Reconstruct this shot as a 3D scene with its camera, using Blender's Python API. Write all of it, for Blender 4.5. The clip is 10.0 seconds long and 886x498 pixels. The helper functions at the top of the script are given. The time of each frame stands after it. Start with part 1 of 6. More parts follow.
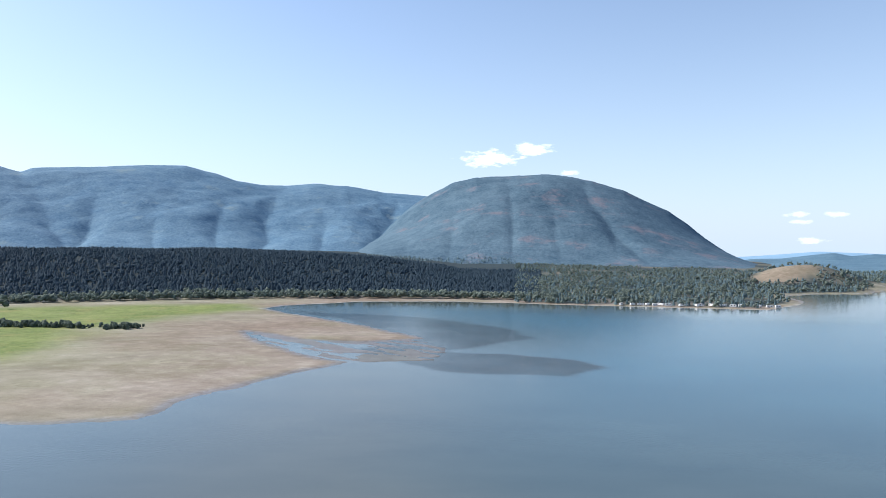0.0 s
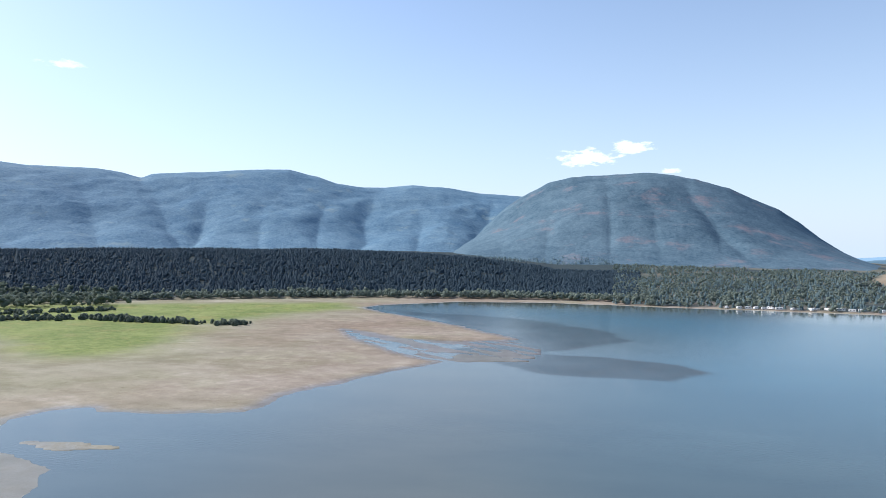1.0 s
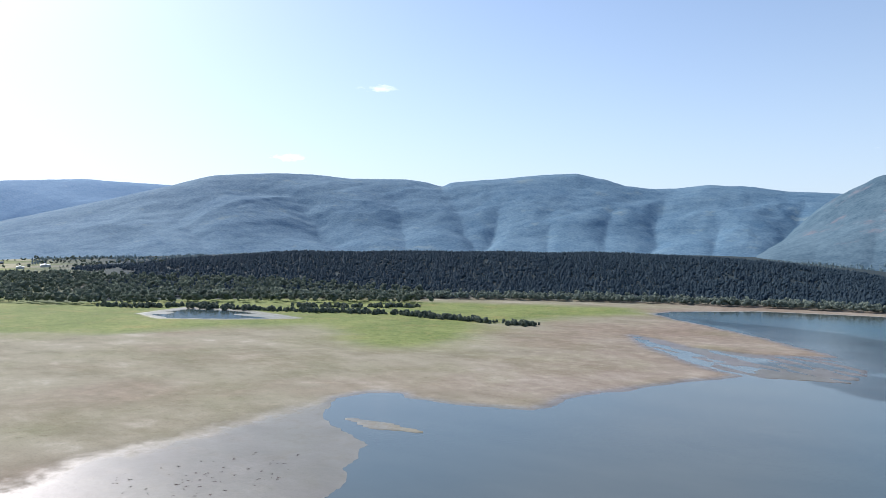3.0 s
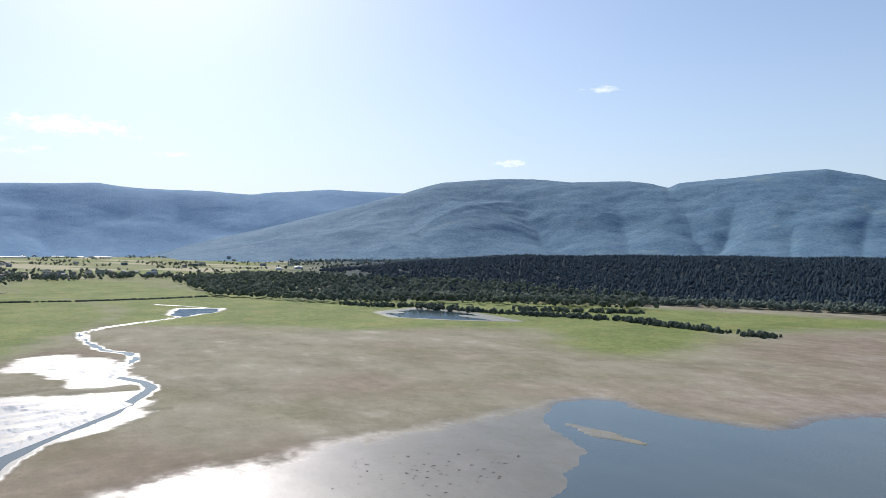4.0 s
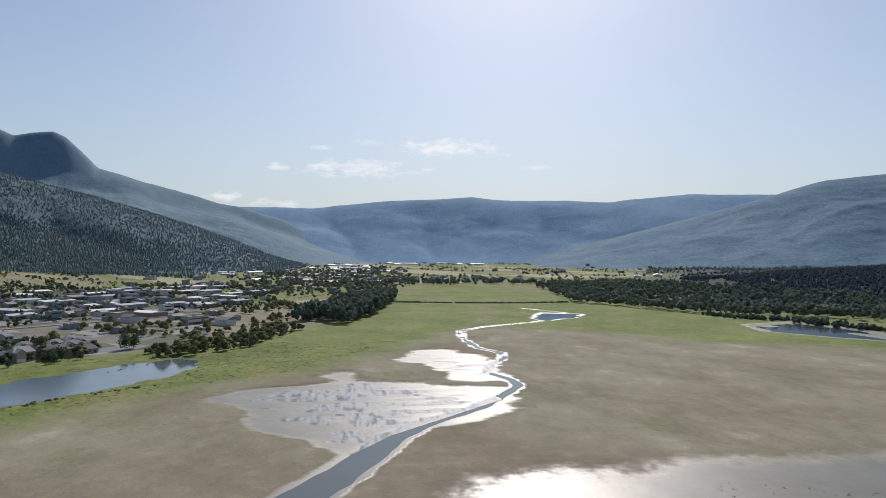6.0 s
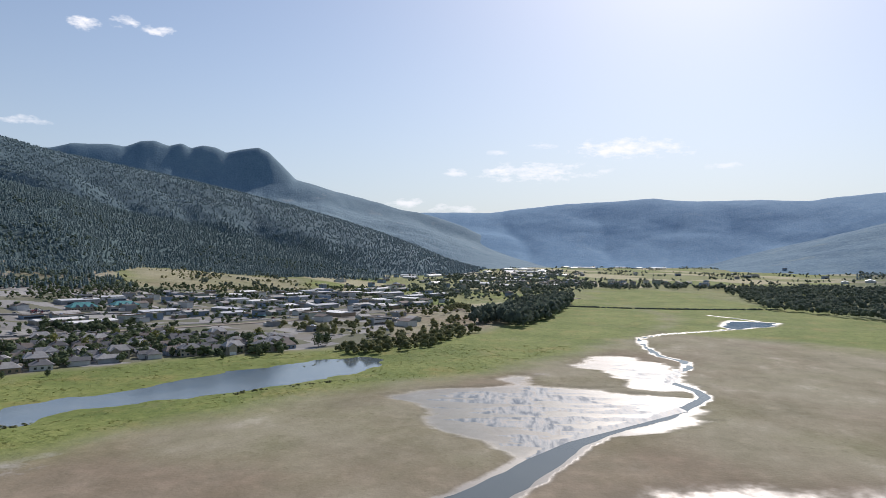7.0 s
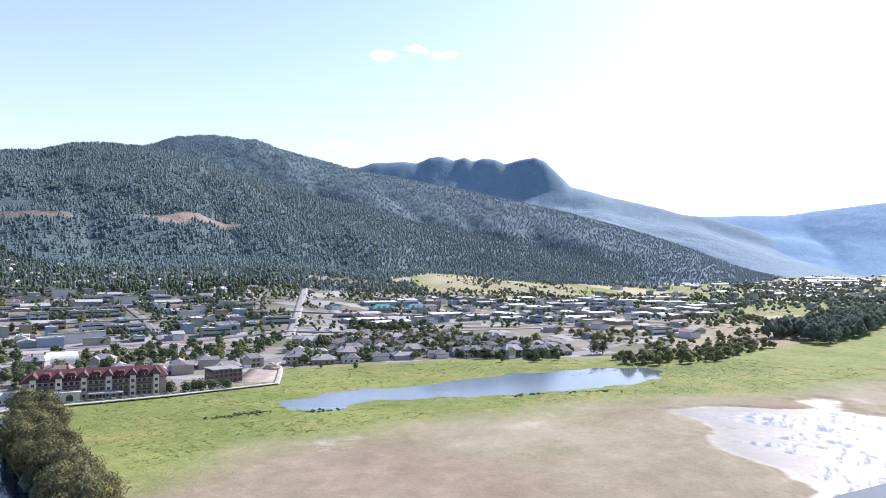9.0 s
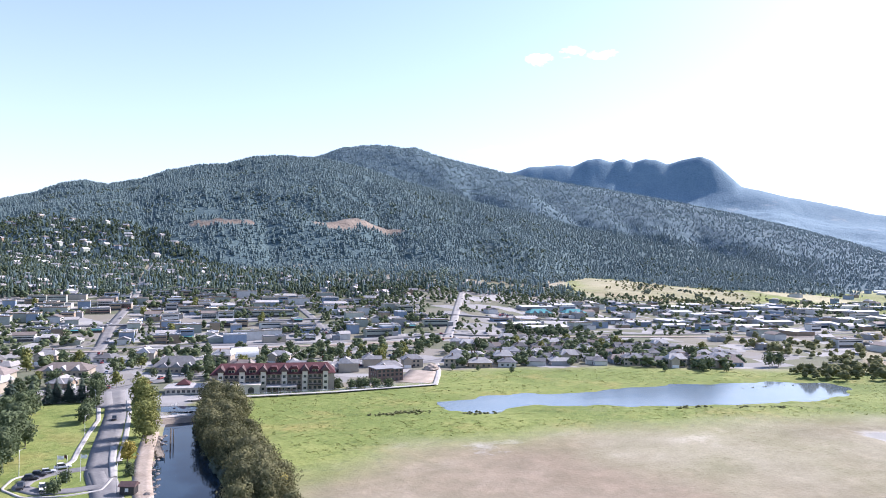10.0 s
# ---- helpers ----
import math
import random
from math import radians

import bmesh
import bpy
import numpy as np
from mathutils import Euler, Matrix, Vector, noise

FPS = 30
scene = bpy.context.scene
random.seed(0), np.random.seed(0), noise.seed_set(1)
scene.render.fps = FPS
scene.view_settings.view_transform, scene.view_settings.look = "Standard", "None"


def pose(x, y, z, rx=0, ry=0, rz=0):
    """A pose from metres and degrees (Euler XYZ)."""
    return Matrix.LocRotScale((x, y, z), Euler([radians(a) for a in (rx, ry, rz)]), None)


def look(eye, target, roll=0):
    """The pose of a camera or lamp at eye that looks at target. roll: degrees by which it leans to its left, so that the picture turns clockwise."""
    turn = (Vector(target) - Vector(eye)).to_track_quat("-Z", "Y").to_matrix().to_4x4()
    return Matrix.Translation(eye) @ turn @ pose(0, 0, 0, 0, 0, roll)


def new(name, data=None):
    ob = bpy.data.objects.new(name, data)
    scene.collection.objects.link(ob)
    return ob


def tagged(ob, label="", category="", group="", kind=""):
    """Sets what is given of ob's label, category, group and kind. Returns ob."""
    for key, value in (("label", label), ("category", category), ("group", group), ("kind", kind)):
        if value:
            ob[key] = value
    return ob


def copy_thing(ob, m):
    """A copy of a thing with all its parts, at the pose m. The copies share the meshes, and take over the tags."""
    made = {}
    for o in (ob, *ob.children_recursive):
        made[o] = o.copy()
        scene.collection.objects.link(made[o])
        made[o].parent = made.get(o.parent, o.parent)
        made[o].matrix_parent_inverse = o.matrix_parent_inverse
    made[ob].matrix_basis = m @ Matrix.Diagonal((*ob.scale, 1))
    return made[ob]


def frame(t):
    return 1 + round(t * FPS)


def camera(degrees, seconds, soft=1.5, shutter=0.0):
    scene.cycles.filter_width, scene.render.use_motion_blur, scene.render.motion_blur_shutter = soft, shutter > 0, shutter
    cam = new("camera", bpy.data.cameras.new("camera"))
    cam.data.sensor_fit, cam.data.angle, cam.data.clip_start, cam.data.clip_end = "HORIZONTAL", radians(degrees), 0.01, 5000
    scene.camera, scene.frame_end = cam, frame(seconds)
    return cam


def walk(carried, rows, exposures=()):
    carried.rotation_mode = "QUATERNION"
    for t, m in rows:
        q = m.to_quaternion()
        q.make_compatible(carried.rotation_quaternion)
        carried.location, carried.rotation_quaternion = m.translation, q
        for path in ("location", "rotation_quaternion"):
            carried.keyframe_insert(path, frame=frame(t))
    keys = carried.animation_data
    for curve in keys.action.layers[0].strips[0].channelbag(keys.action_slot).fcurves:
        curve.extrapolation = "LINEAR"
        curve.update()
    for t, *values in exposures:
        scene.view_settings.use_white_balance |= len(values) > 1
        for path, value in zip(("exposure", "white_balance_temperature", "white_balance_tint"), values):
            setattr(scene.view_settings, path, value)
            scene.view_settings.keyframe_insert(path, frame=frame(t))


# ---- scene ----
# ---- camera ----
HEIGHT = 66.0
cam = camera(65.2, 10.0, soft=0.65)
PATH = [
(0.0, pose(0, 0, HEIGHT, 89.80, -0.34, 0.00)),
    (0.5, pose(0, 0, HEIGHT, 89.77, -0.35, 3.40)),
    (1.0, pose(0, 0, HEIGHT, 89.81, -0.32, 7.86)),
    (1.5, pose(0, 0, HEIGHT, 89.91, -0.32, 16.07)),
    (2.0, pose(0, 0, HEIGHT, 89.91, -0.34, 20.48)),
    (2.2, pose(0, 0, HEIGHT, 89.94, -0.34, 22.03)),
    (3.3, pose(0, 0, HEIGHT, 89.98, -0.53, 36.37)),
    (3.5, pose(0, 0, HEIGHT, 90.04, -0.55, 40.22)),
    (4.0, pose(0, 0, HEIGHT, 90.12, -0.54, 49.40)),
    (4.5, pose(0, 0, HEIGHT, 90.20, -0.50, 56.98)),
    (5.0, pose(0, 0, HEIGHT, 90.29, -0.46, 64.30)),
    (5.2, pose(0, 0, HEIGHT, 90.33, -0.46, 67.05)),
    (6.3, pose(0, 0, HEIGHT, 90.53, -0.45, 82.66)),
    (6.5, pose(0, 0, HEIGHT, 90.57, -0.45, 85.51)),
    (7.0, pose(0, 0, HEIGHT, 90.69, -0.40, 92.84)),
    (7.5, pose(0, 0, HEIGHT, 90.80, -0.41, 99.44)),
    (8.0, pose(0, 0, HEIGHT, 90.93, -0.42, 105.45)),
    (8.5, pose(0, 0, HEIGHT, 91.01, -0.44, 109.50)),
    (9.0, pose(0, 0, HEIGHT, 91.11, -0.45, 115.35)),
    (9.5, pose(0, 0, HEIGHT, 91.23, -0.49, 121.63)),
    (10.0, pose(0, 0, HEIGHT, 91.35, -0.60, 128.20)),
]
walk(cam, PATH, exposures=[(0.0, 0.50, 6000, 13), (2.0, 0.46, 6000, 14), (3.5, 0.22, 6050, 14), (4.5, -0.2, 6150, 12), (5.0, -0.40, 6200, 11), (6.5, -0.33, 6350, 14), (7.0, -0.18, 6350, 15),
                           (7.5, 0.05, 6350, 18), (9.0, 0.88, 6050, 22), (10.0, 1.0, 5950, 23)])

# ---- world and sun ----
SUN_AZ, SUN_EL = 72.0, 36.0          # degrees left of the first heading, degrees above the horizon
sun_dir = Vector((-math.sin(radians(SUN_AZ)) * math.cos(radians(SUN_EL)), math.cos(radians(SUN_AZ)) * math.cos(radians(SUN_EL)), math.sin(radians(SUN_EL))))
sun = new("sun", bpy.data.lights.new("sun", "SUN"))
sun.data.energy, sun.data.angle, sun.data.color = 5.0, radians(0.5), (1.0, 0.93, 0.83)
sun.matrix_basis = look(sun_dir * 1000, (0, 0, 0))
world = bpy.data.worlds.new("sky")
scene.world = world
world.use_nodes = True
wn, wl = world.node_tree.nodes, world.node_tree.links
sky = wn.new("ShaderNodeTexSky")
sky.sky_type, sky.sun_disc = "NISHITA", False
sky.sun_elevation, sky.sun_rotation = radians(SUN_EL), radians(-SUN_AZ)
sky.air_density, sky.dust_density, sky.ozone_density = 1.0, 0.65, 1.3
background = wn["Background"]
background.inputs["Strength"].default_value = 0.12


def sky_node(kind, **values):
    node = wn.new(kind)
    for key, v in values.items():
        node.inputs[key].default_value = v
    return node


def sky_math(op, a, b=0.0, clamp=False):
    node = wn.new("ShaderNodeMath")
    node.operation, node.use_clamp = op, clamp
    for sock, v in zip(node.inputs, (a, b)):
        if isinstance(v, (int, float)):
            sock.default_value = v
        else:
            wl.new(v, sock)
    return node.outputs[0]


def sky_mix(fac, a, b):
    node = wn.new("ShaderNodeMix")
    node.data_type = "RGBA"
    for sock, v in ((node.inputs[0], fac), (node.inputs[6], a), (node.inputs[7], b)):
        if isinstance(v, tuple):
            sock.default_value = (*v, 1)
        else:
            wl.new(v, sock)
    return node.outputs[2]


# pale summer haze low in the sky, and a few small fair-weather clouds
way = wn.new("ShaderNodeTexCoord").outputs["Generated"]
split = wn.new("ShaderNodeSeparateXYZ")
wl.new(way, split.inputs[0])
haze = sky_math("MULTIPLY", sky_math("POWER", 2.718, sky_math("MULTIPLY", sky_math("MAXIMUM", split.outputs[2], 0.0), -4.8)), 0.90)
sky_colour = sky_mix(haze, sky.outputs[0], (4.45, 5.25, 6.0))
puffs = sky_node("ShaderNodeTexNoise", Scale=42.0, Detail=7.0, Roughness=0.62)
squash = wn.new("ShaderNodeMapping")
squash.inputs["Scale"].default_value = (1, 1, 2.6)
wl.new(way, squash.inputs["Vector"])
wl.new(squash.outputs[0], puffs.inputs["Vector"])
# heading, elevation, half width, half height, thickness
CLOUDS = [(-4.0, 7.25, 2.6, 0.75, 1.0), (-7.2, 8.0, 2.0, 0.5, 1.0), (-10.2, 6.0, 0.8, 0.3, 0.7), (-27.3, 2.5, 1.0, 0.25, 0.6), (-29.6, 2.5, 1.0, 0.25, 0.6),
          (-27.2, 2.0, 0.9, 0.2, 0.5), (-28.1, 0.6, 1.4, 0.25, 0.6), (36.3, 12.9, 1.8, 0.3, 0.6), (44.2, 7.15, 1.6, 0.35, 0.9), (84.9, 7.05, 5.0, 0.8, 0.9), (77.7, 8.75, 5.0, 0.8, 0.95),
          (91.6, 7.05, 1.2, 0.4, 0.7), (84.7, 9.07, 1.6, 0.35, 0.6), (88.4, 8.6, 1.2, 0.25, 0.5), (71.0, 7.15, 1.6, 0.3, 0.5), (95.9, 4.4, 1.6, 0.5, 0.8), (92.4, 4.0, 2.2, 0.4, 0.7),
          (120.4, 16.6, 1.0, 0.5, 1.0), (117.7, 17.05, 1.0, 0.5, 1.0), (115.3, 16.75, 1.2, 0.4, 0.9), (124.2, 9.45, 1.8, 0.35, 0.7)]
cover = None
for az, el, wide, high, thick in CLOUDS:
    a, e = radians(az), radians(el)
    right = (math.cos(a), math.sin(a), 0.0)
    up = (math.sin(e) * math.sin(a), -math.sin(e) * math.cos(a), math.cos(e))
    front = (-math.sin(a) * math.cos(e), math.cos(a) * math.cos(e), math.sin(e))
    dots = []
    for axis in (right, up, front):
        dot = wn.new("ShaderNodeVectorMath")
        dot.operation = "DOT_PRODUCT"
        wl.new(way, dot.inputs[0])
        dot.inputs[1].default_value = axis
        dots.append(dot.outputs["Value"])
    u, v = sky_math("DIVIDE", dots[0], math.sin(radians(wide))), sky_math("DIVIDE", dots[1], math.sin(radians(high)))
    d = sky_math("SQRT", sky_math("ADD", sky_math("MULTIPLY", u, u), sky_math("MULTIPLY", v, v)))
    here = sky_math("MULTIPLY", sky_math("SUBTRACT", 1.35, d, True), sky_math("GREATER_THAN", dots[2], 0.5))
    edge = sky_math("SUBTRACT", sky_math("ADD", here, sky_math("MULTIPLY", sky_math("SUBTRACT", puffs.outputs["Fac"], 0.5), 3.2)), 0.42)
    amount = sky_math("MULTIPLY", sky_math("MULTIPLY", sky_math("MULTIPLY", edge, 1.2, True), sky_math("MULTIPLY", here, 3.0, True)), thick)
    cover = amount if cover is None else sky_math("MAXIMUM", cover, amount)
wl.new(sky_mix(cover, sky_colour, (9.6, 9.7, 9.8)), background.inputs["Color"])


# ---- plan ----
def smooth(a, b, v):
    s = np.clip((v - a) / (b - a), 0, 1)
    return s * s * (3 - 2 * s)


def value_noise(x, y, size, seed=0):
    """Smooth noise from -1 to 1 on plan coordinates, features about size metres across."""
    x, y = np.asarray(x, float) / size, np.asarray(y, float) / size
    ix, iy = np.floor(x).astype(np.int64), np.floor(y).astype(np.int64)
    fx, fy = x - ix, y - iy
    fx, fy = fx * fx * (3 - 2 * fx), fy * fy * (3 - 2 * fy)

    def corner(a, b):
        h = (a * 374761393 + b * 668265263 + seed * 974634797) & 0xFFFFFFFF
        h = ((h ^ (h >> 13)) * 1274126177) & 0xFFFFFFFF
        return ((h ^ (h >> 16)) & 0xFFFF) / 32767.5 - 1

    top = corner(ix, iy) * (1 - fx) + corner(ix + 1, iy) * fx
    low = corner(ix, iy + 1) * (1 - fx) + corner(ix + 1, iy + 1) * fx
    return top * (1 - fy) + low * fy


def fbm(x, y, size, octaves=4, seed=0):
    total, amp = 0.0, 1.0
    for k in range(octaves):
        total = total + amp * value_noise(x, y, size / 2 ** k, seed + 17 * k)
        amp *= 0.5
    return total / 1.9


def edge_distance(x, y, pts, closed=True):
    """Distance to a line; for a closed outline positive inside and negative outside."""
    best, inside = np.full(np.shape(x), 1e9), np.zeros(np.shape(x), bool)
    for i in range(len(pts) - (0 if closed else 1)):
        (ax, ay), (bx, by) = pts[i], pts[(i + 1) % len(pts)]
        dx, dy = bx - ax, by - ay
        s = np.clip(((x - ax) * dx + (y - ay) * dy) / (dx * dx + dy * dy), 0, 1)
        best = np.minimum(best, np.hypot(x - ax - s * dx, y - ay - s * dy))
        if closed and dy:
            inside ^= ((ay > y) != (by > y)) & (x < dx * (y - ay) / dy + ax)
    return np.where(inside, best, -best) if closed else best


LAND = [(2500, 2600), (900, 1300), (711, 1115), (616, 1011), (538, 1005), (470, 960), (453, 873), (421, 812), (349, 742), (259, 763), (140, 792), (11, 831),
        (-95, 822), (-175, 760), (-184, 724), (-130, 655), (-60, 575), (-10, 495), (-58, 475), (-100, 485), (-150, 530), (-118, 470), (-85, 425), (-52, 394),
        (-75, 363), (-94, 321), (-111, 293), (-116, 263), (-143, 253), (-174, 249), (-180, 255), (-192, 251), (-196, 236), (-178, 204), (-141, 185), (-122, 149),
        (-105, 110), (-110, 60), (-135, 0), (-130, -60), (-100, -120), (-85, -170), (-60, -185), (60, -190), (400, -300), (2500, -900), (-3000, -3000), (-3000, 3000)]
RIVER = [(-150, -30), (-189, 0), (-220, 18), (-250, 34), (-272, 53), (-291, 76), (-324, 101), (-337, 109), (-353, 110), (-378, 104), (-407, 114), (-429, 129),
         (-454, 133), (-476, 124), (-530, 126), (-580, 134), (-611, 158), (-636, 197), (-655, 229), (-712, 283), (-760, 299), (-830, 270)]
POND = [(-263, -208), (-293, -203), (-329, -171), (-390, -139), (-433, -102), (-456, -76), (-447, -58), (-395, -66), (-370, -80), (-351, -101), (-324, -121),
        (-309, -147), (-287, -168), (-260, -178), (-250, -193)]
FLOOD = [(-318, -42), (-343, -25), (-381, 22), (-345, 54), (-325, 84), (-308, 88), (-280, 58), (-254, 30), (-233, 17), (-255, 8), (-278, -10), (-305, -31)]
FLOOD_UP = [(-431, 61), (-460, 92), (-429, 122), (-382, 106), (-361, 93), (-398, 80)]
BRAID = [(-155, 538), (-100, 489), (-58, 477), (-12, 492), (5, 440), (-7, 402), (-52, 392), (-85, 422), (-118, 468)]
OXBOW = [(-593, 422), (-613, 487), (-545, 500), (-447, 472), (-493, 430), (-542, 405)]
LAGOON = [(-755, 270), (-735, 310), (-700, 290), (-668, 245), (-690, 240)]
# outline of a darker patch of the lake
DARK_WATER = [(-184, 724), (-27, 652), (45, 583), (71, 501), (40, 470), (10, 440), (60, 415), (80, 407), (99, 381), (67, 348), (13, 361), (-30, 395), (-60, 440), (-40, 500),
        (-90, 620)]
MARSH = [(-60, -150), (-120, -176), (-189, -170), (-211, -157), (-241, -143), (-273, -125), (-308, -99), (-343, -63), (-364, -40), (-395, 0), (-425, 24), (-531, 87),
         (-616, 140), (-700, 190), (-900, 215), (-1100, 150), (-900, 90), (-640, 20), (-540, -35), (-500, -70), (-460, -135), (-435, -187), (-383, -225), (-335, -264),
         (-298, -240), (-244, -264), (-200, -290), (-168, -264), (-145, -215), (-122, -165), (-100, -130)]
MEADOW = [(-640, 175), (-560, 255), (-485, 310), (-440, 405), (-395, 450), (-345, 420), (-310, 385), (-276, 373), (-258, 392), (-254, 436), (-262, 470), (-285, 530), (-250, 640),
          (-205, 715), (-230, 760), (-520, 690), (-800, 560), (-950, 400), (-1300, 330), (-1250, 180), (-950, 215), (-800, 232)]
CANAL = [(-168, -284), (-176, -276), (-152, -241), (-136, -207), (-117, -168), (-95, -140), (-80, -150), (-102, -183), (-111, -200), (-144, -249)]
BASIN = [(-170, -300), (-183, -287), (-175, -276), (-162, -288)]
PARK = [(-136, -338), (-168, -318), (-153, -270), (-130, -232), (-109, -198), (-96, -180), (-60, -190), (-40, -260), (-80, -338)]
WETFLAT = [(-187, 225), (-190, 167), (-189, 127), (-183, 102), (-186, 78), (-183, 55), (-120, 10), (-90, 60), (-110, 170)]

# height of the plain behind the shore: where it begins to rise, and how steeply, by heading
RISE_AZ = [-60, -27, -21, -8, 40, 60, 95, 106, 118, 128, 165, 200]
RISE_FROM = [900, 900, 950, 1000, 950, 950, 950, 900, 720, 600, 600, 600]
RISE = [0.002, 0.003, 0.012, 0.018, 0.016, 0.013, 0.012, 0.018, 0.05, 0.085, 0.085, 0.05]

# mountains: name, distance of the crest, of the foot, crest as (heading, elevation in degrees)
RANGES = {
    "west_mountain": (3000, 1900, [(7.5, -1.2), (5.5, 0.6), (3.4, 2.6), (2.0, 3.8), (0.9, 4.41), (0.0, 4.83), (-0.7, 5.21), (-2.6, 5.72), (-5.4, 5.8), (-8.4, 5.98), (-10.0, 5.78), (-12.2, 5.34),
                                   (-14.6, 4.58), (-16.6, 3.53), (-17.9, 2.94), (-19.4, 1.91), (-20.8, 0.68), (-22.4, -0.4), (-24, -1.28), (-27, -2.2)]),
    "plateau_mountain": (3700, 2300, [(-8, 3.0), (-3, 3.8), (2.7, 4.26), (4.9, 4.42), (7.2, 4.82), (10.5, 5.04), (12.6, 4.83), (14.4, 4.82), (16.6, 5.1), (18.2, 5.62), (20.5, 6.13), (23.2, 6.03),
                                      (26.3, 5.77), (28.3, 5.62), (30.7, 5.42), (31.4, 5.09), (32.7, 5.43), (34.4, 5.66), (38.8, 5.63), (42, 5.89), (44.8, 5.92), (49.3, 5.63), (50.7, 5.3), (52.6, 4.7),
                                      (58, 3.2), (64, 1.6), (70, 0.2), (76, -1.2)]),
    "valley_mountain": (4500, 3300, [(46, 4.5), (52.5, 4.67), (58.9, 4.84), (63.6, 4.49), (65, 4.3), (68.3, 4.49), (72.9, 4.46), (76, 4.76), (79.6, 4.52), (82.2, 4.44), (87.1, 3.96), (89, 3.68),
                                     (94.2, 3.71), (104, 3.0)]),
    "cliff_mountain": (3900, 2600, [(84, -1.2), (85.8, -0.15), (87.2, 0.49), (89.4, 1.74), (91.7, 2.78), (94.1, 3.51), (96.6, 3.98), (99.2, 4.73), (101.8, 5.31), (103.6, 5.88), (104.9, 6.17),
                                    (106.1, 7.42), (107.0, 8.25), (107.8, 8.6), (109.2, 8.4), (110.3, 8.1), (111.1, 8.48), (112, 8.57), (112.9, 8.33), (113.6, 8.66), (114.5, 8.38), (115.5, 8.7),
                                    (116.5, 8.6), (117.6, 8.1), (118.6, 8.24), (121.2, 8.07), (122.5, 7.65), (130, 7.0), (140, 6.0)]),
    "middle_mountain": (3200, 1900, [(88, -1.2), (90, -0.6), (95, 1.2), (100, 2.8), (105, 4.2), (110, 5.35), (115, 6.4), (119, 7.05), (122.7, 7.7), (125.3, 8.3), (127.5, 8.84), (128.7, 9.12),
                                     (130.6, 9.8), (131.4, 9.66), (132.7, 9.92), (134.7, 9.88), (136.6, 9.6), (138.4, 8.9), (141, 8.0), (150, 6.5)]),
    "town_mountain": (2400, 1150, [(94, -2.2), (98, -0.6), (103, 0.6), (110, 2.0), (118, 3.6), (125, 5.2), (131, 6.9), (135, 8.2), (138.7, 8.72), (141.4, 8.83), (143.6, 8.63), (145.7, 7.96),
                                   (147.8, 7.78), (150.3, 7.12), (151.9, 6.42), (154.2, 5.82), (155.7, 6.14), (157.5, 5.65), (158.9, 4.99), (160.9, 4.39), (166, 3.6), (175, 2.5), (200, 2.0)]),
    "far_lake_hill": (4700, 4000, [(-20, -0.9), (-24, -0.6), (-28.5, -0.2), (-32.6, -0.35), (-40, -0.2), (-60, 0.5)]),
    "lake_hill": (3200, 1500, [(-22, -1.3), (-24, -0.8), (-26, -0.75), (-27.7, -0.5), (-29.4, -0.28), (-30.5, -0.5), (-32, -0.35), (-34, -0.5), (-38, -0.4), (-50, 0.4), (-70, 1.5), (-100, 1.0), (-130, 2.0), (-160, 2.5)]),
}


# side valleys that cut the slopes: heading at the crest and at the foot, depth in metres, half width in degrees, how far up they reach
GULLIES = {
    "west_mountain": [(-5.2, -6.0, 34, 0.7, 0.95), (-10.0, -17.0, 70, 1.5, 0.95), (-1.0, -0.5, 26, 0.8, 0.8), (-8.6, -9.6, 20, 0.7, 0.75), (-13.5, -14.2, 18, 0.6, 0.7), (2.2, 3.5, 30, 0.8, 0.8)],
    "plateau_mountain": [(2.4, 6.4, 110, 1.6, 0.95), (12.9, 15.0, 95, 1.6, 0.98), (16.6, 18.6, 45, 0.9, 0.7), (25.2, 28.2, 95, 1.2, 0.75), (31.4, 28.2, 70, 1.4, 1.0), (36.2, 33.6, 60, 1.4, 0.9),
                         (47.0, 37.0, 170, 3.2, 0.98), (22.0, 22.8, 40, 0.8, 0.6), (9.0, 10.2, 50, 0.9, 0.6), (53.5, 50.0, 70, 1.6, 0.9), (58.0, 56.0, 60, 1.4, 0.9)],
    "valley_mountain": [(65, 62.5, 120, 1.6, 1.0), (71.0, 69.5, 70, 1.2, 0.9), (74.0, 75.0, 60, 1.0, 0.8), (81, 78.5, 90, 1.6, 0.95), (88.5, 85.0, 110, 1.8, 1.0), (56.0, 55.0, 70, 1.3, 0.9)],
    "cliff_mountain": [(105.0, 101.0, 90, 1.6, 0.97), (98.5, 95.5, 60, 1.2, 0.9), (93.0, 91.5, 40, 1.0, 0.9), (117.6, 114.0, 90, 1.2, 0.95), (110.3, 107.0, 80, 1.2, 0.95)],
    "middle_mountain": [(122.9, 113.0, 110, 2.2, 1.0), (128.0, 123.0, 90, 1.6, 0.95), (110.0, 105.5, 60, 1.6, 0.95), (117.0, 109.5, 60, 1.5, 0.9), (103.0, 99.5, 45, 1.3, 0.9)],
    "town_mountain": [(139.0, 129.0, 90, 2.4, 0.95), (146.0, 141.0, 60, 2.0, 0.95), (153.5, 150.5, 60, 1.6, 1.0), (131.0, 122.0, 60, 2.2, 0.9), (125.0, 116.0, 40, 2.0, 0.9)],
}


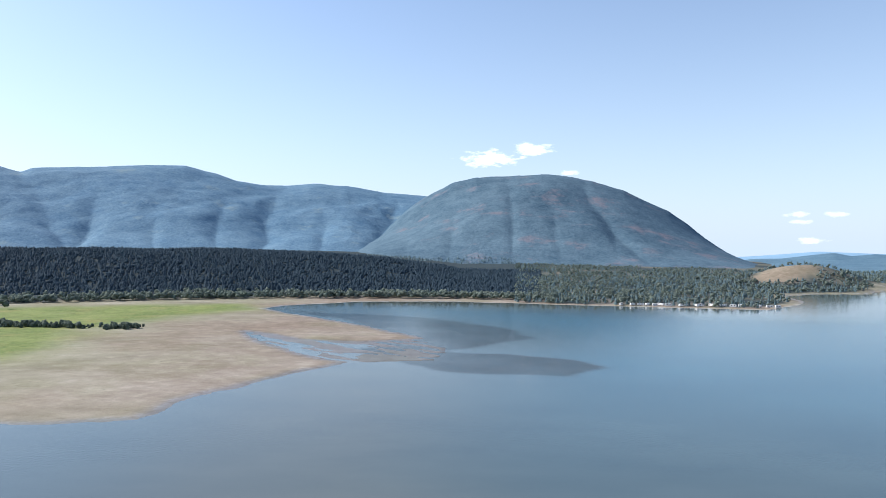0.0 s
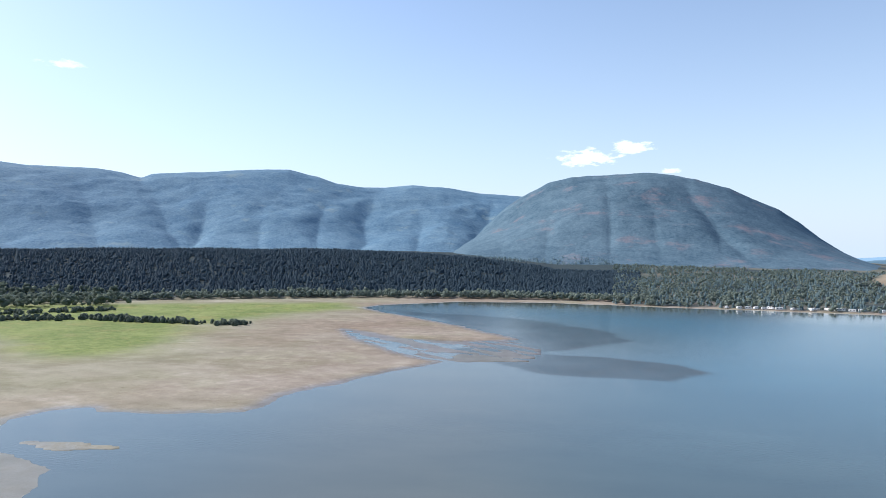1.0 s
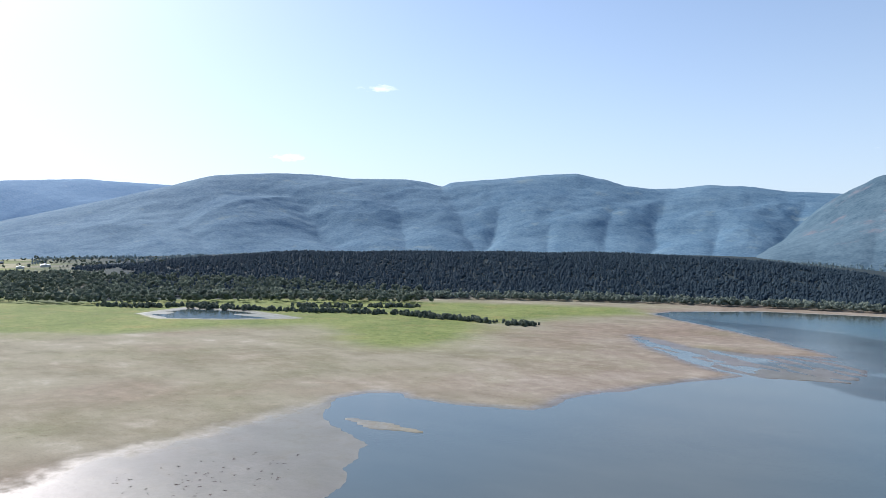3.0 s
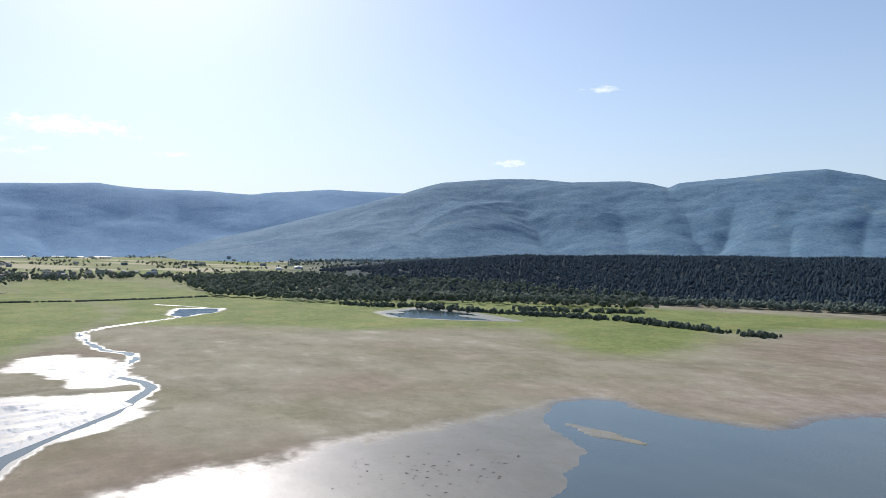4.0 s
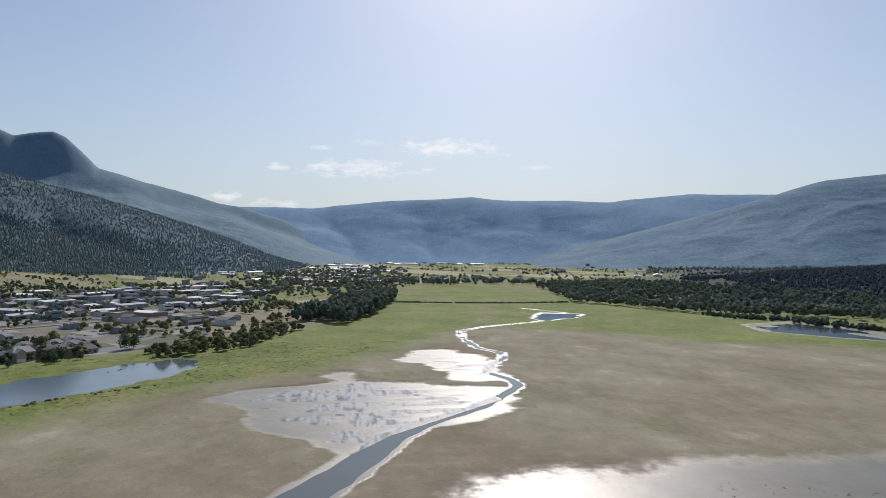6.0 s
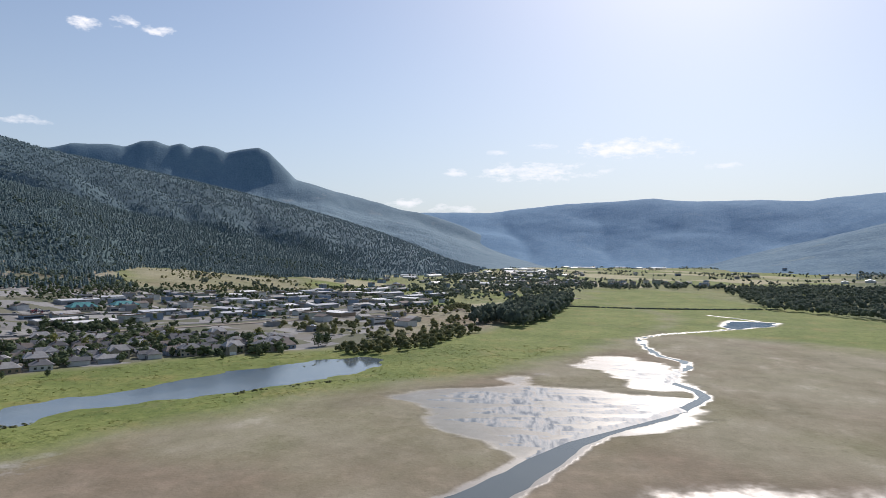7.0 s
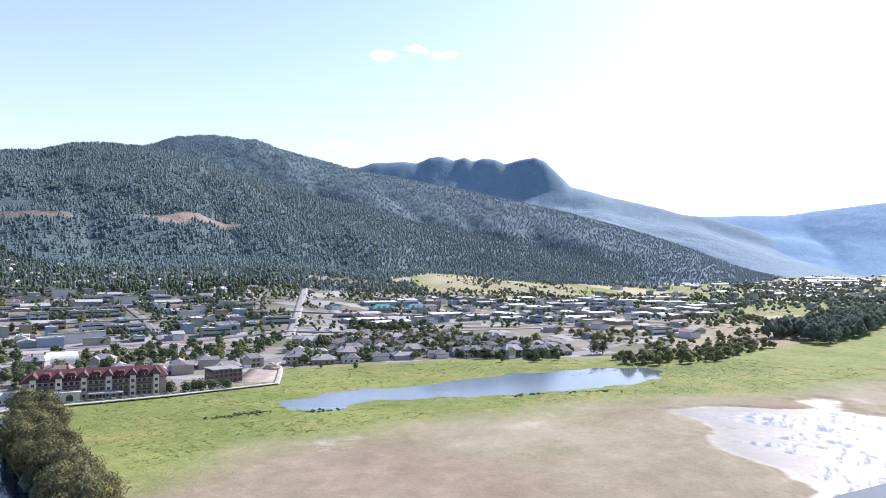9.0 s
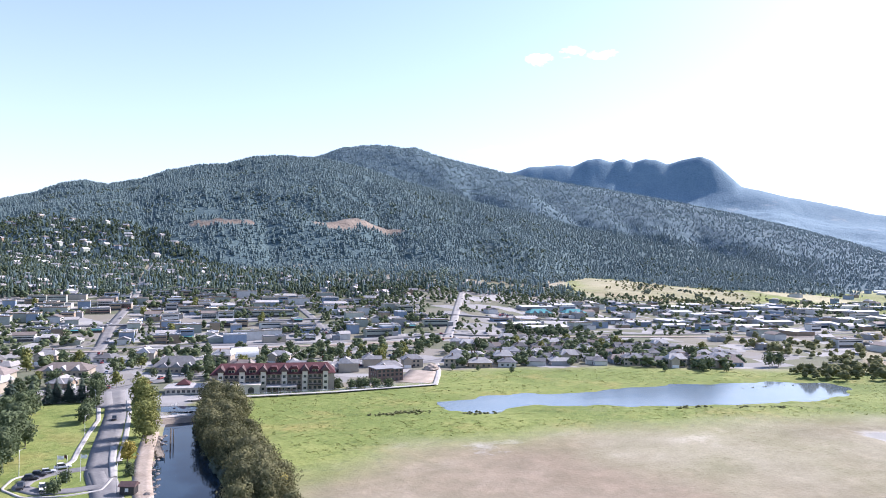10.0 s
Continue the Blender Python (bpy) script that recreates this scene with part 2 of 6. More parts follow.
def mountain_height(name, az, r):
    crest, foot, line = RANGES[name]
    az = np.asarray(az, float)
    order = sorted(line)
    heads, els = [p[0] for p in order], [p[1] for p in order]
    el = (np.interp(az - 0.12, heads, els) + 2 * np.interp(az, heads, els) + np.interp(az + 0.12, heads, els)) / 4
    broad = sum(np.interp(az + q, heads, els) for q in (-5.5, -4, -2.5, -1, 1, 2.5, 4, 5.5)) / 8
    x, y = -np.sin(np.radians(az)) * r, np.cos(np.radians(az)) * r
    top = HEIGHT + crest * np.tan(np.radians(el)) - {"town_mountain": 11, "middle_mountain": 9}.get(name, 0)
    if name == "town_mountain":
        foot = np.interp(az, [94, 99, 104, 116, 121], [1200, 1560, 1700, 1580, 1150])
    s = (r - foot) / (crest - foot)
    inner = HEIGHT + crest * np.tan(np.radians(np.minimum(broad, el + 1.2))) - 12
    top = top + 3.0 * fbm(az * 60, r * 0 + 31.0 * crest, 60, 4, 3) * np.clip(top / 200, 0, 1)
    wander = 0.10 * fbm(x, y, 700, 3, 5)
    up = np.clip(s + wander * np.clip(s, 0, 1) * np.clip(1 - s, 0, 1) * 4, 0, 1)
    shape = up ** 0.85 * 0.55 + smooth(0, 1, up) * 0.45
    if name == "cliff_mountain":
        wall = 0.10 + 0.13 * smooth(102.0, 107.5, az)
        shape = (1 - wall) * up ** 0.9 + wall * smooth(0.78, 0.99, up)
    top = inner + (top - inner) * smooth(0.84 if name == "cliff_mountain" else 0.6, 1.0, s)
    bx, by = x + 130 * fbm(x, y, 500, 2, 14), y + 130 * fbm(x, y, 500, 2, 15)
    folds = 0.35 - np.abs(fbm(bx, by, 620, 3, 9))
    knobs = fbm(bx, by, 230, 5, 10) + 0.5 * np.abs(fbm(x, y, 120, 3, 11))
    middle = np.clip(up * (1 - up) * 4, 0, 1)
    tall = np.clip(top / 350, 0.1, 1)
    rough = ({"west_mountain": 30, "cliff_mountain": 45, "valley_mountain": 12, "town_mountain": 40}.get(name, 38) * folds + {"town_mountain": 30, "middle_mountain": 26, "valley_mountain": 7}.get(name, 15) * knobs) * middle * tall
    for head, base, depth, wide, reach in GULLIES.get(name, ()):
        axis = base + (head - base) * np.clip(s, 0, 1) + 0.35 * wide * fbm(r + 900 * head, r * 0, 260, 3, 16)
        u = np.abs(az - axis) / (wide * (0.55 + 0.75 * np.clip(s, 0, 1)))
        rough = rough - (0.1 if name == "cliff_mountain" else 0.24) * depth * np.exp(-(u * 1.1) ** 1.3) * smooth(0.0, 0.3, s) * smooth(reach + 0.03, reach - 0.4, s) * tall
    z = 5 + (top - 5) * shape + rough
    back = np.clip((r - crest) / 600, 0, 1)
    z = np.where(r > crest, top * (1 - 0.55 * back ** 1.5), z)
    lo, hi = order[0][0], order[-1][0]
    return np.where((az < lo) | (az > hi) | (s < 0), -30.0, z)


def hill_height(x, y, az, r):
    """The wooded low hill across the bay, the brown knoll on the point, and the bench of farmland under the plateau."""
    crest_el = np.interp(az, [-8, -6, -3, 0, 5, 10, 20, 30, 44, 50, 56, 64, 72], [-4.6, -3.4, -2.4, -1.6, -0.9, -0.5, -0.25, -0.25, -0.35, -0.8, -1.3, -1.9, -3.0])
    top = HEIGHT - 14 + 1500 * np.tan(np.radians(crest_el))
    foot = np.interp(az, [-8, 0, 25, 45, 64], [900, 905, 900, 960, 1100])
    s = np.clip((r - foot) / (1500 - foot), 0, 1)
    z = np.maximum(top, 0) * smooth(-0.15, 1.0, s) * np.where(s > 0, 1, 0) * np.clip(1 - (r - 1500) / 900, 0.55, 1)
    z = np.where((az > -8) & (az < 72), z + 4 * fbm(x, y, 120, 3, 3) * s, 0)
    knoll = 31 * np.exp(-(((x - 612) / 85) ** 2 + ((y - 1200) / 75) ** 2) ** 1.2) + 9 * np.exp(-(((x - 690) / 90) ** 2 + ((y - 1190) / 45) ** 2) ** 1.2)
    return z + knoll


def ground_height(x, y):
    x, y = np.asarray(x, float), np.asarray(y, float)
    r, az = np.hypot(x, y), np.degrees(np.arctan2(-x, y))
    az = np.where(az < -170, az + 360, az)
    shore = edge_distance(x, y, LAND) + 5 * fbm(x, y, 45, 3, 1) + 1.5 * value_noise(x, y, 6, 2)
    z = np.where(shore > 0, np.minimum(shore * 0.012, 0.9), np.maximum(shore * 0.05, -2.5))
    z = z + np.where(shore > 40, 0.12 * fbm(x, y, 30, 3, 4), 0)
    rise = np.maximum(r - np.interp(az, RISE_AZ, RISE_FROM), 0) * np.interp(az, RISE_AZ, RISE)
    z = z + np.where(shore > 0, rise, 0) + np.where(shore > 0, hill_height(x, y, az, r), 0)
    near = r < 1000
    if near.any():
        xs, ys = x[near], y[near]
        d = edge_distance(xs, ys, RIVER, False) + 1.2 * value_noise(xs, ys, 9, 6)
        width = np.interp(np.hypot(xs, ys), [150, 230, 330, 600, 800], [8.0, 6.0, 2.8, 1.7, 1.5])
        zn = z[near]
        zn = np.minimum(zn, np.maximum(-0.5, (d - width) * 0.05))
        for outline, reach in ((POND, 0.06), (LAGOON, 0.05), (CANAL, 0.25), (BASIN, 0.3)):
            p = edge_distance(xs, ys, outline) + (8.5 if reach < 0.1 else 0.8) * fbm(xs, ys, 20, 5, 7)
            zn = np.minimum(zn, np.maximum(-0.5, -p * reach))
        p = edge_distance(xs, ys, BRAID) + 4 * fbm(xs, ys, 20, 3, 15)
        zn = np.where(p > 0, 0.0 + 0.12 * fbm((xs - ys) * 0.3, (xs + ys) * 1.2, 11, 4, 16), zn)
        p = edge_distance(xs, ys, OXBOW) + 3 * fbm(xs, ys, 22, 3, 7)
        zn = np.where(p > 0, -0.02 + 0.12 * fbm(xs * 0.6, ys * 1.5, 30, 3, 17), zn)
        zn = np.where(np.hypot((xs + 150) / 17, (ys - 208) / 5) + 0.5 * value_noise(xs, ys, 6, 18) < 1, 0.12, zn)
        for outline in (FLOOD, FLOOD_UP):
            p = edge_distance(xs, ys, outline) + 26 * fbm(ys * 0.5, xs * 1.6, 48, 6, 8)
            flat = -0.03 + 0.09 * smooth(42, 0, p) + 0.11 * fbm(ys * 0.3, xs * 1.2, 5.0, 4, 12) + 0.05 * fbm(ys * 0.4, xs * 1.2, 30, 4, 13)
            zn = np.where(p > -8, np.minimum(zn, flat + np.clip(-p, 0, 8) * 0.05), zn)
        z[near] = zn
    return z


def full_height(x, y):
    x, y = np.atleast_1d(np.asarray(x, float)), np.atleast_1d(np.asarray(y, float))
    r, az = np.hypot(x, y), np.degrees(np.arctan2(-x, y))
    z = ground_height(x, y)
    for name, (crest, foot, line) in RANGES.items():
        if (r > foot).any():
            z = np.maximum(z, mountain_height(name, az, r))
    return z


def dry_field(a, r, x, y):
    """The dry pasture between the trade quarter and the wooded slope."""
    wave = 1.1 * fbm(x, y, 120, 3, 57)
    return smooth(103.5, 105, a + wave) * smooth(117.5, 116, a + wave) * smooth(1640, 1590, r + 130 * fbm(x, y, 150, 3, 59)) * smooth(1120, 1150, r + 60 * fbm(x, y, 90, 3, 60))


# ---- mesh helpers ----
def raw_mesh(name, verts, faces):
    """A mesh from arrays; faces all have the same number of corners."""
    me = bpy.data.meshes.new(name)
    n, k = faces.shape
    me.vertices.add(len(verts))
    me.vertices.foreach_set("co", np.ascontiguousarray(verts, np.float32).ravel())
    me.loops.add(n * k)
    me.loops.foreach_set("vertex_index", np.ascontiguousarray(faces, np.int32).ravel())
    me.polygons.add(n)
    me.polygons.foreach_set("loop_start", np.arange(0, n * k, k, dtype=np.int32))
    me.update(calc_edges=True)
    return me


def grid_faces(rows, cols, wrap=False):
    i, j = np.meshgrid(np.arange(rows - 1), np.arange(cols if wrap else cols - 1), indexing="ij")
    j2 = (j + 1) % cols
    return np.stack([i * cols + j, i * cols + j2, (i + 1) * cols + j2, (i + 1) * cols + j], -1).reshape(-1, 4)


def put_attribute(me, name, values):
    a = me.attributes.new(name, "FLOAT_COLOR", "POINT")
    rgba = np.ones((len(me.vertices), 4), np.float32)
    rgba[:, :values.shape[1]] = values
    a.data.foreach_set("color", rgba.ravel())


def polar(az, r):
    a, rr = np.meshgrid(np.radians(az), r)
    return -np.sin(a).ravel() * rr.ravel(), np.cos(a).ravel() * rr.ravel()


def smooth_shade(me):
    me.polygons.foreach_set("use_smooth", np.ones(len(me.polygons), bool))


# ---- materials ----
def material(name, base=(0.5, 0.5, 0.5), rough=0.8, metal=0.0, spec=0.3):
    m = bpy.data.materials.new(name)
    m.use_nodes = True
    b = m.node_tree.nodes["Principled BSDF"]
    b.inputs["Base Color"].default_value = (*base, 1)
    b.inputs["Roughness"].default_value = rough
    b.inputs["Metallic"].default_value = metal
    b.inputs["Specular IOR Level"].default_value = spec
    return m, m.node_tree.nodes, m.node_tree.links, b


def noise_node(nodes, links, size, detail=4, rough=0.55, stretch=None):
    """Object-space noise with features about size metres across; gives its factor socket."""
    co = nodes.new("ShaderNodeTexCoord")
    n = nodes.new("ShaderNodeTexNoise")
    n.inputs["Scale"].default_value = 1.0 / size
    n.inputs["Detail"].default_value, n.inputs["Roughness"].default_value = detail, rough
    if stretch:
        mp = nodes.new("ShaderNodeMapping")
        mp.inputs["Rotation"].default_value = (0, 0, radians(stretch[0]))
        mp.inputs["Scale"].default_value = (1, stretch[1], 1)
        links.new(co.outputs["Object"], mp.inputs["Vector"])
        links.new(mp.outputs[0], n.inputs["Vector"])
    else:
        links.new(co.outputs["Object"], n.inputs["Vector"])
    return n.outputs["Fac"]


def ramp(nodes, links, fac, stops):
    r = nodes.new("ShaderNodeValToRGB")
    while len(r.color_ramp.elements) < len(stops):
        r.color_ramp.elements.new(0.5)
    for e, (p, c) in zip(r.color_ramp.elements, stops):
        e.position, e.color = p, (*c, 1) if len(c) == 3 else c
    links.new(fac, r.inputs["Fac"])
    return r.outputs["Color"]


def mix(nodes, links, fac, a, b, mode="MIX"):
    m = nodes.new("ShaderNodeMix")
    m.data_type, m.blend_type = "RGBA", mode
    for sock, v in ((m.inputs[0], fac), (m.inputs[6], a), (m.inputs[7], b)):
        if isinstance(v, (int, float)):
            sock.default_value = v
        elif isinstance(v, tuple):
            sock.default_value = (*v, 1)
        else:
            links.new(v, sock)
    return m.outputs[2]


def calc(nodes, links, op, a, b=0.0, clamp=False):
    m = nodes.new("ShaderNodeMath")
    m.operation, m.use_clamp = op, clamp
    for sock, v in zip(m.inputs, (a, b)):
        if isinstance(v, (int, float)):
            sock.default_value = v
        else:
            links.new(v, sock)
    return m.outputs[0]


def bump(nodes, links, bsdf, height, strength, distance):
    bn = nodes.new("ShaderNodeBump")
    bn.inputs["Strength"].default_value, bn.inputs["Distance"].default_value = strength, distance
    links.new(height, bn.inputs["Height"])
    links.new(bn.outputs[0], bsdf.inputs["Normal"])


def mottled(name, dark, light, size, rough=0.8, fine=None, relief=0.0, metal=0.0, spec=0.3, random_tint=0.0):
    """A surface whose colour wanders between two tones at two scales."""
    m, n, l, b = material(name, light, rough, metal, spec)
    big = noise_node(n, l, size)
    small = noise_node(n, l, fine or size / 7)
    f = calc(n, l, "ADD", calc(n, l, "MULTIPLY", big, 0.6), calc(n, l, "MULTIPLY", small, 0.4))
    c = ramp(n, l, f, [(0.36, dark), (0.64, light)])
    if random_tint:
        info = n.new("ShaderNodeObjectInfo")
        v = calc(n, l, "ADD", calc(n, l, "MULTIPLY", info.outputs["Random"], 2 * random_tint), 1 - random_tint)
        c = mix(n, l, 1.0, c, v, "MULTIPLY")
    l.new(c, b.inputs["Base Color"])
    if relief:
        bump(n, l, b, small, 0.6, relief)
    return m


def attribute_channels(n, l, name):
    a = n.new("ShaderNodeAttribute")
    a.attribute_name = name
    s = n.new("ShaderNodeSeparateColor")
    l.new(a.outputs["Color"], s.inputs[0])
    return s.outputs[0], s.outputs[1], s.outputs[2]


def make_ground_material():
    m, n, l, b = material("ground", rough=0.9, spec=0.25)
    grass, wet, pale = attribute_channels(n, l, "cover")
    urban, wood, pink = attribute_channels(n, l, "use")
    n1, n2, n3, n4 = noise_node(n, l, 60), noise_node(n, l, 9, 5, 0.62), noise_node(n, l, 1.3, 3), noise_node(n, l, 2.6, 5, 0.7)
    streak = noise_node(n, l, 46, 9, 0.70, (35, 1.45))
    mud = ramp(n, l, streak, [(0.28, (0.17, 0.155, 0.10)), (0.44, (0.245, 0.225, 0.155)), (0.58, (0.30, 0.275, 0.20)), (0.70, (0.42, 0.385, 0.31))])
    pinkmud = ramp(n, l, calc(n, l, "ADD", calc(n, l, "MULTIPLY", streak, 0.6), calc(n, l, "MULTIPLY", n2, 0.4)), [(0.33, (0.20, 0.165, 0.125)), (0.5, (0.28, 0.235, 0.185)), (0.66, (0.38, 0.335, 0.27))])
    c = mix(n, l, pink, mud, pinkmud)
    c = mix(n, l, calc(n, l, "MULTIPLY", calc(n, l, "SUBTRACT", n1, 0.46, True), 1.6), c, (0.19, 0.195, 0.085))
    specks = calc(n, l, "MULTIPLY", calc(n, l, "MULTIPLY", calc(n, l, "SUBTRACT", n4, 0.56, True), 7.0, True), calc(n, l, "MULTIPLY", calc(n, l, "SUBTRACT", n1, 0.42, True), 4.0, True))
    c = mix(n, l, calc(n, l, "MULTIPLY", specks, 0.75), c, (0.10, 0.095, 0.055))
    c = mix(n, l, calc(n, l, "MULTIPLY", calc(n, l, "SUBTRACT", n2, 0.56, True), 2.0), c, (0.40, 0.355, 0.26))
    grain = noise_node(n, l, 0.8, 3, 0.7)
    c = mix(n, l, calc(n, l, "MULTIPLY", calc(n, l, "SUBTRACT", grain, 0.5, True), 1.6), c, (0.13, 0.12, 0.085))
    band = noise_node(n, l, 110, 9, 0.70, (20, 1.8))
    c = mix(n, l, calc(n, l, "MULTIPLY", calc(n, l, "SUBTRACT", band, 0.47, True), 7.0, True), c, mix(n, l, 1.0, c, (0.80, 0.77, 0.72), "MULTIPLY"))
    crust, rust, _ = attribute_channels(n, l, "patch")
    c = mix(n, l, calc(n, l, "MULTIPLY", rust, 0.6), c, ramp(n, l, n2, [(0.35, (0.17, 0.13, 0.095)), (0.65, (0.27, 0.205, 0.155))]))
    crumb = calc(n, l, "MULTIPLY", calc(n, l, "SUBTRACT", calc(n, l, "ADD", calc(n, l, "MULTIPLY", crust, 0.7), calc(n, l, "MULTIPLY", n4, 0.6)), 0.55, True), 4.0, True)
    c = mix(n, l, calc(n, l, "MULTIPLY", crumb, 0.95), c, (0.38, 0.355, 0.34))
    c = mix(n, l, pale, c, ramp(n, l, n2, [(0.3, (0.42, 0.36, 0.24)), (0.7, (0.56, 0.5, 0.36))]))
    lawn = ramp(n, l, calc(n, l, "ADD", calc(n, l, "MULTIPLY", n1, 0.4), calc(n, l, "ADD", calc(n, l, "MULTIPLY", n2, 0.3), calc(n, l, "MULTIPLY", n4, 0.3))),
                [(0.34, (0.085, 0.123, 0.031)), (0.47, (0.145, 0.186, 0.05)), (0.62, (0.238, 0.264, 0.085))])
    lawn = mix(n, l, calc(n, l, "MULTIPLY", calc(n, l, "SUBTRACT", streak, 0.55, True), 3.5, True), lawn, (0.21, 0.205, 0.10))
    lawn = mix(n, l, calc(n, l, "MULTIPLY", calc(n, l, "SUBTRACT", noise_node(n, l, 34, 6, 0.68), 0.52, True), 5.0, True), lawn, ramp(n, l, n4, [(0.35, (0.19, 0.175, 0.055)), (0.65, (0.30, 0.27, 0.10))]))
    lawn = mix(n, l, calc(n, l, "MULTIPLY", calc(n, l, "SUBTRACT", noise_node(n, l, 6, 5, 0.7, (20, 2.2)), 0.54, True), 5.0, True), lawn, (0.075, 0.105, 0.03))
    c = mix(n, l, grass, c, lawn)
    c = mix(n, l, wood, c, ramp(n, l, n2, [(0.35, (0.026, 0.042, 0.048)), (0.7, (0.045, 0.062, 0.062))]))
    blocks = n.new("ShaderNodeTexVoronoi")
    co = n.new("ShaderNodeTexCoord")
    l.new(co.outputs["Object"], blocks.inputs["Vector"])
    blocks.inputs["Scale"].default_value = 1 / 26
    sep = n.new("ShaderNodeSeparateColor")
    l.new(blocks.outputs["Color"], sep.inputs[0])
    lot = ramp(n, l, sep.outputs[0], [(0.0, (0.08, 0.10, 0.045)), (0.3, (0.13, 0.135, 0.08)), (0.5, (0.21, 0.19, 0.15)), (0.7, (0.22, 0.22, 0.222)), (1.0, (0.36, 0.355, 0.345))])
    c = mix(n, l, urban, c, mix(n, l, calc(n, l, "MULTIPLY", n2, 0.5), lot, (0.20, 0.195, 0.18)))
    c = mix(n, l, calc(n, l, "MULTIPLY", wet, 0.7), c, mix(n, l, 1.0, c, (0.46, 0.47, 0.52), "MULTIPLY"))
    l.new(c, b.inputs["Base Color"])
    broken = calc(n, l, "MULTIPLY", calc(n, l, "SUBTRACT", calc(n, l, "ADD", n2, n4), 1.0), 1.1)
    wet = calc(n, l, "ADD", calc(n, l, "SUBTRACT", calc(n, l, "MULTIPLY", wet, 1.6), 0.38), broken, True)
    wetter = calc(n, l, "MULTIPLY", wet, calc(n, l, "ADD", 0.7, calc(n, l, "MULTIPLY", n2, 0.6)), True)
    l.new(calc(n, l, "SUBTRACT", 0.95, calc(n, l, "MULTIPLY", wetter, 0.56)), b.inputs["Roughness"])
    l.new(calc(n, l, "ADD", 0.15, calc(n, l, "MULTIPLY", wetter, 0.45)), b.inputs["Specular IOR Level"])
    lumps = calc(n, l, "ADD", n3, calc(n, l, "MULTIPLY", calc(n, l, "ADD", n2, n4), calc(n, l, "ADD", 0.5, calc(n, l, "MULTIPLY", grass, 2.0))))
    lumps = calc(n, l, "MULTIPLY", lumps, calc(n, l, "SUBTRACT", 1.0, calc(n, l, "MULTIPLY", wet, 0.85)))
    bump(n, l, b, lumps, 0.6, 0.25)
    return m


def make_water_material():
    m, n, l, b = material("water", (0.05, 0.09, 0.1), 0.1, 0.0, 0.4)
    dark_water, shallow, calm = attribute_channels(n, l, "depth")
    n1 = noise_node(n, l, 90, 4, 0.55, (20, 2.0))
    deep = ramp(n, l, n1, [(0.3, (0.014, 0.078, 0.118)), (0.7, (0.022, 0.098, 0.14))])
    c = mix(n, l, shallow, deep, ramp(n, l, n1, [(0.3, (0.074, 0.091, 0.088)), (0.7, (0.105, 0.120, 0.108))]))
    c = mix(n, l, dark_water, c, ramp(n, l, noise_node(n, l, 14), [(0.35, (0.012, 0.024, 0.03)), (0.65, (0.034, 0.04, 0.04))]))
    l.new(c, b.inputs["Base Color"])
    b.inputs["IOR"].default_value = 1.33
    l.new(calc(n, l, "ADD", 0.05, calc(n, l, "MULTIPLY", calc(n, l, "SUBTRACT", 1.0, calm), 0.10)), b.inputs["Roughness"])
    l.new(calc(n, l, "SUBTRACT", 0.5, calc(n, l, "MULTIPLY", dark_water, 0.4)), b.inputs["Specular IOR Level"])
    waves = noise_node(n, l, 1.6, 3, 0.5, (70, 2.2))
    bump(n, l, b, waves, 0.25, 0.12)
    return m


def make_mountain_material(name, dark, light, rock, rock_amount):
    """Forest on a far slope: conifer tones with distance haze mixed in, lighter broadleaf and clearing patches, bare
    rock where asked.
    """
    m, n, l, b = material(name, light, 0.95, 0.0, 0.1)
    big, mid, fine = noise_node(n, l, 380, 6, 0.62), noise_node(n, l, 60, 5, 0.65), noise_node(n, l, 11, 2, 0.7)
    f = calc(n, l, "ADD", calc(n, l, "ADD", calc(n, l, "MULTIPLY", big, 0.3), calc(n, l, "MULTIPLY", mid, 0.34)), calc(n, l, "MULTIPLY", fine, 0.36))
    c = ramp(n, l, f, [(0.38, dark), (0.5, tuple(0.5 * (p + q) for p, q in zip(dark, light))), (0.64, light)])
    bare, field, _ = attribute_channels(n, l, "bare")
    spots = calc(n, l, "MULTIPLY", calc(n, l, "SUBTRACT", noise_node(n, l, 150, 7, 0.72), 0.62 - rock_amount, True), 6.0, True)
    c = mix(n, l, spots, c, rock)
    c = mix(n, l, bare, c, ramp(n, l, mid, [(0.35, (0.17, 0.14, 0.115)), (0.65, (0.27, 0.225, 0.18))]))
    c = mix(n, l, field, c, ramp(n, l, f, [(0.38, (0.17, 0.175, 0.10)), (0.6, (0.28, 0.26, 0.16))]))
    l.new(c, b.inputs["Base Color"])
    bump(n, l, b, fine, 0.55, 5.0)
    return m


GROUND, WATER = make_ground_material(), make_water_material()

# ---- ground: one sheet ----
az_fine = np.concatenate([np.arange(-42, 172, 0.48), np.arange(172, 318, 2.0)])
radii = np.concatenate([np.linspace(0.02, 140, 22)[:-1], np.geomspace(140, 900, 400)[:-1], np.geomspace(900, 4900, 120)])
gx, gy = polar(az_fine, radii)
gz = ground_height(gx, gy)
gr = np.hypot(gx, gy)
ground_mesh = raw_mesh("ground", np.stack([gx, gy, gz], 1), grid_faces(len(radii), len(az_fine), True))
smooth_shade(ground_mesh)
gaz = np.degrees(np.arctan2(-gx, gy))
gaz = np.where(gaz < -170, gaz + 360, gaz)
soft = 14 * fbm(gx, gy, 40, 4, 21)
shore = edge_distance(gx, gy, LAND) + 5 * fbm(gx, gy, 45, 3, 1)
marsh = np.maximum(smooth(-38, 12, edge_distance(gx, gy, MARSH) + soft) ** 1.7, smooth(-1, 1, edge_distance(gx, gy, PARK)))
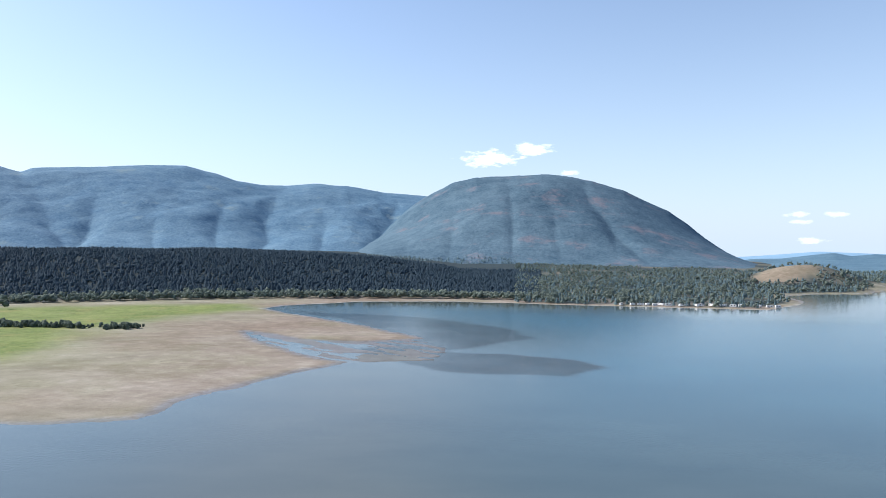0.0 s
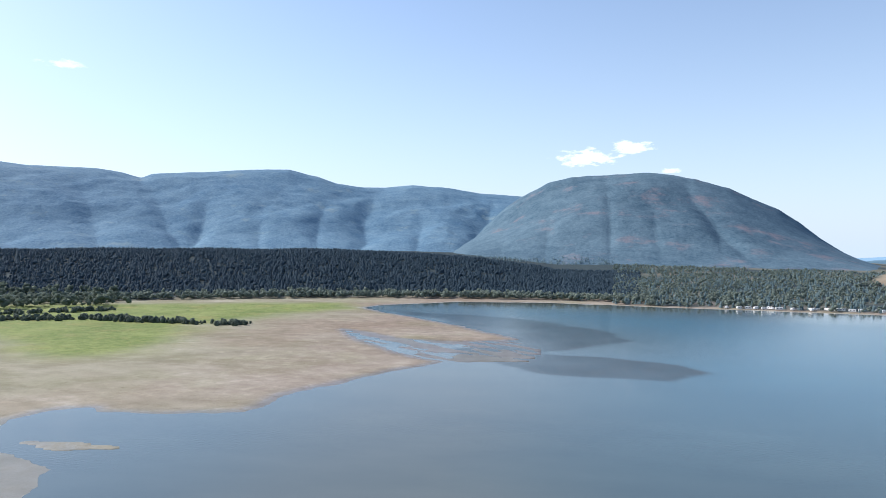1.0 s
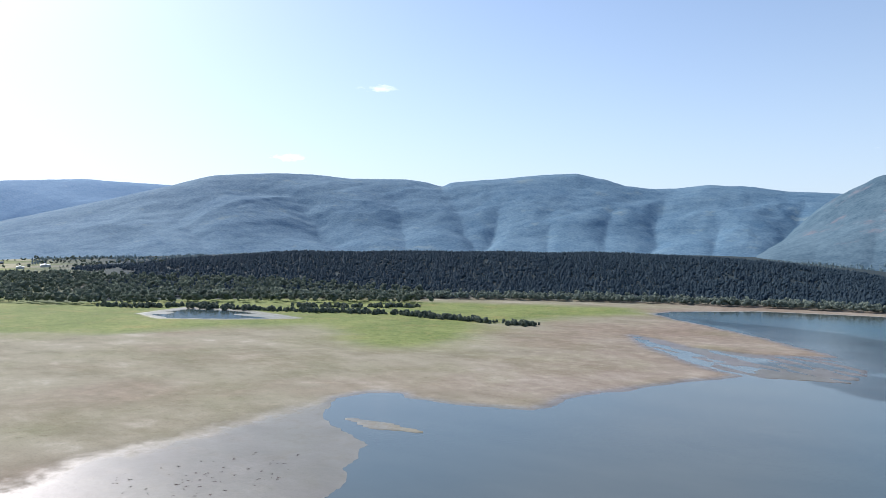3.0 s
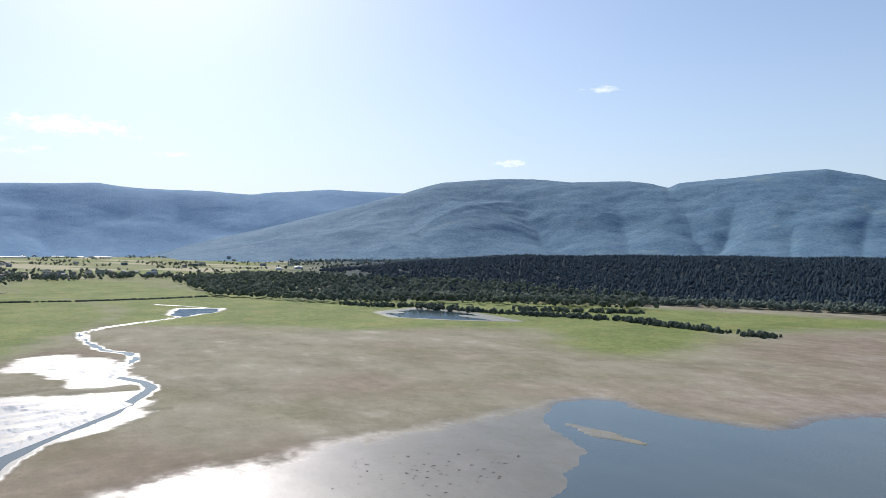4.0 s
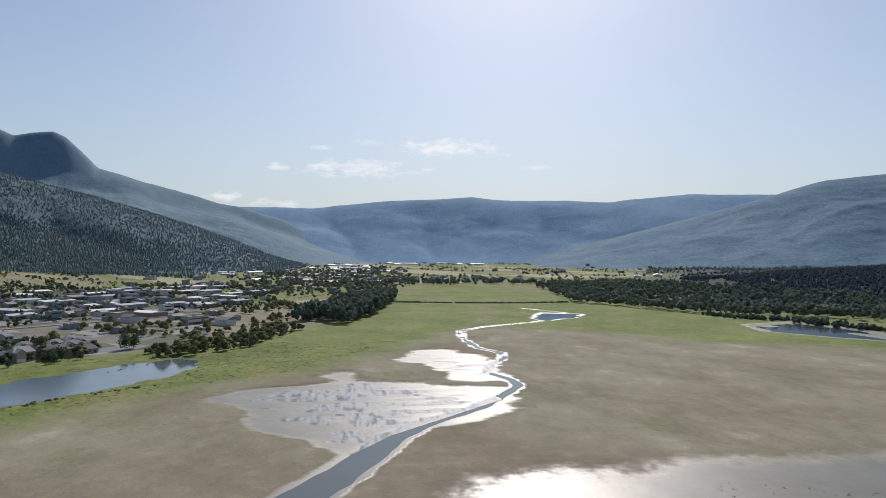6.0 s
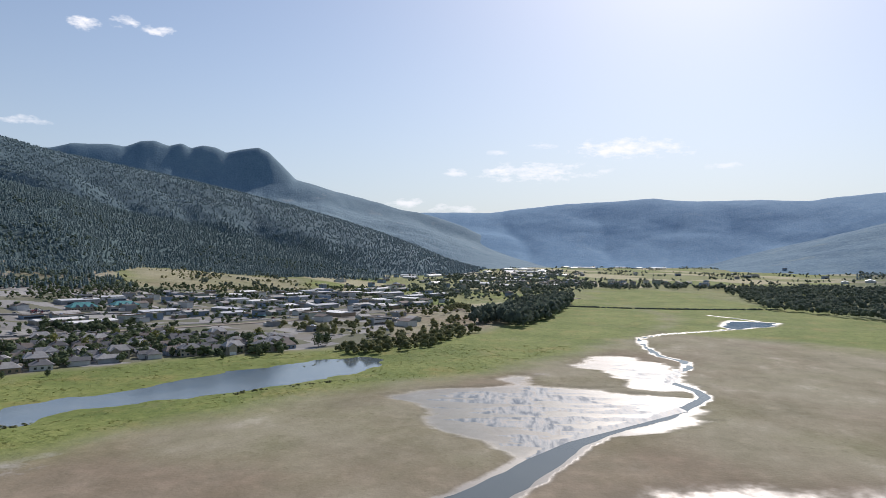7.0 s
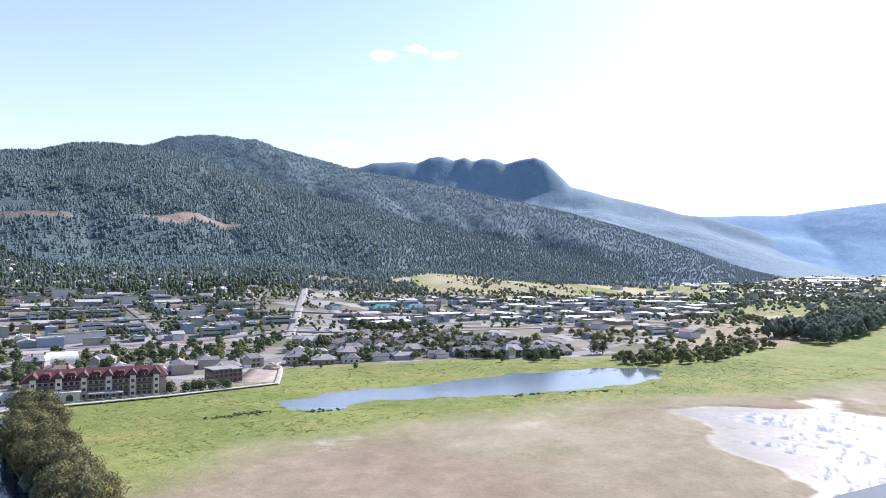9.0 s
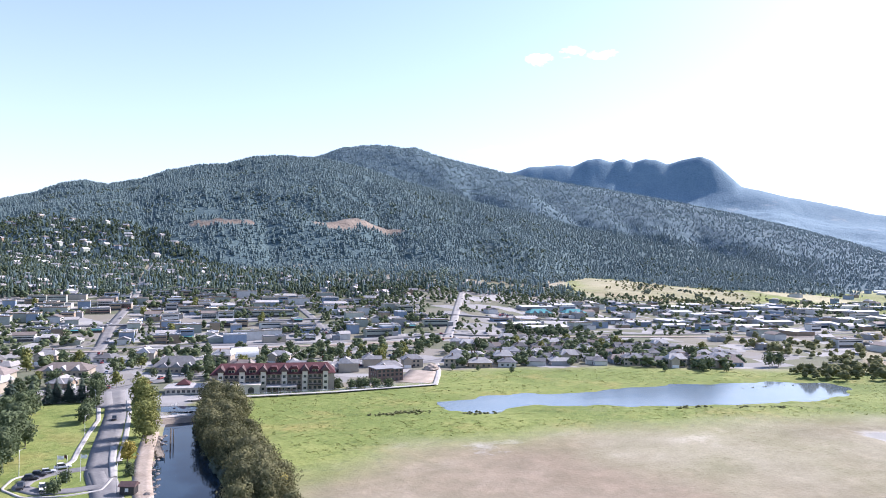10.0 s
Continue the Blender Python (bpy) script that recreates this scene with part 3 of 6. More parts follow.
meadow = smooth(-48, 18, edge_distance(gx, gy, MEADOW) + soft) ** 1.4
grass_c = np.maximum(marsh, meadow)
river_d = edge_distance(gx, gy, RIVER, False)
flood_d = np.maximum(edge_distance(gx, gy, FLOOD), edge_distance(gx, gy, FLOOD_UP))
wet_c = np.maximum.reduce([smooth(14, 0, shore) * (shore > -5), smooth(-26, 8, edge_distance(gx, gy, WETFLAT) + soft), smooth(np.interp(gr, [150, 230, 330, 600], [14, 10.5, 5.6, 4.0]), np.interp(gr, [150, 230, 330, 600], [9.5, 7.3, 3.8, 2.6]), river_d + 0.8 * value_noise(gx, gy, 5, 44)) * (gr < 1000),
                           smooth(-9, 2, flood_d + 26 * fbm(gy * 0.5, gx * 1.6, 48, 6, 8)), smooth(-13, -1, edge_distance(gx, gy, OXBOW)), smooth(-9, -1, edge_distance(gx, gy, LAGOON)), smooth(-6, 2, edge_distance(gx, gy, BRAID))])
wet_c = wet_c * smooth(2.0, 0.9, gz)
town = (gaz > 97) & (gr > np.interp(gaz, [97, 120, 135, 150, 165], [520, 440, 365, 300, 300])) & (marsh < 0.5) & (shore > 10)
urban_c = np.where(town, 1.0, 0.0) * smooth(1300, 1000, gr)
dry_c = dry_field(gaz, gr, gx, gy)
urban_c = urban_c * (1 - dry_c)
fields = ((gaz > 55) & (gaz < 118) & (gr > 950)).astype(float)
wood_c = smooth(-12, -7, gaz + 0.1 * soft) * smooth(66, 56, gaz + 0.1 * soft) * smooth(890, 915, gr + soft)
wood_c = np.maximum(wood_c, smooth(-6, -11, gaz) * smooth(15, 30, shore + soft) * (gy > 600) * (0.5 + 0.5 * smooth(-0.2, 0.2, fbm(gx, gy, 130, 3, 61))))
strip_u, strip_v = gx * 0.86 + gy * 0.5, -gx * 0.5 + gy * 0.86
plots = value_noise(np.floor(strip_u / 210) * 37.7, np.floor(strip_v / 95) * 53.3, 1.0, 31)
pale_c = np.clip(fields * 0.75 * (plots > 0.25) * np.where((gaz > 60) & (gaz < 88), gr > 1450, True), 0, 1)
pale_c = np.maximum(pale_c * (1 - dry_c), 0.3 * dry_c * smooth(-0.3, 0.3, fbm(gx, gy, 80, 4, 62)))
pale_c = np.maximum(pale_c, smooth(8, 3, shore) * (shore > 0) * (gy > 700) * (gx > -150) * (gx < 440))
pale_c = np.maximum(pale_c, smooth(1.1, 0.8, np.hypot((gx + 1215) / 22, (gy - 280) / 38)))
pale_c = np.maximum(pale_c, smooth(1.1, 0.8, np.hypot((gx + 1032) / 14, (gy - 341) / 24)))
grass_c = np.maximum(grass_c, (0.7 + 0.3 * (plots < -0.3)) * fields * (1 - 0.7 * pale_c) * (1 - 0.65 * dry_c))
put_attribute(ground_mesh, "cover", np.stack([grass_c * (1 - wet_c * 0.7), wet_c, pale_c], 1))
pink_c = smooth(-230, -120, gx) * smooth(230, 300, gy) * (gr < 900)
knoll_c = smooth(1.25, 0.8, np.hypot((gx - 578) / 52, (gy - 1172) / 45) + 0.4 * fbm(gx, gy, 60, 3, 95))
wood_c = wood_c * (1 - knoll_c)
put_attribute(ground_mesh, "use", np.stack([urban_c, wood_c, pink_c], 1))
marsh_d = edge_distance(gx, gy, MARSH)
crust_c = smooth(-55, -20, marsh_d + 1.5 * soft) * smooth(0, -14, marsh_d + soft) * smooth(0.0, 0.5, fbm(gx, gy, 55, 4, 97)) * (gr < 480)
rust_c = smooth(-0.05, 0.5, fbm(gx, gy, 95, 4, 98)) * smooth(0, -20, np.maximum(marsh_d, edge_distance(gx, gy, MEADOW)) + soft)
rust_c = np.maximum(rust_c, knoll_c)
put_attribute(ground_mesh, "patch", np.stack([crust_c, rust_c, rust_c * 0], 1))
ground_mesh.materials.append(GROUND)
tagged(new("ground", ground_mesh), "tidal mudflats and green marsh meadow beside a lake", "ground", kind="structure")


# ---- water ----
def water_sheet(name, label, az, radii, z=0.0):
    x, y = polar(az, radii)
    me = raw_mesh(name, np.stack([x, y, np.full(len(x), z)], 1), grid_faces(len(radii), len(az)))
    r, s = np.hypot(x, y), edge_distance(x, y, LAND)
    # darker, less glossy water inside the patch outline
    dark_water = smooth(-2, 3, edge_distance(x, y, DARK_WATER) + 9 * fbm(x, y * 2.2, 50, 4, 41) - 2) * (0.9 + 0.2 * fbm(x, y, 25, 2, 43))
    # tone by shore and camera distance; bay part bluer, its sky reflection painted in
    shallow = np.clip(smooth(-170, -10, s) * 0.9 + smooth(420, 180, r) * 0.7, 0, 1) * (1 - 0.25 * smooth(-60, -125, x) * smooth(90, 150, y)) * np.where((edge_distance(x, y, CANAL) > -12) | (edge_distance(x, y, BASIN) > -12) | (edge_distance(x, y, POND) > -12), 0.0, 1.0)
    put_attribute(me, "depth", np.stack([dark_water, shallow, smooth(-150, -20, s)], 1))
    me.materials.append(WATER)
    return tagged(new(name, me), label, "water", kind="structure")


water_sheet("lake", "calm blue-green lake with shallow murky margins", np.concatenate([np.arange(-180, -60, 4.0), np.arange(-60, 30, 0.6), np.arange(30, 181, 2.0)]), np.concatenate([np.geomspace(0.02, 250, 46), np.geomspace(252, 1000, 150), np.geomspace(1010, 2600, 30)]))


def make_still_water():
    m, n, l, b = material("still_water", (0.02, 0.03, 0.035), 0.04, 0.0, 0.3)
    l.new(ramp(n, l, noise_node(n, l, 12), [(0.35, (0.006, 0.018, 0.036)), (0.65, (0.016, 0.030, 0.048))]), b.inputs["Base Color"])
    b.inputs["IOR"].default_value = 1.33
    bump(n, l, b, noise_node(n, l, 1.1, 3), 0.12, 0.05)
    return m


STILL_WATER = make_still_water()


def pool(name, label, outline, grow):
    """A flat sheet of still water under an outline, reaching grow metres past it."""
    c = Vector((sum(p[0] for p in outline) / len(outline), sum(p[1] for p in outline) / len(outline)))
    bm = bmesh.new()
    ring = []
    for k, p in enumerate(outline):
        a, b = Vector(outline[k - 1]), Vector(outline[(k + 1) % len(outline)])
        side = (b - a).normalized()
        out = Vector((side.y, -side.x))
        q = Vector(p) + out * grow
        if edge_distance(np.array([q.x]), np.array([q.y]), outline)[0] > 0:
            q = Vector(p) - out * grow
        ring.append(bm.verts.new((q.x, q.y, 0.02)))
    bm.faces.new(ring)
    bmesh.ops.triangulate(bm, faces=bm.faces[:])
    bmesh.ops.recalc_face_normals(bm, faces=bm.faces[:])
    me = bpy.data.meshes.new(name)
    bm.to_mesh(me)
    bm.free()
    if me.polygons[0].normal.z < 0:
        me.flip_normals()
    me.materials.append(STILL_WATER)
    return tagged(new(name, me), label, "water", kind="structure")


# pale blue base: part of the sky's reflection is put into the colour
POND_WATER = mottled("sky_tinted_pond", (0.09, 0.125, 0.155), (0.16, 0.19, 0.20), 14.0, 0.10, 2.0, 0.01, 0.0, 0.6)
pool("pond", "long still pond reflecting the sky inside the marsh", POND, 9).data.materials[0] = POND_WATER
pool("canal", "dark still canal beside the willow row", CANAL, 2.5)


def make_shallows():
    """A film of water over silt: smooth in the runnels, rippled and dull on the bars."""
    m, n, l, b = material("silty_shallows", (0.12, 0.15, 0.17), 0.2, 0.0, 0.55)
    bars, ripple = noise_node(n, l, 16, 9, 0.74, (24, 4.5)), noise_node(n, l, 1.6, 4, 0.65, (24, 3.0))
    # silt tones; the bluer end also has sky reflection put into its colour
    l.new(ramp(n, l, bars, [(0.40, (0.085, 0.118, 0.15)), (0.52, (0.15, 0.175, 0.19)), (0.62, (0.26, 0.245, 0.22))]), b.inputs["Base Color"])
    l.new(calc(n, l, "ADD", 0.36, calc(n, l, "MULTIPLY", calc(n, l, "SUBTRACT", bars, 0.42, True), 2.0, True)), b.inputs["Roughness"])
    l.new(calc(n, l, "ADD", 0.12, calc(n, l, "MULTIPLY", calc(n, l, "SUBTRACT", bars, 0.44, True), 4.5, True)), b.inputs["Specular IOR Level"])
    bump(n, l, b, ripple, 0.35, 0.12)
    return m


SHALLOWS = make_shallows()
pool("flood_pool", "thin silty water over the flooded mud", FLOOD, 4).data.materials[0] = SHALLOWS
pool("upper_flood_pool", "thin silty water beside the river bend", FLOOD_UP, 4).data.materials[0] = SHALLOWS
pool("basin", "small still basin behind the dam", BASIN, 2.5)

# ---- mountains ----
CLEARINGS = [(-1060, -1140, 70, 40), (-1150, -1110, 95, 36), (-870, -1270, 80, 30), (-860, -1000, 40, 22)]


def cleared(x, y):
    out = np.zeros(len(x), bool)
    for cx, cy, a, b in CLEARINGS:
        u, v = (x - cx) * 0.75 - (y - cy) * 0.66, (x - cx) * 0.66 + (y - cy) * 0.75
        out |= (u / a) ** 2 + (v / b) ** 2 < 0.6 + 0.5 * value_noise(x, y, 20, 51)
    return out


# distance haze is mixed into these colours, bluer and paler on farther ranges
HAZED_TONES = {
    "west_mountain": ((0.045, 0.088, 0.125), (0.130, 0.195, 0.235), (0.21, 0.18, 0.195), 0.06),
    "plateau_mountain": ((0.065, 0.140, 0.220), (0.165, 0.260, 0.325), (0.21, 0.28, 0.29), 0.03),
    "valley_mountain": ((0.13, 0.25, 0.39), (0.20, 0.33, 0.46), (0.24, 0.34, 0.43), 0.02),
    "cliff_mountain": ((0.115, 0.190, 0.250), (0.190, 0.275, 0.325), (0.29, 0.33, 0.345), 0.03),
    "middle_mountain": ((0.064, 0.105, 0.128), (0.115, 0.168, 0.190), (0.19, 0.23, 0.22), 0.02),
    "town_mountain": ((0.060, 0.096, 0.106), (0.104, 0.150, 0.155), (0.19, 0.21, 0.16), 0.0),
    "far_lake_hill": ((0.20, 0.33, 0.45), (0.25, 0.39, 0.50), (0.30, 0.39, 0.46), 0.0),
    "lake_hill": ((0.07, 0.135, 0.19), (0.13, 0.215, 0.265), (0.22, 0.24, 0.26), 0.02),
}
for mname, (crest, foot, line) in RANGES.items():
    lo, hi = min(p[0] for p in line), max(p[0] for p in line)
    step = 0.16 if mname in ("west_mountain", "plateau_mountain", "cliff_mountain") else 0.5 if "lake" in mname else 0.24
    azs = np.linspace(lo, hi, max(60, int((hi - lo) / step)))
    rs = np.concatenate([np.linspace(foot, crest, int(20 / step)), np.linspace(crest, min(crest + 500, 4950), 6)[1:]])
    x, y = polar(azs, rs)
    r, a = np.hypot(x, y), np.degrees(np.arctan2(-x, y))
    a = np.where(a < lo - 1, a + 360, a)
    z = np.maximum(mountain_height(mname, np.clip(a, lo + 1e-6, hi - 1e-6), np.maximum(r, foot + 0.01)), -20)
    me = raw_mesh(mname, np.stack([x, y, z], 1), grid_faces(len(rs), len(azs)))
    if mname == "town_mountain":
        put_attribute(me, "bare", np.stack([cleared(x, y).astype(float), dry_field(a, r, x, y), np.zeros(len(x))], 1))
    else:
        put_attribute(me, "bare", np.zeros((len(x), 3)))
    smooth_shade(me)
    me.materials.append(make_mountain_material(mname, *HAZED_TONES[mname]))
    tagged(new("mountain", me), "forested mountain with blue distance haze in its colours", "mountain", kind="structure")


# ---- vegetation templates ----
RNG = np.random.default_rng(7)


def conifer_template(tiers, sides, seed):
    """Ragged skirts on a thin stem, 1 m high and about 0.3 m wide."""
    g = np.random.default_rng(seed)
    verts, faces = [], []
    for k in range(tiers):
        z0, z1 = 0.1 + 0.72 * k / tiers, 0.1 + 0.72 * (k + 1) / tiers + 0.2
        rad = 0.17 * (1 - k / tiers) ** 0.8 + 0.02
        base = len(verts)
        for j in range(sides):
            a = 2 * math.pi * (j + 0.5 * (k % 2)) / sides
            q = rad * (0.72 + 0.56 * g.random())
            verts.append((q * math.cos(a), q * math.sin(a), z0 + 0.06 * g.random()))
        verts.append((0, 0, min(z1, 1.0)))
        faces += [(base + j, base + (j + 1) % sides, base + sides) for j in range(sides)]
    return np.array(verts), np.array(faces)


def leafy_template(lobes, leaves, size, seed, tall=1.0, wide=0.42, low=0.18):
    """A crown of leaf tufts gathered in lobes, for a tree 1 m high: loose triangles facing outward and about."""
    g = np.random.default_rng(seed)
    verts, faces = [], []
    for k in range(lobes):
        a, h = 2.4 * k + g.random(), low + (tall - low) * (0.12 + 0.76 * (k + 0.5) / lobes)
        reach = wide * 0.62 * math.sin(math.pi * min(0.97, 0.2 + 0.75 * (h - low) / (tall - low))) * (0.5 + 0.6 * g.random())
        c = np.array([reach * math.cos(a), reach * math.sin(a), h])
        lr = wide * (0.34 + 0.2 * g.random())
        for _ in range(leaves):
            d = g.normal(size=3)
            d /= np.linalg.norm(d)
            p = c + d * lr * (0.75 + 0.35 * g.random()) * np.array([1, 1, 0.8])
            nrm = d + 0.4 * g.normal(size=3)
            u = np.cross(nrm, g.normal(size=3))
            u /= np.linalg.norm(u) + 1e-9
            v = np.cross(nrm / (np.linalg.norm(nrm) + 1e-9), u)
            q = size * (0.7 + 0.6 * g.random())
            base = len(verts)
            verts += [p + u * q, p - 0.5 * u * q + 0.87 * v * q, p - 0.5 * u * q - 0.87 * v * q]
            faces.append((base, base + 1, base + 2))
    return np.array(verts), np.array(faces)


GOLD = (1 + 5 ** 0.5) / 2
ICO_V = np.array([(-1, GOLD, 0), (1, GOLD, 0), (-1, -GOLD, 0), (1, -GOLD, 0), (0, -1, GOLD), (0, 1, GOLD), (0, -1, -GOLD), (0, 1, -GOLD), (GOLD, 0, -1), (GOLD, 0, 1), (-GOLD, 0, -1), (-GOLD, 0, 1)]) / 1.902
ICO_F = [(0, 11, 5), (0, 5, 1), (0, 1, 7), (0, 7, 10), (0, 10, 11), (1, 5, 9), (5, 11, 4), (11, 10, 2), (10, 7, 6), (7, 1, 8), (3, 9, 4), (3, 4, 2), (3, 2, 6), (3, 6, 8), (3, 8, 9), (4, 9, 5), (2, 4, 11), (6, 2, 10),
         (8, 6, 7), (9, 8, 1)]


def clump_template(lobes, leaves, size, seed, tall=1.0, wide=0.42, low=0.18):
    """A crown 1 m high of uneven leaf masses with loose sprays standing off them."""
    g = np.random.default_rng(seed)
    verts, faces = [], []
    for k in range(lobes):
        a, h = 2.4 * k + g.random(), low + (tall - low) * (0.2 + 0.66 * (k + 0.5) / lobes)
        reach = wide * 0.55 * (1.1 - 0.75 * (k + 0.5) / lobes) * (0.5 + 0.6 * g.random())
        c = np.array([reach * math.cos(a), reach * math.sin(a), h])
        lr = wide * (0.46 + 0.2 * g.random()) * (1.1 - 0.35 * k / lobes)
        base = len(verts)
        verts += [c + p * lr * (0.72 + 0.55 * g.random()) * np.array([1, 1, 0.85]) for p in ICO_V]
        faces += [tuple(base + i for i in f) for f in ICO_F]
        for _ in range(leaves):
            d = g.normal(size=3)
            d /= np.linalg.norm(d)
            p = c + d * lr * (0.95 + 0.3 * g.random()) * np.array([1, 1, 0.85])
            u = np.cross(d + 0.4 * g.normal(size=3), g.normal(size=3))
            u /= np.linalg.norm(u) + 1e-9
            v = np.cross(d, u)
            q = size * (0.7 + 0.6 * g.random())
            base = len(verts)
            verts += [p + u * q, p - 0.5 * u * q + 0.87 * v * q, p - 0.5 * u * q - 0.87 * v * q]
            faces.append((base, base + 1, base + 2))
    return np.array(verts), np.array(faces)


def scatter_mesh(name, templates, x, y, z, heights, widths):
    """One mesh of many plants: templates are taken in turn, each plant turned and scaled on its own."""
    vs, fs, start = [], [], 0
    pick = RNG.integers(0, len(templates), len(x))
    for k, (tv, tf) in enumerate(templates):
        idx = np.nonzero(pick == k)[0]
        if not len(idx):
            continue
        a = RNG.random(len(idx)) * 2 * np.pi
        ca, sa = np.cos(a)[:, None], np.sin(a)[:, None]
        w, h = widths[idx][:, None], heights[idx][:, None]
        px = x[idx][:, None] + w * (tv[:, 0] * ca - tv[:, 1] * sa)
        py = y[idx][:, None] + w * (tv[:, 0] * sa + tv[:, 1] * ca)
        pz = z[idx][:, None] + h * tv[:, 2]
        vs.append(np.stack([px, py, pz], -1).reshape(-1, 3))
        fs.append((tf[None] + (np.arange(len(idx)) * len(tv))[:, None, None] + start).reshape(-1, 3))
        start += len(idx) * len(tv)
    return raw_mesh(name, np.concatenate(vs), np.concatenate(fs))


def island_tint(name, dark, light, rough=0.9, through_leaf=0.28):
    """Foliage whose tone differs from plant to plant and tuft to tuft."""
    m, n, l, b = material(name, light, rough, 0.0, 0.15)
    g = n.new("ShaderNodeNewGeometry")
    big = noise_node(n, l, 190, 7, 0.62)
    f = calc(n, l, "ADD", calc(n, l, "MULTIPLY", g.outputs["Random Per Island"], 0.5), calc(n, l, "MULTIPLY", big, 0.5))
    info = n.new("ShaderNodeObjectInfo")
    f = calc(n, l, "ADD", calc(n, l, "MULTIPLY", f, 0.8), calc(n, l, "MULTIPLY", info.outputs["Random"], 0.2))
    tone = ramp(n, l, f, [(0.2, dark), (0.75, light)])
    l.new(tone, b.inputs["Base Color"])
    glow = n.new("ShaderNodeBsdfTranslucent")
    l.new(tone, glow.inputs["Color"])
    both = n.new("ShaderNodeMixShader")
    both.inputs[0].default_value = through_leaf
    l.new(b.outputs[0], both.inputs[1])
    l.new(glow.outputs[0], both.inputs[2])
    l.new(both.outputs[0], n["Material Output"].inputs["Surface"])
    return m


# blue distance haze is put into the low-hill, slope and upper conifer tones
HAZED_PINE = island_tint("hazed_pine_needles", (0.040, 0.066, 0.090), (0.062, 0.098, 0.124), 0.9, 0.38)
HAZED_SLOPE_PINE = island_tint("hazed_slope_conifers", (0.120, 0.180, 0.195), (0.185, 0.255, 0.258), 0.9, 0.45)
SLOPE_LEAF = island_tint("slope_broadleaf", (0.13, 0.18, 0.15), (0.22, 0.265, 0.20), 0.9, 0.4)
LEAF_FAR = island_tint("broadleaf_far", (0.12, 0.135, 0.065), (0.27, 0.27, 0.13), 0.9, 0.4)
LEAF_SHORE = island_tint("shore_leaves", (0.14, 0.18, 0.155), (0.27, 0.31, 0.25), 0.9, 0.45)
HAZED_UPPER_PINE = island_tint("hazed_upper_conifers", (0.135, 0.205, 0.232), (0.198, 0.275, 0.295), 0.9, 0.45)
LEAF_DARK = island_tint("broadleaf_dark", (0.095, 0.125, 0.10), (0.20, 0.235, 0.175), 0.9, 0.45)
TOWN_PINE = island_tint("garden_conifers", (0.045, 0.070, 0.056), (0.088, 0.122, 0.092), 0.9, 0.3)
CONIFERS = [conifer_template(3, 5, k) for k in range(4)]
FAR_CONIFERS = [conifer_template(2, 5, 8 + k) for k in range(4)]
TUFTS = [clump_template(4, 9, 0.13, 20 + k) for k in range(6)]
FAR_TUFTS = [clump_template(2, 4, 0.15, 26 + k) for k in range(4)]
BUSHES = [clump_template(4, 5, 0.2, 30 + k, 1.0, 0.8, 0.0) for k in range(4)]


def in_polar(count, az0, az1, r0, r1):
    az = az0 + (az1 - az0) * RNG.random(count)
    r = np.sqrt(r0 * r0 + (r1 * r1 - r0 * r0) * RNG.random(count))
    return -np.sin(np.radians(az)) * r, np.cos(np.radians(az)) * r, az, r


def in_outline(count, pts):
    p = np.array(pts, float)
    x = p[:, 0].min() + np.ptp(p[:, 0]) * RNG.random(count * 4)
    y = p[:, 1].min() + np.ptp(p[:, 1]) * RNG.random(count * 4)
    keep = np.nonzero(edge_distance(x, y, pts) > 0)[0][:count]
    return x[keep], y[keep]


def plant(name, label, mat, templates, x, y, low, high, wide=1.0, sink=0.3, category="trees"):
    h = low + (high - low) * RNG.random(len(x)) ** 1.3
    me = scatter_mesh(name, templates, x, y, full_height(x, y) - sink, h, h * wide * (0.85 + 0.3 * RNG.random(len(x))))
    me.materials.append(mat)
    return tagged(new(name, me), label, category, kind="stuff")


# ---- forests ----
ZONE_HILL = [(-260, -840), (-440, -1330), (-600, -1700), (-760, -1350), (-720, -1110), (-700, -800), (-800, -640), (-600, -560), (-560, -700)]
x, y, a, r = in_polar(33000, -8, 66, 903, 1600)
keep = (r > np.interp(a, [-8, 45, 60, 66], [925, 940, 1060, 1200]) + 30 * fbm(x, y, 60, 2, 71)) & (fbm(x, y, 90, 3, 72) > -0.62)
keep &= (a < 46) | (fbm(x, y, 160, 2, 73) > (a - 58) / 16)
pick = RNG.random(len(x)) < 0.28
plant("conifer_forest", "dense dark conifer forest on the low hill", HAZED_PINE, FAR_CONIFERS, x[keep & ~pick], y[keep & ~pick], 4.5, 9, 2.0)
plant("hill_broadleaf", "rounded dark crowns between the hill conifers", HAZED_PINE, [clump_template(1, 3, 0.2, 60 + k, 1.0, 0.6, 0.0) for k in range(4)], x[keep & pick], y[keep & pick], 4.5, 8, 1.0)

x, y, a, r = in_polar(45000, 97, 167, 1130, 2460)
keep = ~cleared(x, y) & (r > np.interp(a, [97, 108, 118, 128, 150, 167], [1330, 1240, 1190, 1130, 1180, 1500]) + 60 * fbm(x, y, 140, 2, 74)) & (fbm(x, y, 110, 4, 75) > -0.55)
keep &= (RNG.random(len(x)) < smooth(95, 106, a)) & (RNG.random(len(x)) > 0.97 * dry_field(a, r, x, y)) & (mountain_height("town_mountain", a, r) > 7) & ((edge_distance(x, y, ZONE_HILL) < 0) | (RNG.random(len(x)) < 0.22))
plant("slope_forest", "conifer forest covering the mountainside above the town", HAZED_SLOPE_PINE, FAR_CONIFERS, x[keep], y[keep], 5.5, 11, 1.9)
x, y, a, r = in_polar(5000, 97, 167, 1130, 2100)
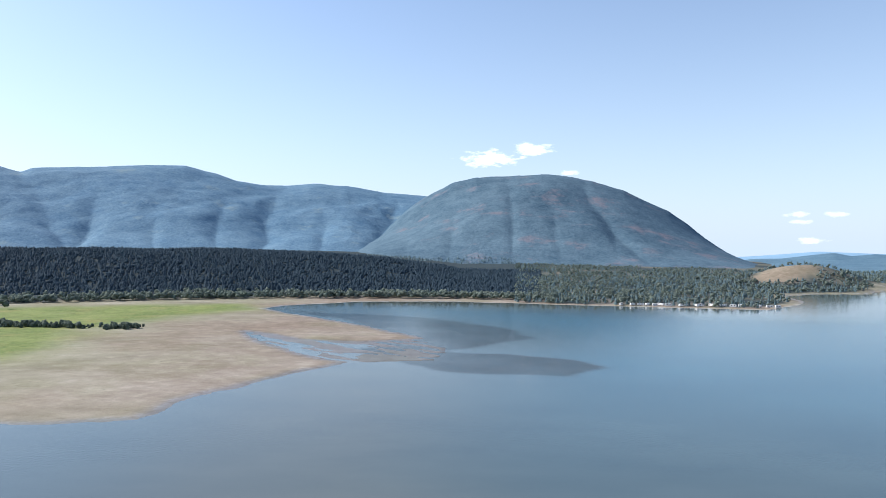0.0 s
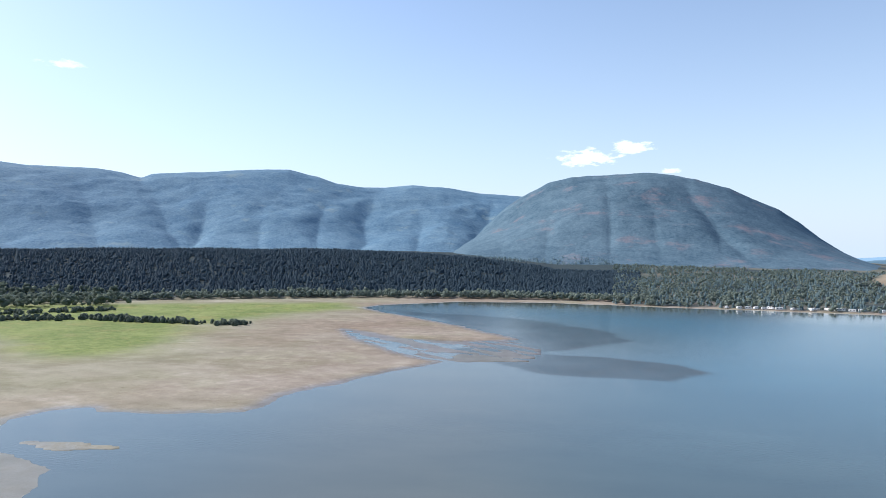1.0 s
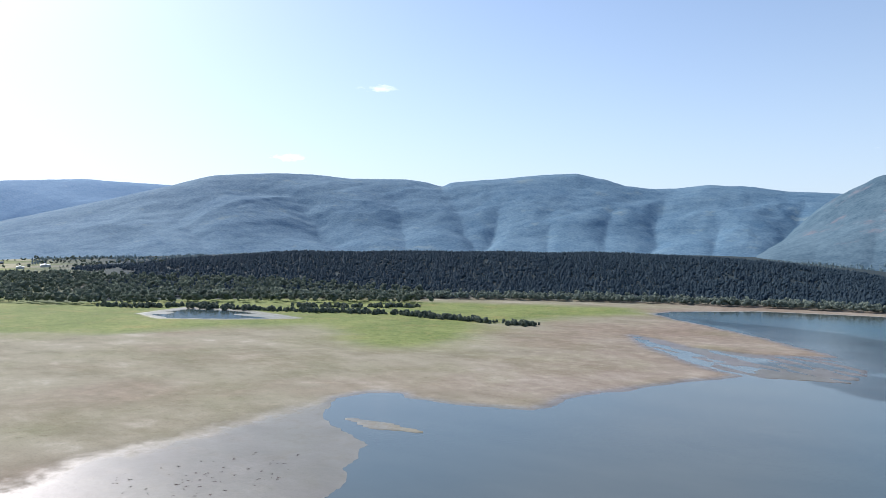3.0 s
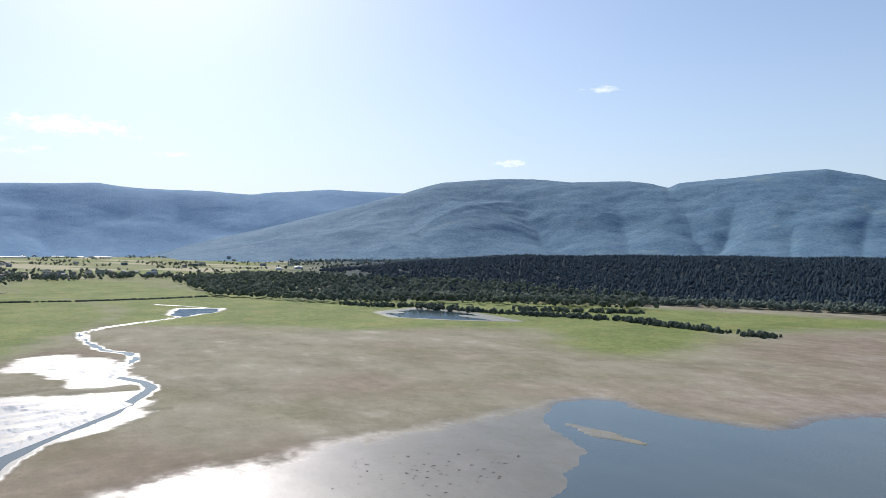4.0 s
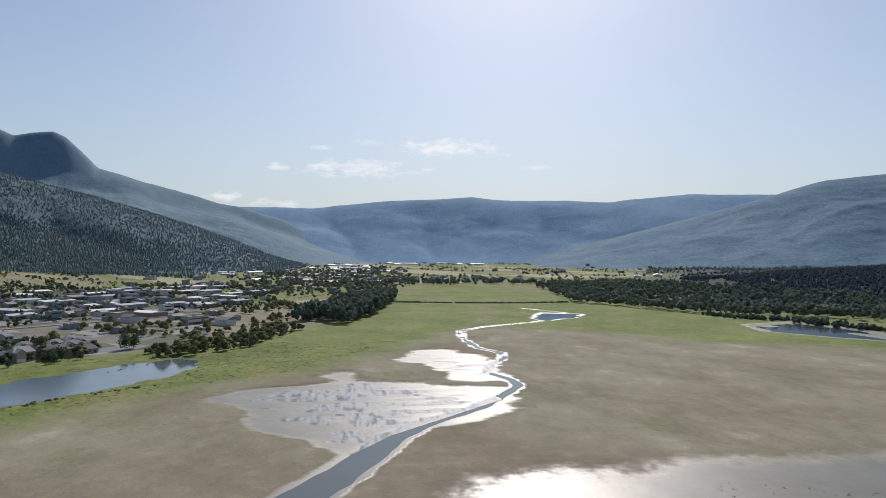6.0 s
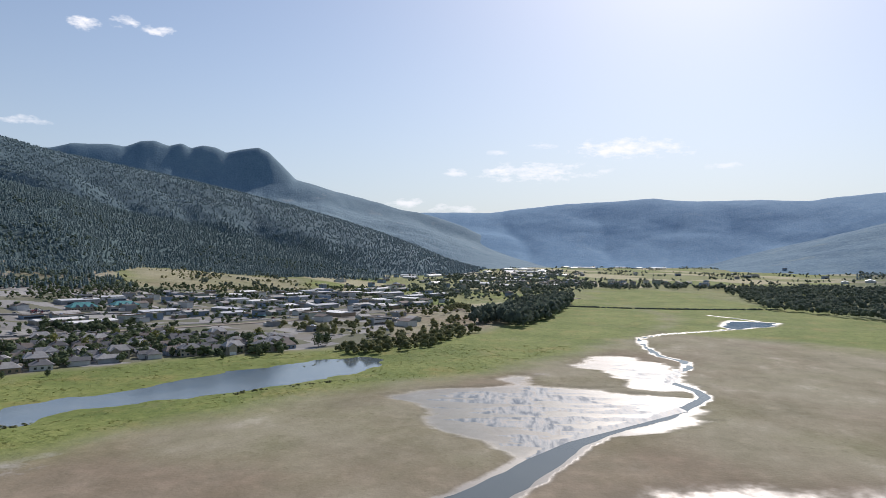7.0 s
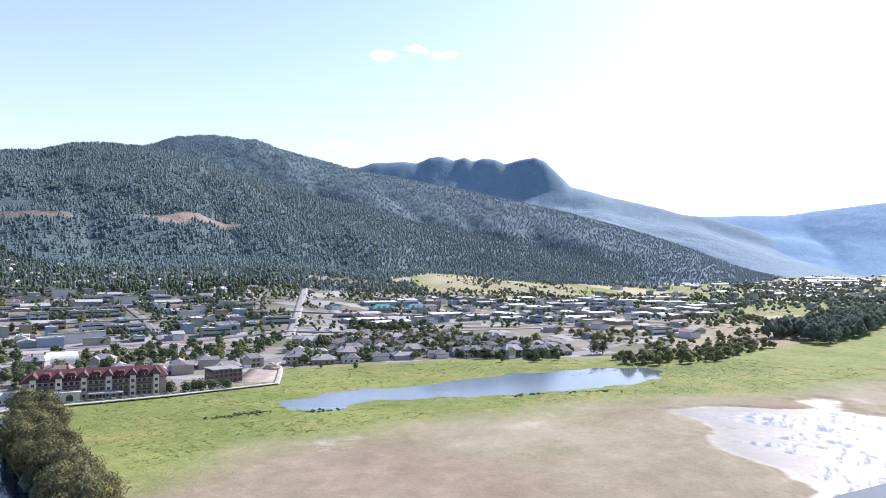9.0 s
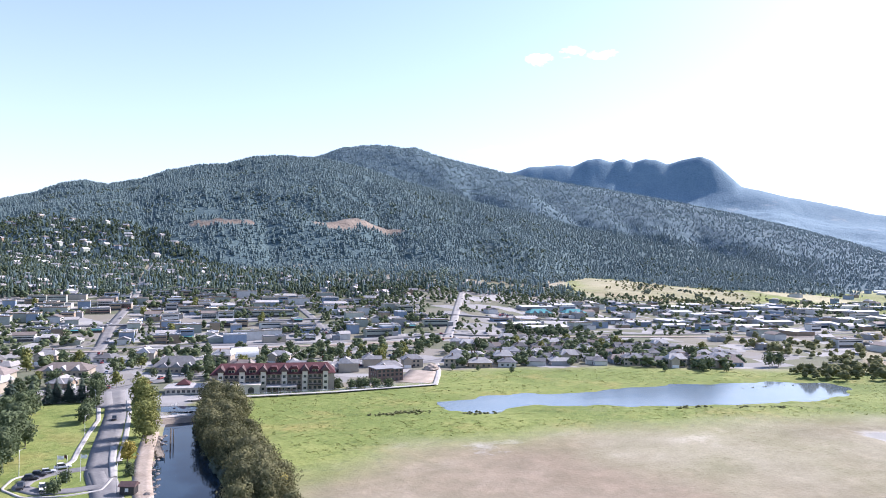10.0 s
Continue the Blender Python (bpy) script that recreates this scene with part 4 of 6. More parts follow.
keep = ~cleared(x, y) & (fbm(x, y, 170, 3, 76) > 0.1) & (RNG.random(len(x)) > 0.9 * dry_field(a, r, x, y)) & (mountain_height("town_mountain", a, r) > 15) & (r > np.interp(a, [97, 128, 167], [1400, 1130, 1200]))
plant("slope_broadleaf", "lighter broadleaf stands among the slope conifers", SLOPE_LEAF, FAR_TUFTS, x[keep], y[keep], 6, 11, 1.1)
x, y, a, r = in_polar(900, 103, 118, 1120, 1640)
keep = fbm(x, y, 70, 3, 63) > 0.2
plant("pasture_trees", "scattered trees and thickets on the dry pasture", LEAF_FAR, FAR_TUFTS, x[keep], y[keep], 3, 8, 1.2)
x, y, a, r = in_polar(2600, 117, 165, 900, 1230)
keep = (r > np.interp(a, [117, 124, 150, 165], [1060, 960, 900, 900])) & (fbm(x, y, 90, 3, 78) > -0.35)
half = RNG.random(len(x)) > 0.5
plant("foot_broadleaf", "broadleaf trees where the town meets the wooded slope", SLOPE_LEAF, FAR_TUFTS, x[keep & half], y[keep & half], 6, 11, 1.2)
plant("foot_conifers", "tall conifers where the town meets the wooded slope", HAZED_SLOPE_PINE, CONIFERS, x[keep & ~half], y[keep & ~half], 8, 15, 1.2)
x, y, a, r = in_polar(24000, 89, 150, 1950, 3230)
keep = (mountain_height("middle_mountain", a, r) > full_height(x, y) - 1)
plant("upper_forest", "conifers on the upper mountain slopes", HAZED_UPPER_PINE, FAR_CONIFERS, x[keep], y[keep], 5, 8.5, 2.5)

# broadleaf belt along the far shore
a = -9 + 66 * RNG.random(1500)
r = np.interp(a, [-9, 0, 25, 45, 57], [850, 868, 880, 905, 960]) + 34 * RNG.random(1500) ** 1.5 + 6 * RNG.random(1500)
x, y = -np.sin(np.radians(a)) * r, np.cos(np.radians(a)) * r
plant("shore_trees", "belt of grey-green broadleaf trees along the far shore", LEAF_SHORE, FAR_TUFTS, x, y, 6, 11, 1.1)
# mixed woods behind the beach
x, y, a, r = in_polar(12500, -34, -6, 790, 1900)
d = edge_distance(x, y, LAND)
keep = (d > 14) & ((fbm(x, y, 120, 3, 77) > -0.22) | (d < 34) | (np.hypot((x - 630) / 110, (y - 1195) / 85) < 1)) & (RNG.random(len(x)) > (r - 800) / 2200)
keep &= np.hypot((x - 578) / 48, (y - 1172) / 42) > 1
half = RNG.random(len(x)) > 0.5
plant("beach_woods", "broadleaf woods behind the sandy beach", LEAF_SHORE, FAR_TUFTS, x[keep & ~half], y[keep & ~half], 4.5, 9, 1.25)
plant("beach_conifers", "scattered conifers behind the sandy beach", HAZED_SLOPE_PINE, FAR_CONIFERS, x[keep & half], y[keep & half], 5, 9.5, 1.4)
# woods behind the meadow
x, y = in_outline(1900, [(-905, 372), (-690, 452), (-640, 560), (-500, 640), (-430, 680), (-520, 800), (-800, 760), (-1000, 690), (-1380, 640), (-1300, 450)])
plant("meadow_woods", "broadleaf wood at the far edge of the meadow", LEAF_DARK, FAR_TUFTS, x, y, 8, 14, 1.1)
x, y = in_outline(420, [(-690, 20), (-640, 42), (-745, 78), (-1001, 138), (-1080, 120), (-900, 70), (-760, 20), (-660, -10)])
plant("marsh_wood", "dark broadleaf wood between the marsh and the town", LEAF_DARK, TUFTS, x, y, 9, 19, 0.8)
x, y = in_outline(150, [(-455, -85), (-478, -40), (-540, -20), (-610, 5), (-600, -25), (-520, -60), (-480, -100)])
plant("marsh_scrub", "yellowing scrub and young trees at the marsh edge", LEAF_FAR, TUFTS, x, y, 3, 9, 1.2)
# bushes along the meadow
for line, count, name in (([(-613, 495), (-500, 518), (-390, 560), (-330, 548), (-280, 545)], 330, "meadow_hedge"), ([(-265, 535), (-238, 545)], 30, "hedge_end"),
                          ([(-700, 445), (-640, 470), (-620, 530)], 110, "meadow_thicket"), ([(-525, 560), (-420, 640)], 110, "field_hedge")):
    p = np.array(line, float)
    seg = np.hypot(*np.diff(p, axis=0).T)
    d = RNG.random(count) * seg.sum()
    k = np.clip(np.searchsorted(np.cumsum(seg), d), 0, len(seg) - 1)
    f = (d - np.concatenate([[0], np.cumsum(seg)])[k]) / seg[k]
    q = p[k] + (p[k + 1] - p[k]) * f[:, None] + RNG.normal(size=(count, 2)) * np.array([5, 5])
    plant(name, "dark green willow bushes in a row on the meadow", LEAF_DARK, BUSHES, q[:, 0], q[:, 1], 2.5, 5.5, 0.75, category="bushes")
# valley floor: hedgerows along the plots, shelter belts, and the tree line behind the meadow
x, y, a, r = in_polar(6500, 52, 122, 1000, 3300)
pu, pv = x * 0.86 + y * 0.5, -x * 0.5 + y * 0.86
along = RNG.random(len(x)) < 0.75
lu, lv = np.round(pu / 210), np.round(pv / 95)
side = np.where(along, value_noise(lv * 7.7, np.floor(pu / 210) * 5.3, 1.0, 33), value_noise(lu * 9.1, np.floor(pv / 95) * 3.7, 1.0, 34))
pu, pv = np.where(along, pu, lu * 210 + RNG.normal(size=len(x)) * 5), np.where(along, lv * 95 + RNG.normal(size=len(x)) * 5, pv)
x, y = pu * 0.86 - pv * 0.5, pu * 0.5 + pv * 0.86
r, a = np.hypot(x, y), np.degrees(np.arctan2(-x, y))
keep = ((side > 0.2) | (fbm(x, y, 260, 3, 80) > 0.55)) & (full_height(x, y) - ground_height(x, y) < 1) & ((r > 1450) | (a < 60) | (a > 88)) & (r > 1000)
plant("valley_trees", "hedgerows and shelter belts on the valley farmland", LEAF_DARK, FAR_TUFTS, x[keep], y[keep], 5, 11, 1.2)
a = 59 + 30 * RNG.random(620)
r = np.interp(a, [59, 68, 80, 89], [1330, 1480, 1430, 1280]) + 60 * RNG.random(620) ** 2 * np.sign(RNG.random(620) - 0.4) + 25 * RNG.normal(size=620)
keep = value_noise(a * 40, r * 0, 45, 35) > -0.45
x, y = -np.sin(np.radians(a[keep])) * r[keep], np.cos(np.radians(a[keep])) * r[keep]
plant("meadow_edge_trees", "dark tree line where the meadow meets the farms", LEAF_DARK, FAR_TUFTS, x, y, 5, 12, 1.2)
x, y, a, r = in_polar(9000, -6, 62, 1900, 2700)
keep = (fbm(x, y, 180, 4, 81) > 0.0) & (r < np.interp(a, [-6, 8, 20, 62], [2000, 2100, 2450, 2450]))
plant("foothill_forest", "forest patches on the far foothills", HAZED_UPPER_PINE, FAR_CONIFERS, x[keep], y[keep], 5, 9, 1.8)


# ---- building materials ----
SIDINGS = [mottled("siding_" + k, tuple(0.82 * v for v in c), c, 3.0, 0.75, 0.5, random_tint=0.12) for k, c in
           (("white", (0.60, 0.59, 0.56)), ("beige", (0.40, 0.35, 0.28)), ("grey", (0.28, 0.285, 0.29)), ("tan", (0.31, 0.24, 0.17)), ("sage", (0.33, 0.36, 0.31)), ("blue", (0.24, 0.30, 0.38)))]
SHINGLES = [mottled("shingle_" + k, tuple(0.65 * v for v in c), c, 2.0, 0.9, 0.35, 0.03, random_tint=0.22) for k, c in
            (("charcoal", (0.17, 0.17, 0.175)), ("grey", (0.30, 0.30, 0.305)), ("brown", (0.23, 0.195, 0.175)), ("weathered", (0.42, 0.405, 0.39)))]
FLAT_ROOFS = [mottled("roofing_" + k, tuple(0.8 * v for v in c), c, 6.0, 0.8, 0.9, random_tint=0.15) for k, c in
              (("white", (0.78, 0.78, 0.77)), ("gravel", (0.44, 0.43, 0.42)), ("dark", (0.30, 0.30, 0.31)), ("metal", (0.52, 0.54, 0.57)))]
GLASS, _, _, _ = material("window_glass", (0.03, 0.04, 0.05), 0.08, 0.0, 0.8)
ASPHALT = mottled("asphalt", (0.13, 0.13, 0.135), (0.21, 0.205, 0.20), 9.0, 0.9, 0.7, 0.01)
PALE_ASPHALT = mottled("worn_asphalt", (0.22, 0.215, 0.21), (0.31, 0.30, 0.285), 9.0, 0.9, 0.8, 0.01)
CONCRETE = mottled("concrete", (0.29, 0.28, 0.265), (0.44, 0.42, 0.395), 4.0, 0.85, 0.6, 0.01)
GRAVEL = mottled("rail_ballast", (0.20, 0.17, 0.14), (0.33, 0.28, 0.23), 3.0, 0.95, 0.4, 0.03)
DIRT = mottled("bare_dirt", (0.23, 0.19, 0.15), (0.37, 0.315, 0.265), 8.0, 0.95, 1.0, 0.05)
DARK_METAL, _, _, _ = material("dark_metal", (0.06, 0.06, 0.065), 0.45, 0.6)
PAINT_WHITE = mottled("white_paint", (0.66, 0.66, 0.64), (0.80, 0.80, 0.78), 2.0, 0.6, 0.3)
RED_TILE = mottled("red_roof_tile", (0.06, 0.024, 0.028), (0.115, 0.04, 0.043), 3.0, 0.8, 0.4, 0.03)
BROWN_TILE = mottled("brown_roof_tile", (0.07, 0.045, 0.045), (0.13, 0.085, 0.08), 3.0, 0.8, 0.4, 0.03)
STUCCO = mottled("cream_stucco", (0.50, 0.46, 0.39), (0.66, 0.61, 0.53), 3.5, 0.85, 0.5, 0.01)
TAUPE = mottled("taupe_stucco", (0.27, 0.225, 0.195), (0.36, 0.31, 0.27), 3.0, 0.85, 0.5, 0.01)
BRICK = mottled("brown_brick", (0.14, 0.095, 0.08), (0.22, 0.16, 0.13), 2.0, 0.9, 0.25, 0.02)
TEAL = mottled("teal_metal_roof", (0.05, 0.20, 0.21), (0.08, 0.29, 0.29), 4.0, 0.5, 0.8)
BARK = mottled("bark", (0.09, 0.07, 0.055), (0.19, 0.15, 0.12), 0.8, 0.95, 0.15, 0.03)
TIMBER = mottled("weathered_timber", (0.16, 0.13, 0.10), (0.30, 0.26, 0.21), 1.0, 0.9, 0.15, 0.01)
ROCK = mottled("pale_rock", (0.15, 0.13, 0.115), (0.28, 0.245, 0.215), 4.0, 0.9, 0.7, 0.15)


# ---- solid helpers ----
def box(bm, x0, y0, z0, x1, y1, z1):
    v = [bm.verts.new(p) for p in ((x0, y0, z0), (x1, y0, z0), (x1, y1, z0), (x0, y1, z0), (x0, y0, z1), (x1, y0, z1), (x1, y1, z1), (x0, y1, z1))]
    for f in ((0, 3, 2, 1), (4, 5, 6, 7), (0, 1, 5, 4), (1, 2, 6, 5), (2, 3, 7, 6), (3, 0, 4, 7)):
        bm.faces.new([v[i] for i in f])


def prism(bm, pts, y0, y1):
    """A solid with the outline pts in x and z, from y0 to y1."""
    a, b = [bm.verts.new((x, y0, z)) for x, z in pts], [bm.verts.new((x, y1, z)) for x, z in pts]
    n = len(pts)
    bm.faces.new(a), bm.faces.new(b[::-1])
    for i in range(n):
        bm.faces.new((a[i], b[i], b[(i + 1) % n], a[(i + 1) % n]))


def prism_x(bm, pts, x0, x1):
    """A solid with the outline pts in y and z, from x0 to x1."""
    a, b = [bm.verts.new((x0, y, z)) for y, z in pts], [bm.verts.new((x1, y, z)) for y, z in pts]
    n = len(pts)
    bm.faces.new(a[::-1]), bm.faces.new(b)
    for i in range(n):
        bm.faces.new((a[i], a[(i + 1) % n], b[(i + 1) % n], b[i]))


def tube(bm, x, y, z0, z1, r0, r1, sides=8):
    a = [bm.verts.new((x + r0 * math.cos(2 * math.pi * k / sides), y + r0 * math.sin(2 * math.pi * k / sides), z0)) for k in range(sides)]
    b = [bm.verts.new((x + r1 * math.cos(2 * math.pi * k / sides), y + r1 * math.sin(2 * math.pi * k / sides), z1)) for k in range(sides)]
    bm.faces.new(a[::-1]), bm.faces.new(b)
    for k in range(sides):
        bm.faces.new((a[k], a[(k + 1) % sides], b[(k + 1) % sides], b[k]))


def hip_roof(bm, x0, y0, x1, y1, z, rise, over=0.5, hip=0.5, thick=0.25):
    """A roof over a rectangle, ridge along x; hip 0: gable ends, 1: fully hipped."""
    x0, y0, x1, y1 = x0 - over, y0 - over, x1 + over, y1 + over
    ym, inset = (y0 + y1) / 2, hip * (y1 - y0) / 2
    low = [(x0, y0), (x1, y0), (x1, y1), (x0, y1)]
    a = [bm.verts.new((x, y, z - thick)) for x, y in low]
    b = [bm.verts.new((x, y, z)) for x, y in low]
    r0, r1 = bm.verts.new((x0 + inset, ym, z + rise)), bm.verts.new((x1 - inset, ym, z + rise))
    bm.faces.new(a[::-1])
    for i in range(4):
        bm.faces.new((a[i], a[(i + 1) % 4], b[(i + 1) % 4], b[i]))
    bm.faces.new((b[0], b[1], r1, r0)), bm.faces.new((b[2], b[3], r0, r1))
    bm.faces.new((b[1], b[2], r1)), bm.faces.new((b[3], b[0], r0))


def part(name, bm, mat, parent, label=""):
    me = bpy.data.meshes.new(name)
    bm.normal_update()
    bm.to_mesh(me)
    bm.free()
    me.materials.append(mat)
    ob = new(name, me)
    ob.parent = parent
    return tagged(ob, label)


def shared_part(name, me, parent, m, label=""):
    ob = new(name, me)
    ob.parent, ob.matrix_basis = parent, m
    return tagged(ob, label)


def built(bm, name, mat):
    me = bpy.data.meshes.new(name)
    bm.to_mesh(me)
    bm.free()
    me.materials.append(mat)
    return me


def solid(fill, name, mat):
    bm = bmesh.new()
    fill(bm)
    return built(bm, name, mat)


WINDOW = solid(lambda bm: box(bm, -0.7, -0.06, -0.65, 0.7, 0.06, 0.65), "window", GLASS)
DOOR = solid(lambda bm: box(bm, -0.5, -0.06, 0, 0.5, 0.06, 2.05), "door", BROWN_TILE)
GARAGE = solid(lambda bm: box(bm, -2.2, -0.07, 0, 2.2, 0.07, 2.2), "garage_door", PAINT_WHITE)


def place(ob, x, y, angle, sink=0.3, z=None):
    """Stand a thing on the ground at x, y, turned by angle degrees."""
    ob.matrix_basis = pose(x, y, (float(full_height(x, y)[0]) if z is None else z) - sink, 0, 0, angle)
    return ob


# ---- houses ----
def make_house(k, detail):
    """Wall and roof of a gabled or hipped house with a wing, with windows and doors where they can be told apart."""
    g = random.Random(100 + k)
    length, depth, high = g.uniform(11, 15), g.uniform(8, 9.5), g.choice((3.2, 3.4, 5.6, 5.8))
    wing, hip, rise = g.uniform(4.5, 6), g.choice((0.0, 0.5, 0.9)), g.uniform(2.2, 3.2)
    home = new("house")
    bm = bmesh.new()
    box(bm, 0, 0, -1.5, length, depth, high)
    box(bm, 0.6, -wing * 0.6, -1.5, 0.6 + wing, 0.2, high - 0.3)
    if hip == 0:
        prism_x(bm, [(0, high), (depth, high), (depth / 2, high + rise * 0.93)], 0.02, length - 0.02)
    prism(bm, [(0.6, high - 0.3), (0.6 + wing, high - 0.3), (0.6 + wing / 2, high + rise * 0.55)], -wing * 0.6, 0.2)
    part("wall", bm, SIDINGS[k % len(SIDINGS)], home)
    bm = bmesh.new()
    hip_roof(bm, 0, 0, length, depth, high, rise, 0.55, hip)
    pts = [(0.1, high - 0.35), (0.6 + wing / 2, high + rise * 0.62), (1.1 + wing, high - 0.35), (1.1 + wing, high - 0.15), (0.6 + wing / 2, high + rise * 0.62 + 0.22), (0.1, high - 0.15)]
    prism(bm, pts, -wing * 0.6 - 0.5, depth / 2)
    roof = part("roof", bm, SHINGLES[g.randrange(len(SHINGLES))] if detail else (SHINGLES[3], SHINGLES[1], FLAT_ROOFS[1], SHINGLES[3], SHINGLES[2])[k % 5], home)
    if detail:
        rows = (1.6, 4.3) if high > 4 else (1.6,)
        for zc in rows:
            for xc in np.arange(wing + 2.4, length - 0.9, 2.6):
                shared_part("window", WINDOW, home, pose(xc, 0, zc))
            for xc in np.arange(2.0, length - 1, 3.4):
                shared_part("window", WINDOW, home, pose(xc, depth, zc))
        shared_part("garage_door", GARAGE, home, pose(0.6 + wing / 2, -wing * 0.6, 0.0), "white garage door")
        shared_part("door", DOOR, home, pose(wing + 1.3, 0, 0))
        bm = bmesh.new()
        box(bm, length * 0.6, depth * 0.62, high, length * 0.6 + 0.8, depth * 0.62 + 0.7, high + rise + 0.7)
        part("chimney", bm, BRICK, roof)
    return home


HOUSES_NEAR = [make_house(k, True) for k in range(8)]
HOUSES_FAR = [make_house(20 + k, False) for k in range(10)]
HOUSE_LABELS = ["grey-shingled house with pale siding beside the marsh", "wooden house with shingled roof among town trees"]
TAKEN = []
used = set()


def free_spot(x, y, reach):
    for tx, ty, tr in TAKEN:
        if (tx - x) ** 2 + (ty - y) ** 2 < (tr + reach) ** 2:
            return False
    return True


def put_thing(source, x, y, angle, label, category, group, reach, sink=0.3):
    m = pose(x, y, float(full_height(x, y)[0]) - sink, 0, 0, angle)
    if source.name in used:
        ob = copy_thing(source, m)
    else:
        ob = source
        ob.matrix_basis = m
        used.add(source.name)
    tagged(ob, label, category, group)
    TAKEN.append((x, y, reach))
    return ob


# streets: name, width, material, line
STREETS = [
    ("main_road", 8.5, PALE_ASPHALT, [(-470, -366), (-545, -416), (-670, -503), (-820, -607), (-1010, -740)]),
    ("lake_street", 9, ASPHALT, [(-150, -310), (-192, -399), (-228, -486), (-300, -610), (-400, -760)]),
    ("shore_road", 8, ASPHALT, [(-60, -345), (-160, -345), (-215, -362), (-300, -330), (-360, -295), (-430, -300), (-500, -230), (-560, -150)]),
    ("rail_street", 9, ASPHALT, [(-150, -600), (-290, -500), (-400, -430), (-490, -395), (-600, -320), (-760, -160), (-900, -40)]),
    ("high_street", 11, ASPHALT, [(-120, -730), (-300, -625), (-470, -535), (-600, -452), (-760, -340), (-1000, -200), (-1400, 60)]),
    ("upper_street", 8, ASPHALT, [(-180, -860), (-400, -760), (-620, -650), (-790, -585), (-980, -470), (-1250, -330)]),
    ("hill_street", 8, PALE_ASPHALT, [(-400, -760), (-520, -960), (-640, -1150)]),
    ("cross_street", 8, ASPHALT, [(-400, -430), (-470, -535), (-560, -690), (-640, -800)]),
    ("side_street", 8, PALE_ASPHALT, [(-760, -340), (-840, -440), (-900, -520)]),
]


def ribbon(name, label, line, width, mat, lift=0.22, category="road", step=6.0):
    p = np.array(line, float)
    seg = np.hypot(*np.diff(p, axis=0).T)
    d = np.arange(0, seg.sum(), step)
    cum = np.concatenate([[0], np.cumsum(seg)])
    c = np.stack([np.interp(d, cum, p[:, 0]), np.interp(d, cum, p[:, 1])], 1)
    for _ in range(3):
        c[1:-1] = (c[:-2] + 2 * c[1:-1] + c[2:]) / 4
    t = np.gradient(c, axis=0)
    t /= np.linalg.norm(t, axis=1)[:, None]
    nrm = np.stack([-t[:, 1], t[:, 0]], 1)
    cols = [c + nrm * width * k for k in (-0.5, -0.17, 0.17, 0.5)]
    z = np.max([full_height(q[:, 0], q[:, 1]) for q in cols], axis=0) + lift
    rows = [np.stack([q[:, 0], q[:, 1], z], 1) for q in cols]
    rows = [np.stack([cols[0][:, 0], cols[0][:, 1], z - 1.2], 1)] + rows + [np.stack([cols[-1][:, 0], cols[-1][:, 1], z - 1.2], 1)]
    me = raw_mesh(name, np.stack(rows, 1).reshape(-1, 3), grid_faces(len(c), 6))
    me.materials.append(mat)
    return tagged(new(name, me), label, category, kind="structure")


for name, width, mat, line in STREETS:
    ribbon(name, "paved town street", line, width, mat)
ribbon("railway", "railway tracks on brown ballast along the shore", [(-90, -610), (-190, -548), (-276, -474), (-386, -412), (-491, -372), (-580, -300), (-700, -180), (-860, -20), (-1100, 160)], 9,
       GRAVEL, 0.5, "railway")
STREET_LINES = [(line, width) for _, width, _, line in STREETS] + [([(-90, -610), (-190, -548), (-276, -474), (-386, -412), (-491, -372), (-580, -300), (-700, -180)], 12)]


def off_street(x, y, gap):
    return all(edge_distance(np.array([x]), np.array([y]), line, False)[0] > width / 2 + gap for line, width in STREET_LINES)


def off_streets(x, y, gap):
    ok = np.ones(len(x), bool)
    for line, width in STREET_LINES:
        ok &= edge_distance(x, y, line, False) > width / 2 + gap
    return ok


def lots(pts, angle, du, dv, jitter):
    """Lot centres on a turned grid inside an outline."""
    c, s_ = math.cos(radians(angle)), math.sin(radians(angle))
    p = np.array(pts, float)
    u, v = p[:, 0] * c + p[:, 1] * s_, -p[:, 0] * s_ + p[:, 1] * c
    out = []
    for a in np.arange(u.min(), u.max(), du):
        for b in np.arange(v.min(), v.max(), dv):
            aa, bb = a + random.uniform(-jitter, jitter), b + random.uniform(-jitter, jitter)
            x, y = aa * c - bb * s_, aa * s_ + bb * c
            if edge_distance(np.array([x]), np.array([y]), pts)[0] > 0:
                out.append((x, y))
    return out


ZONE_SHORE = [(-345, -276), (-440, -338), (-500, -330), (-560, -262), (-540, -170), (-500, -120), (-458, -128), (-432, -195), (-375, -248)]
ZONE_CENTRE = [(-200, -600), (-280, -790), (-480, -800), (-590, -660), (-570, -455), (-477, -392), (-405, -445), (-284, -505)]
ZONE_TRADE = [(-525, -390), (-672, -480), (-900, -440), (-1110, -310), (-1330, -140), (-1000, -30), (-760, -120), (-640, -260)]
ZONE_FRONT = [(-130, -370), (-165, -505), (-260, -440), (-300, -345), (-225, -340)]
ZONE_VALLEY = [(-1000, -320), (-1525, -296), (-2600, 26), (-2400, 363), (-1450, 230), (-1000, 0)]


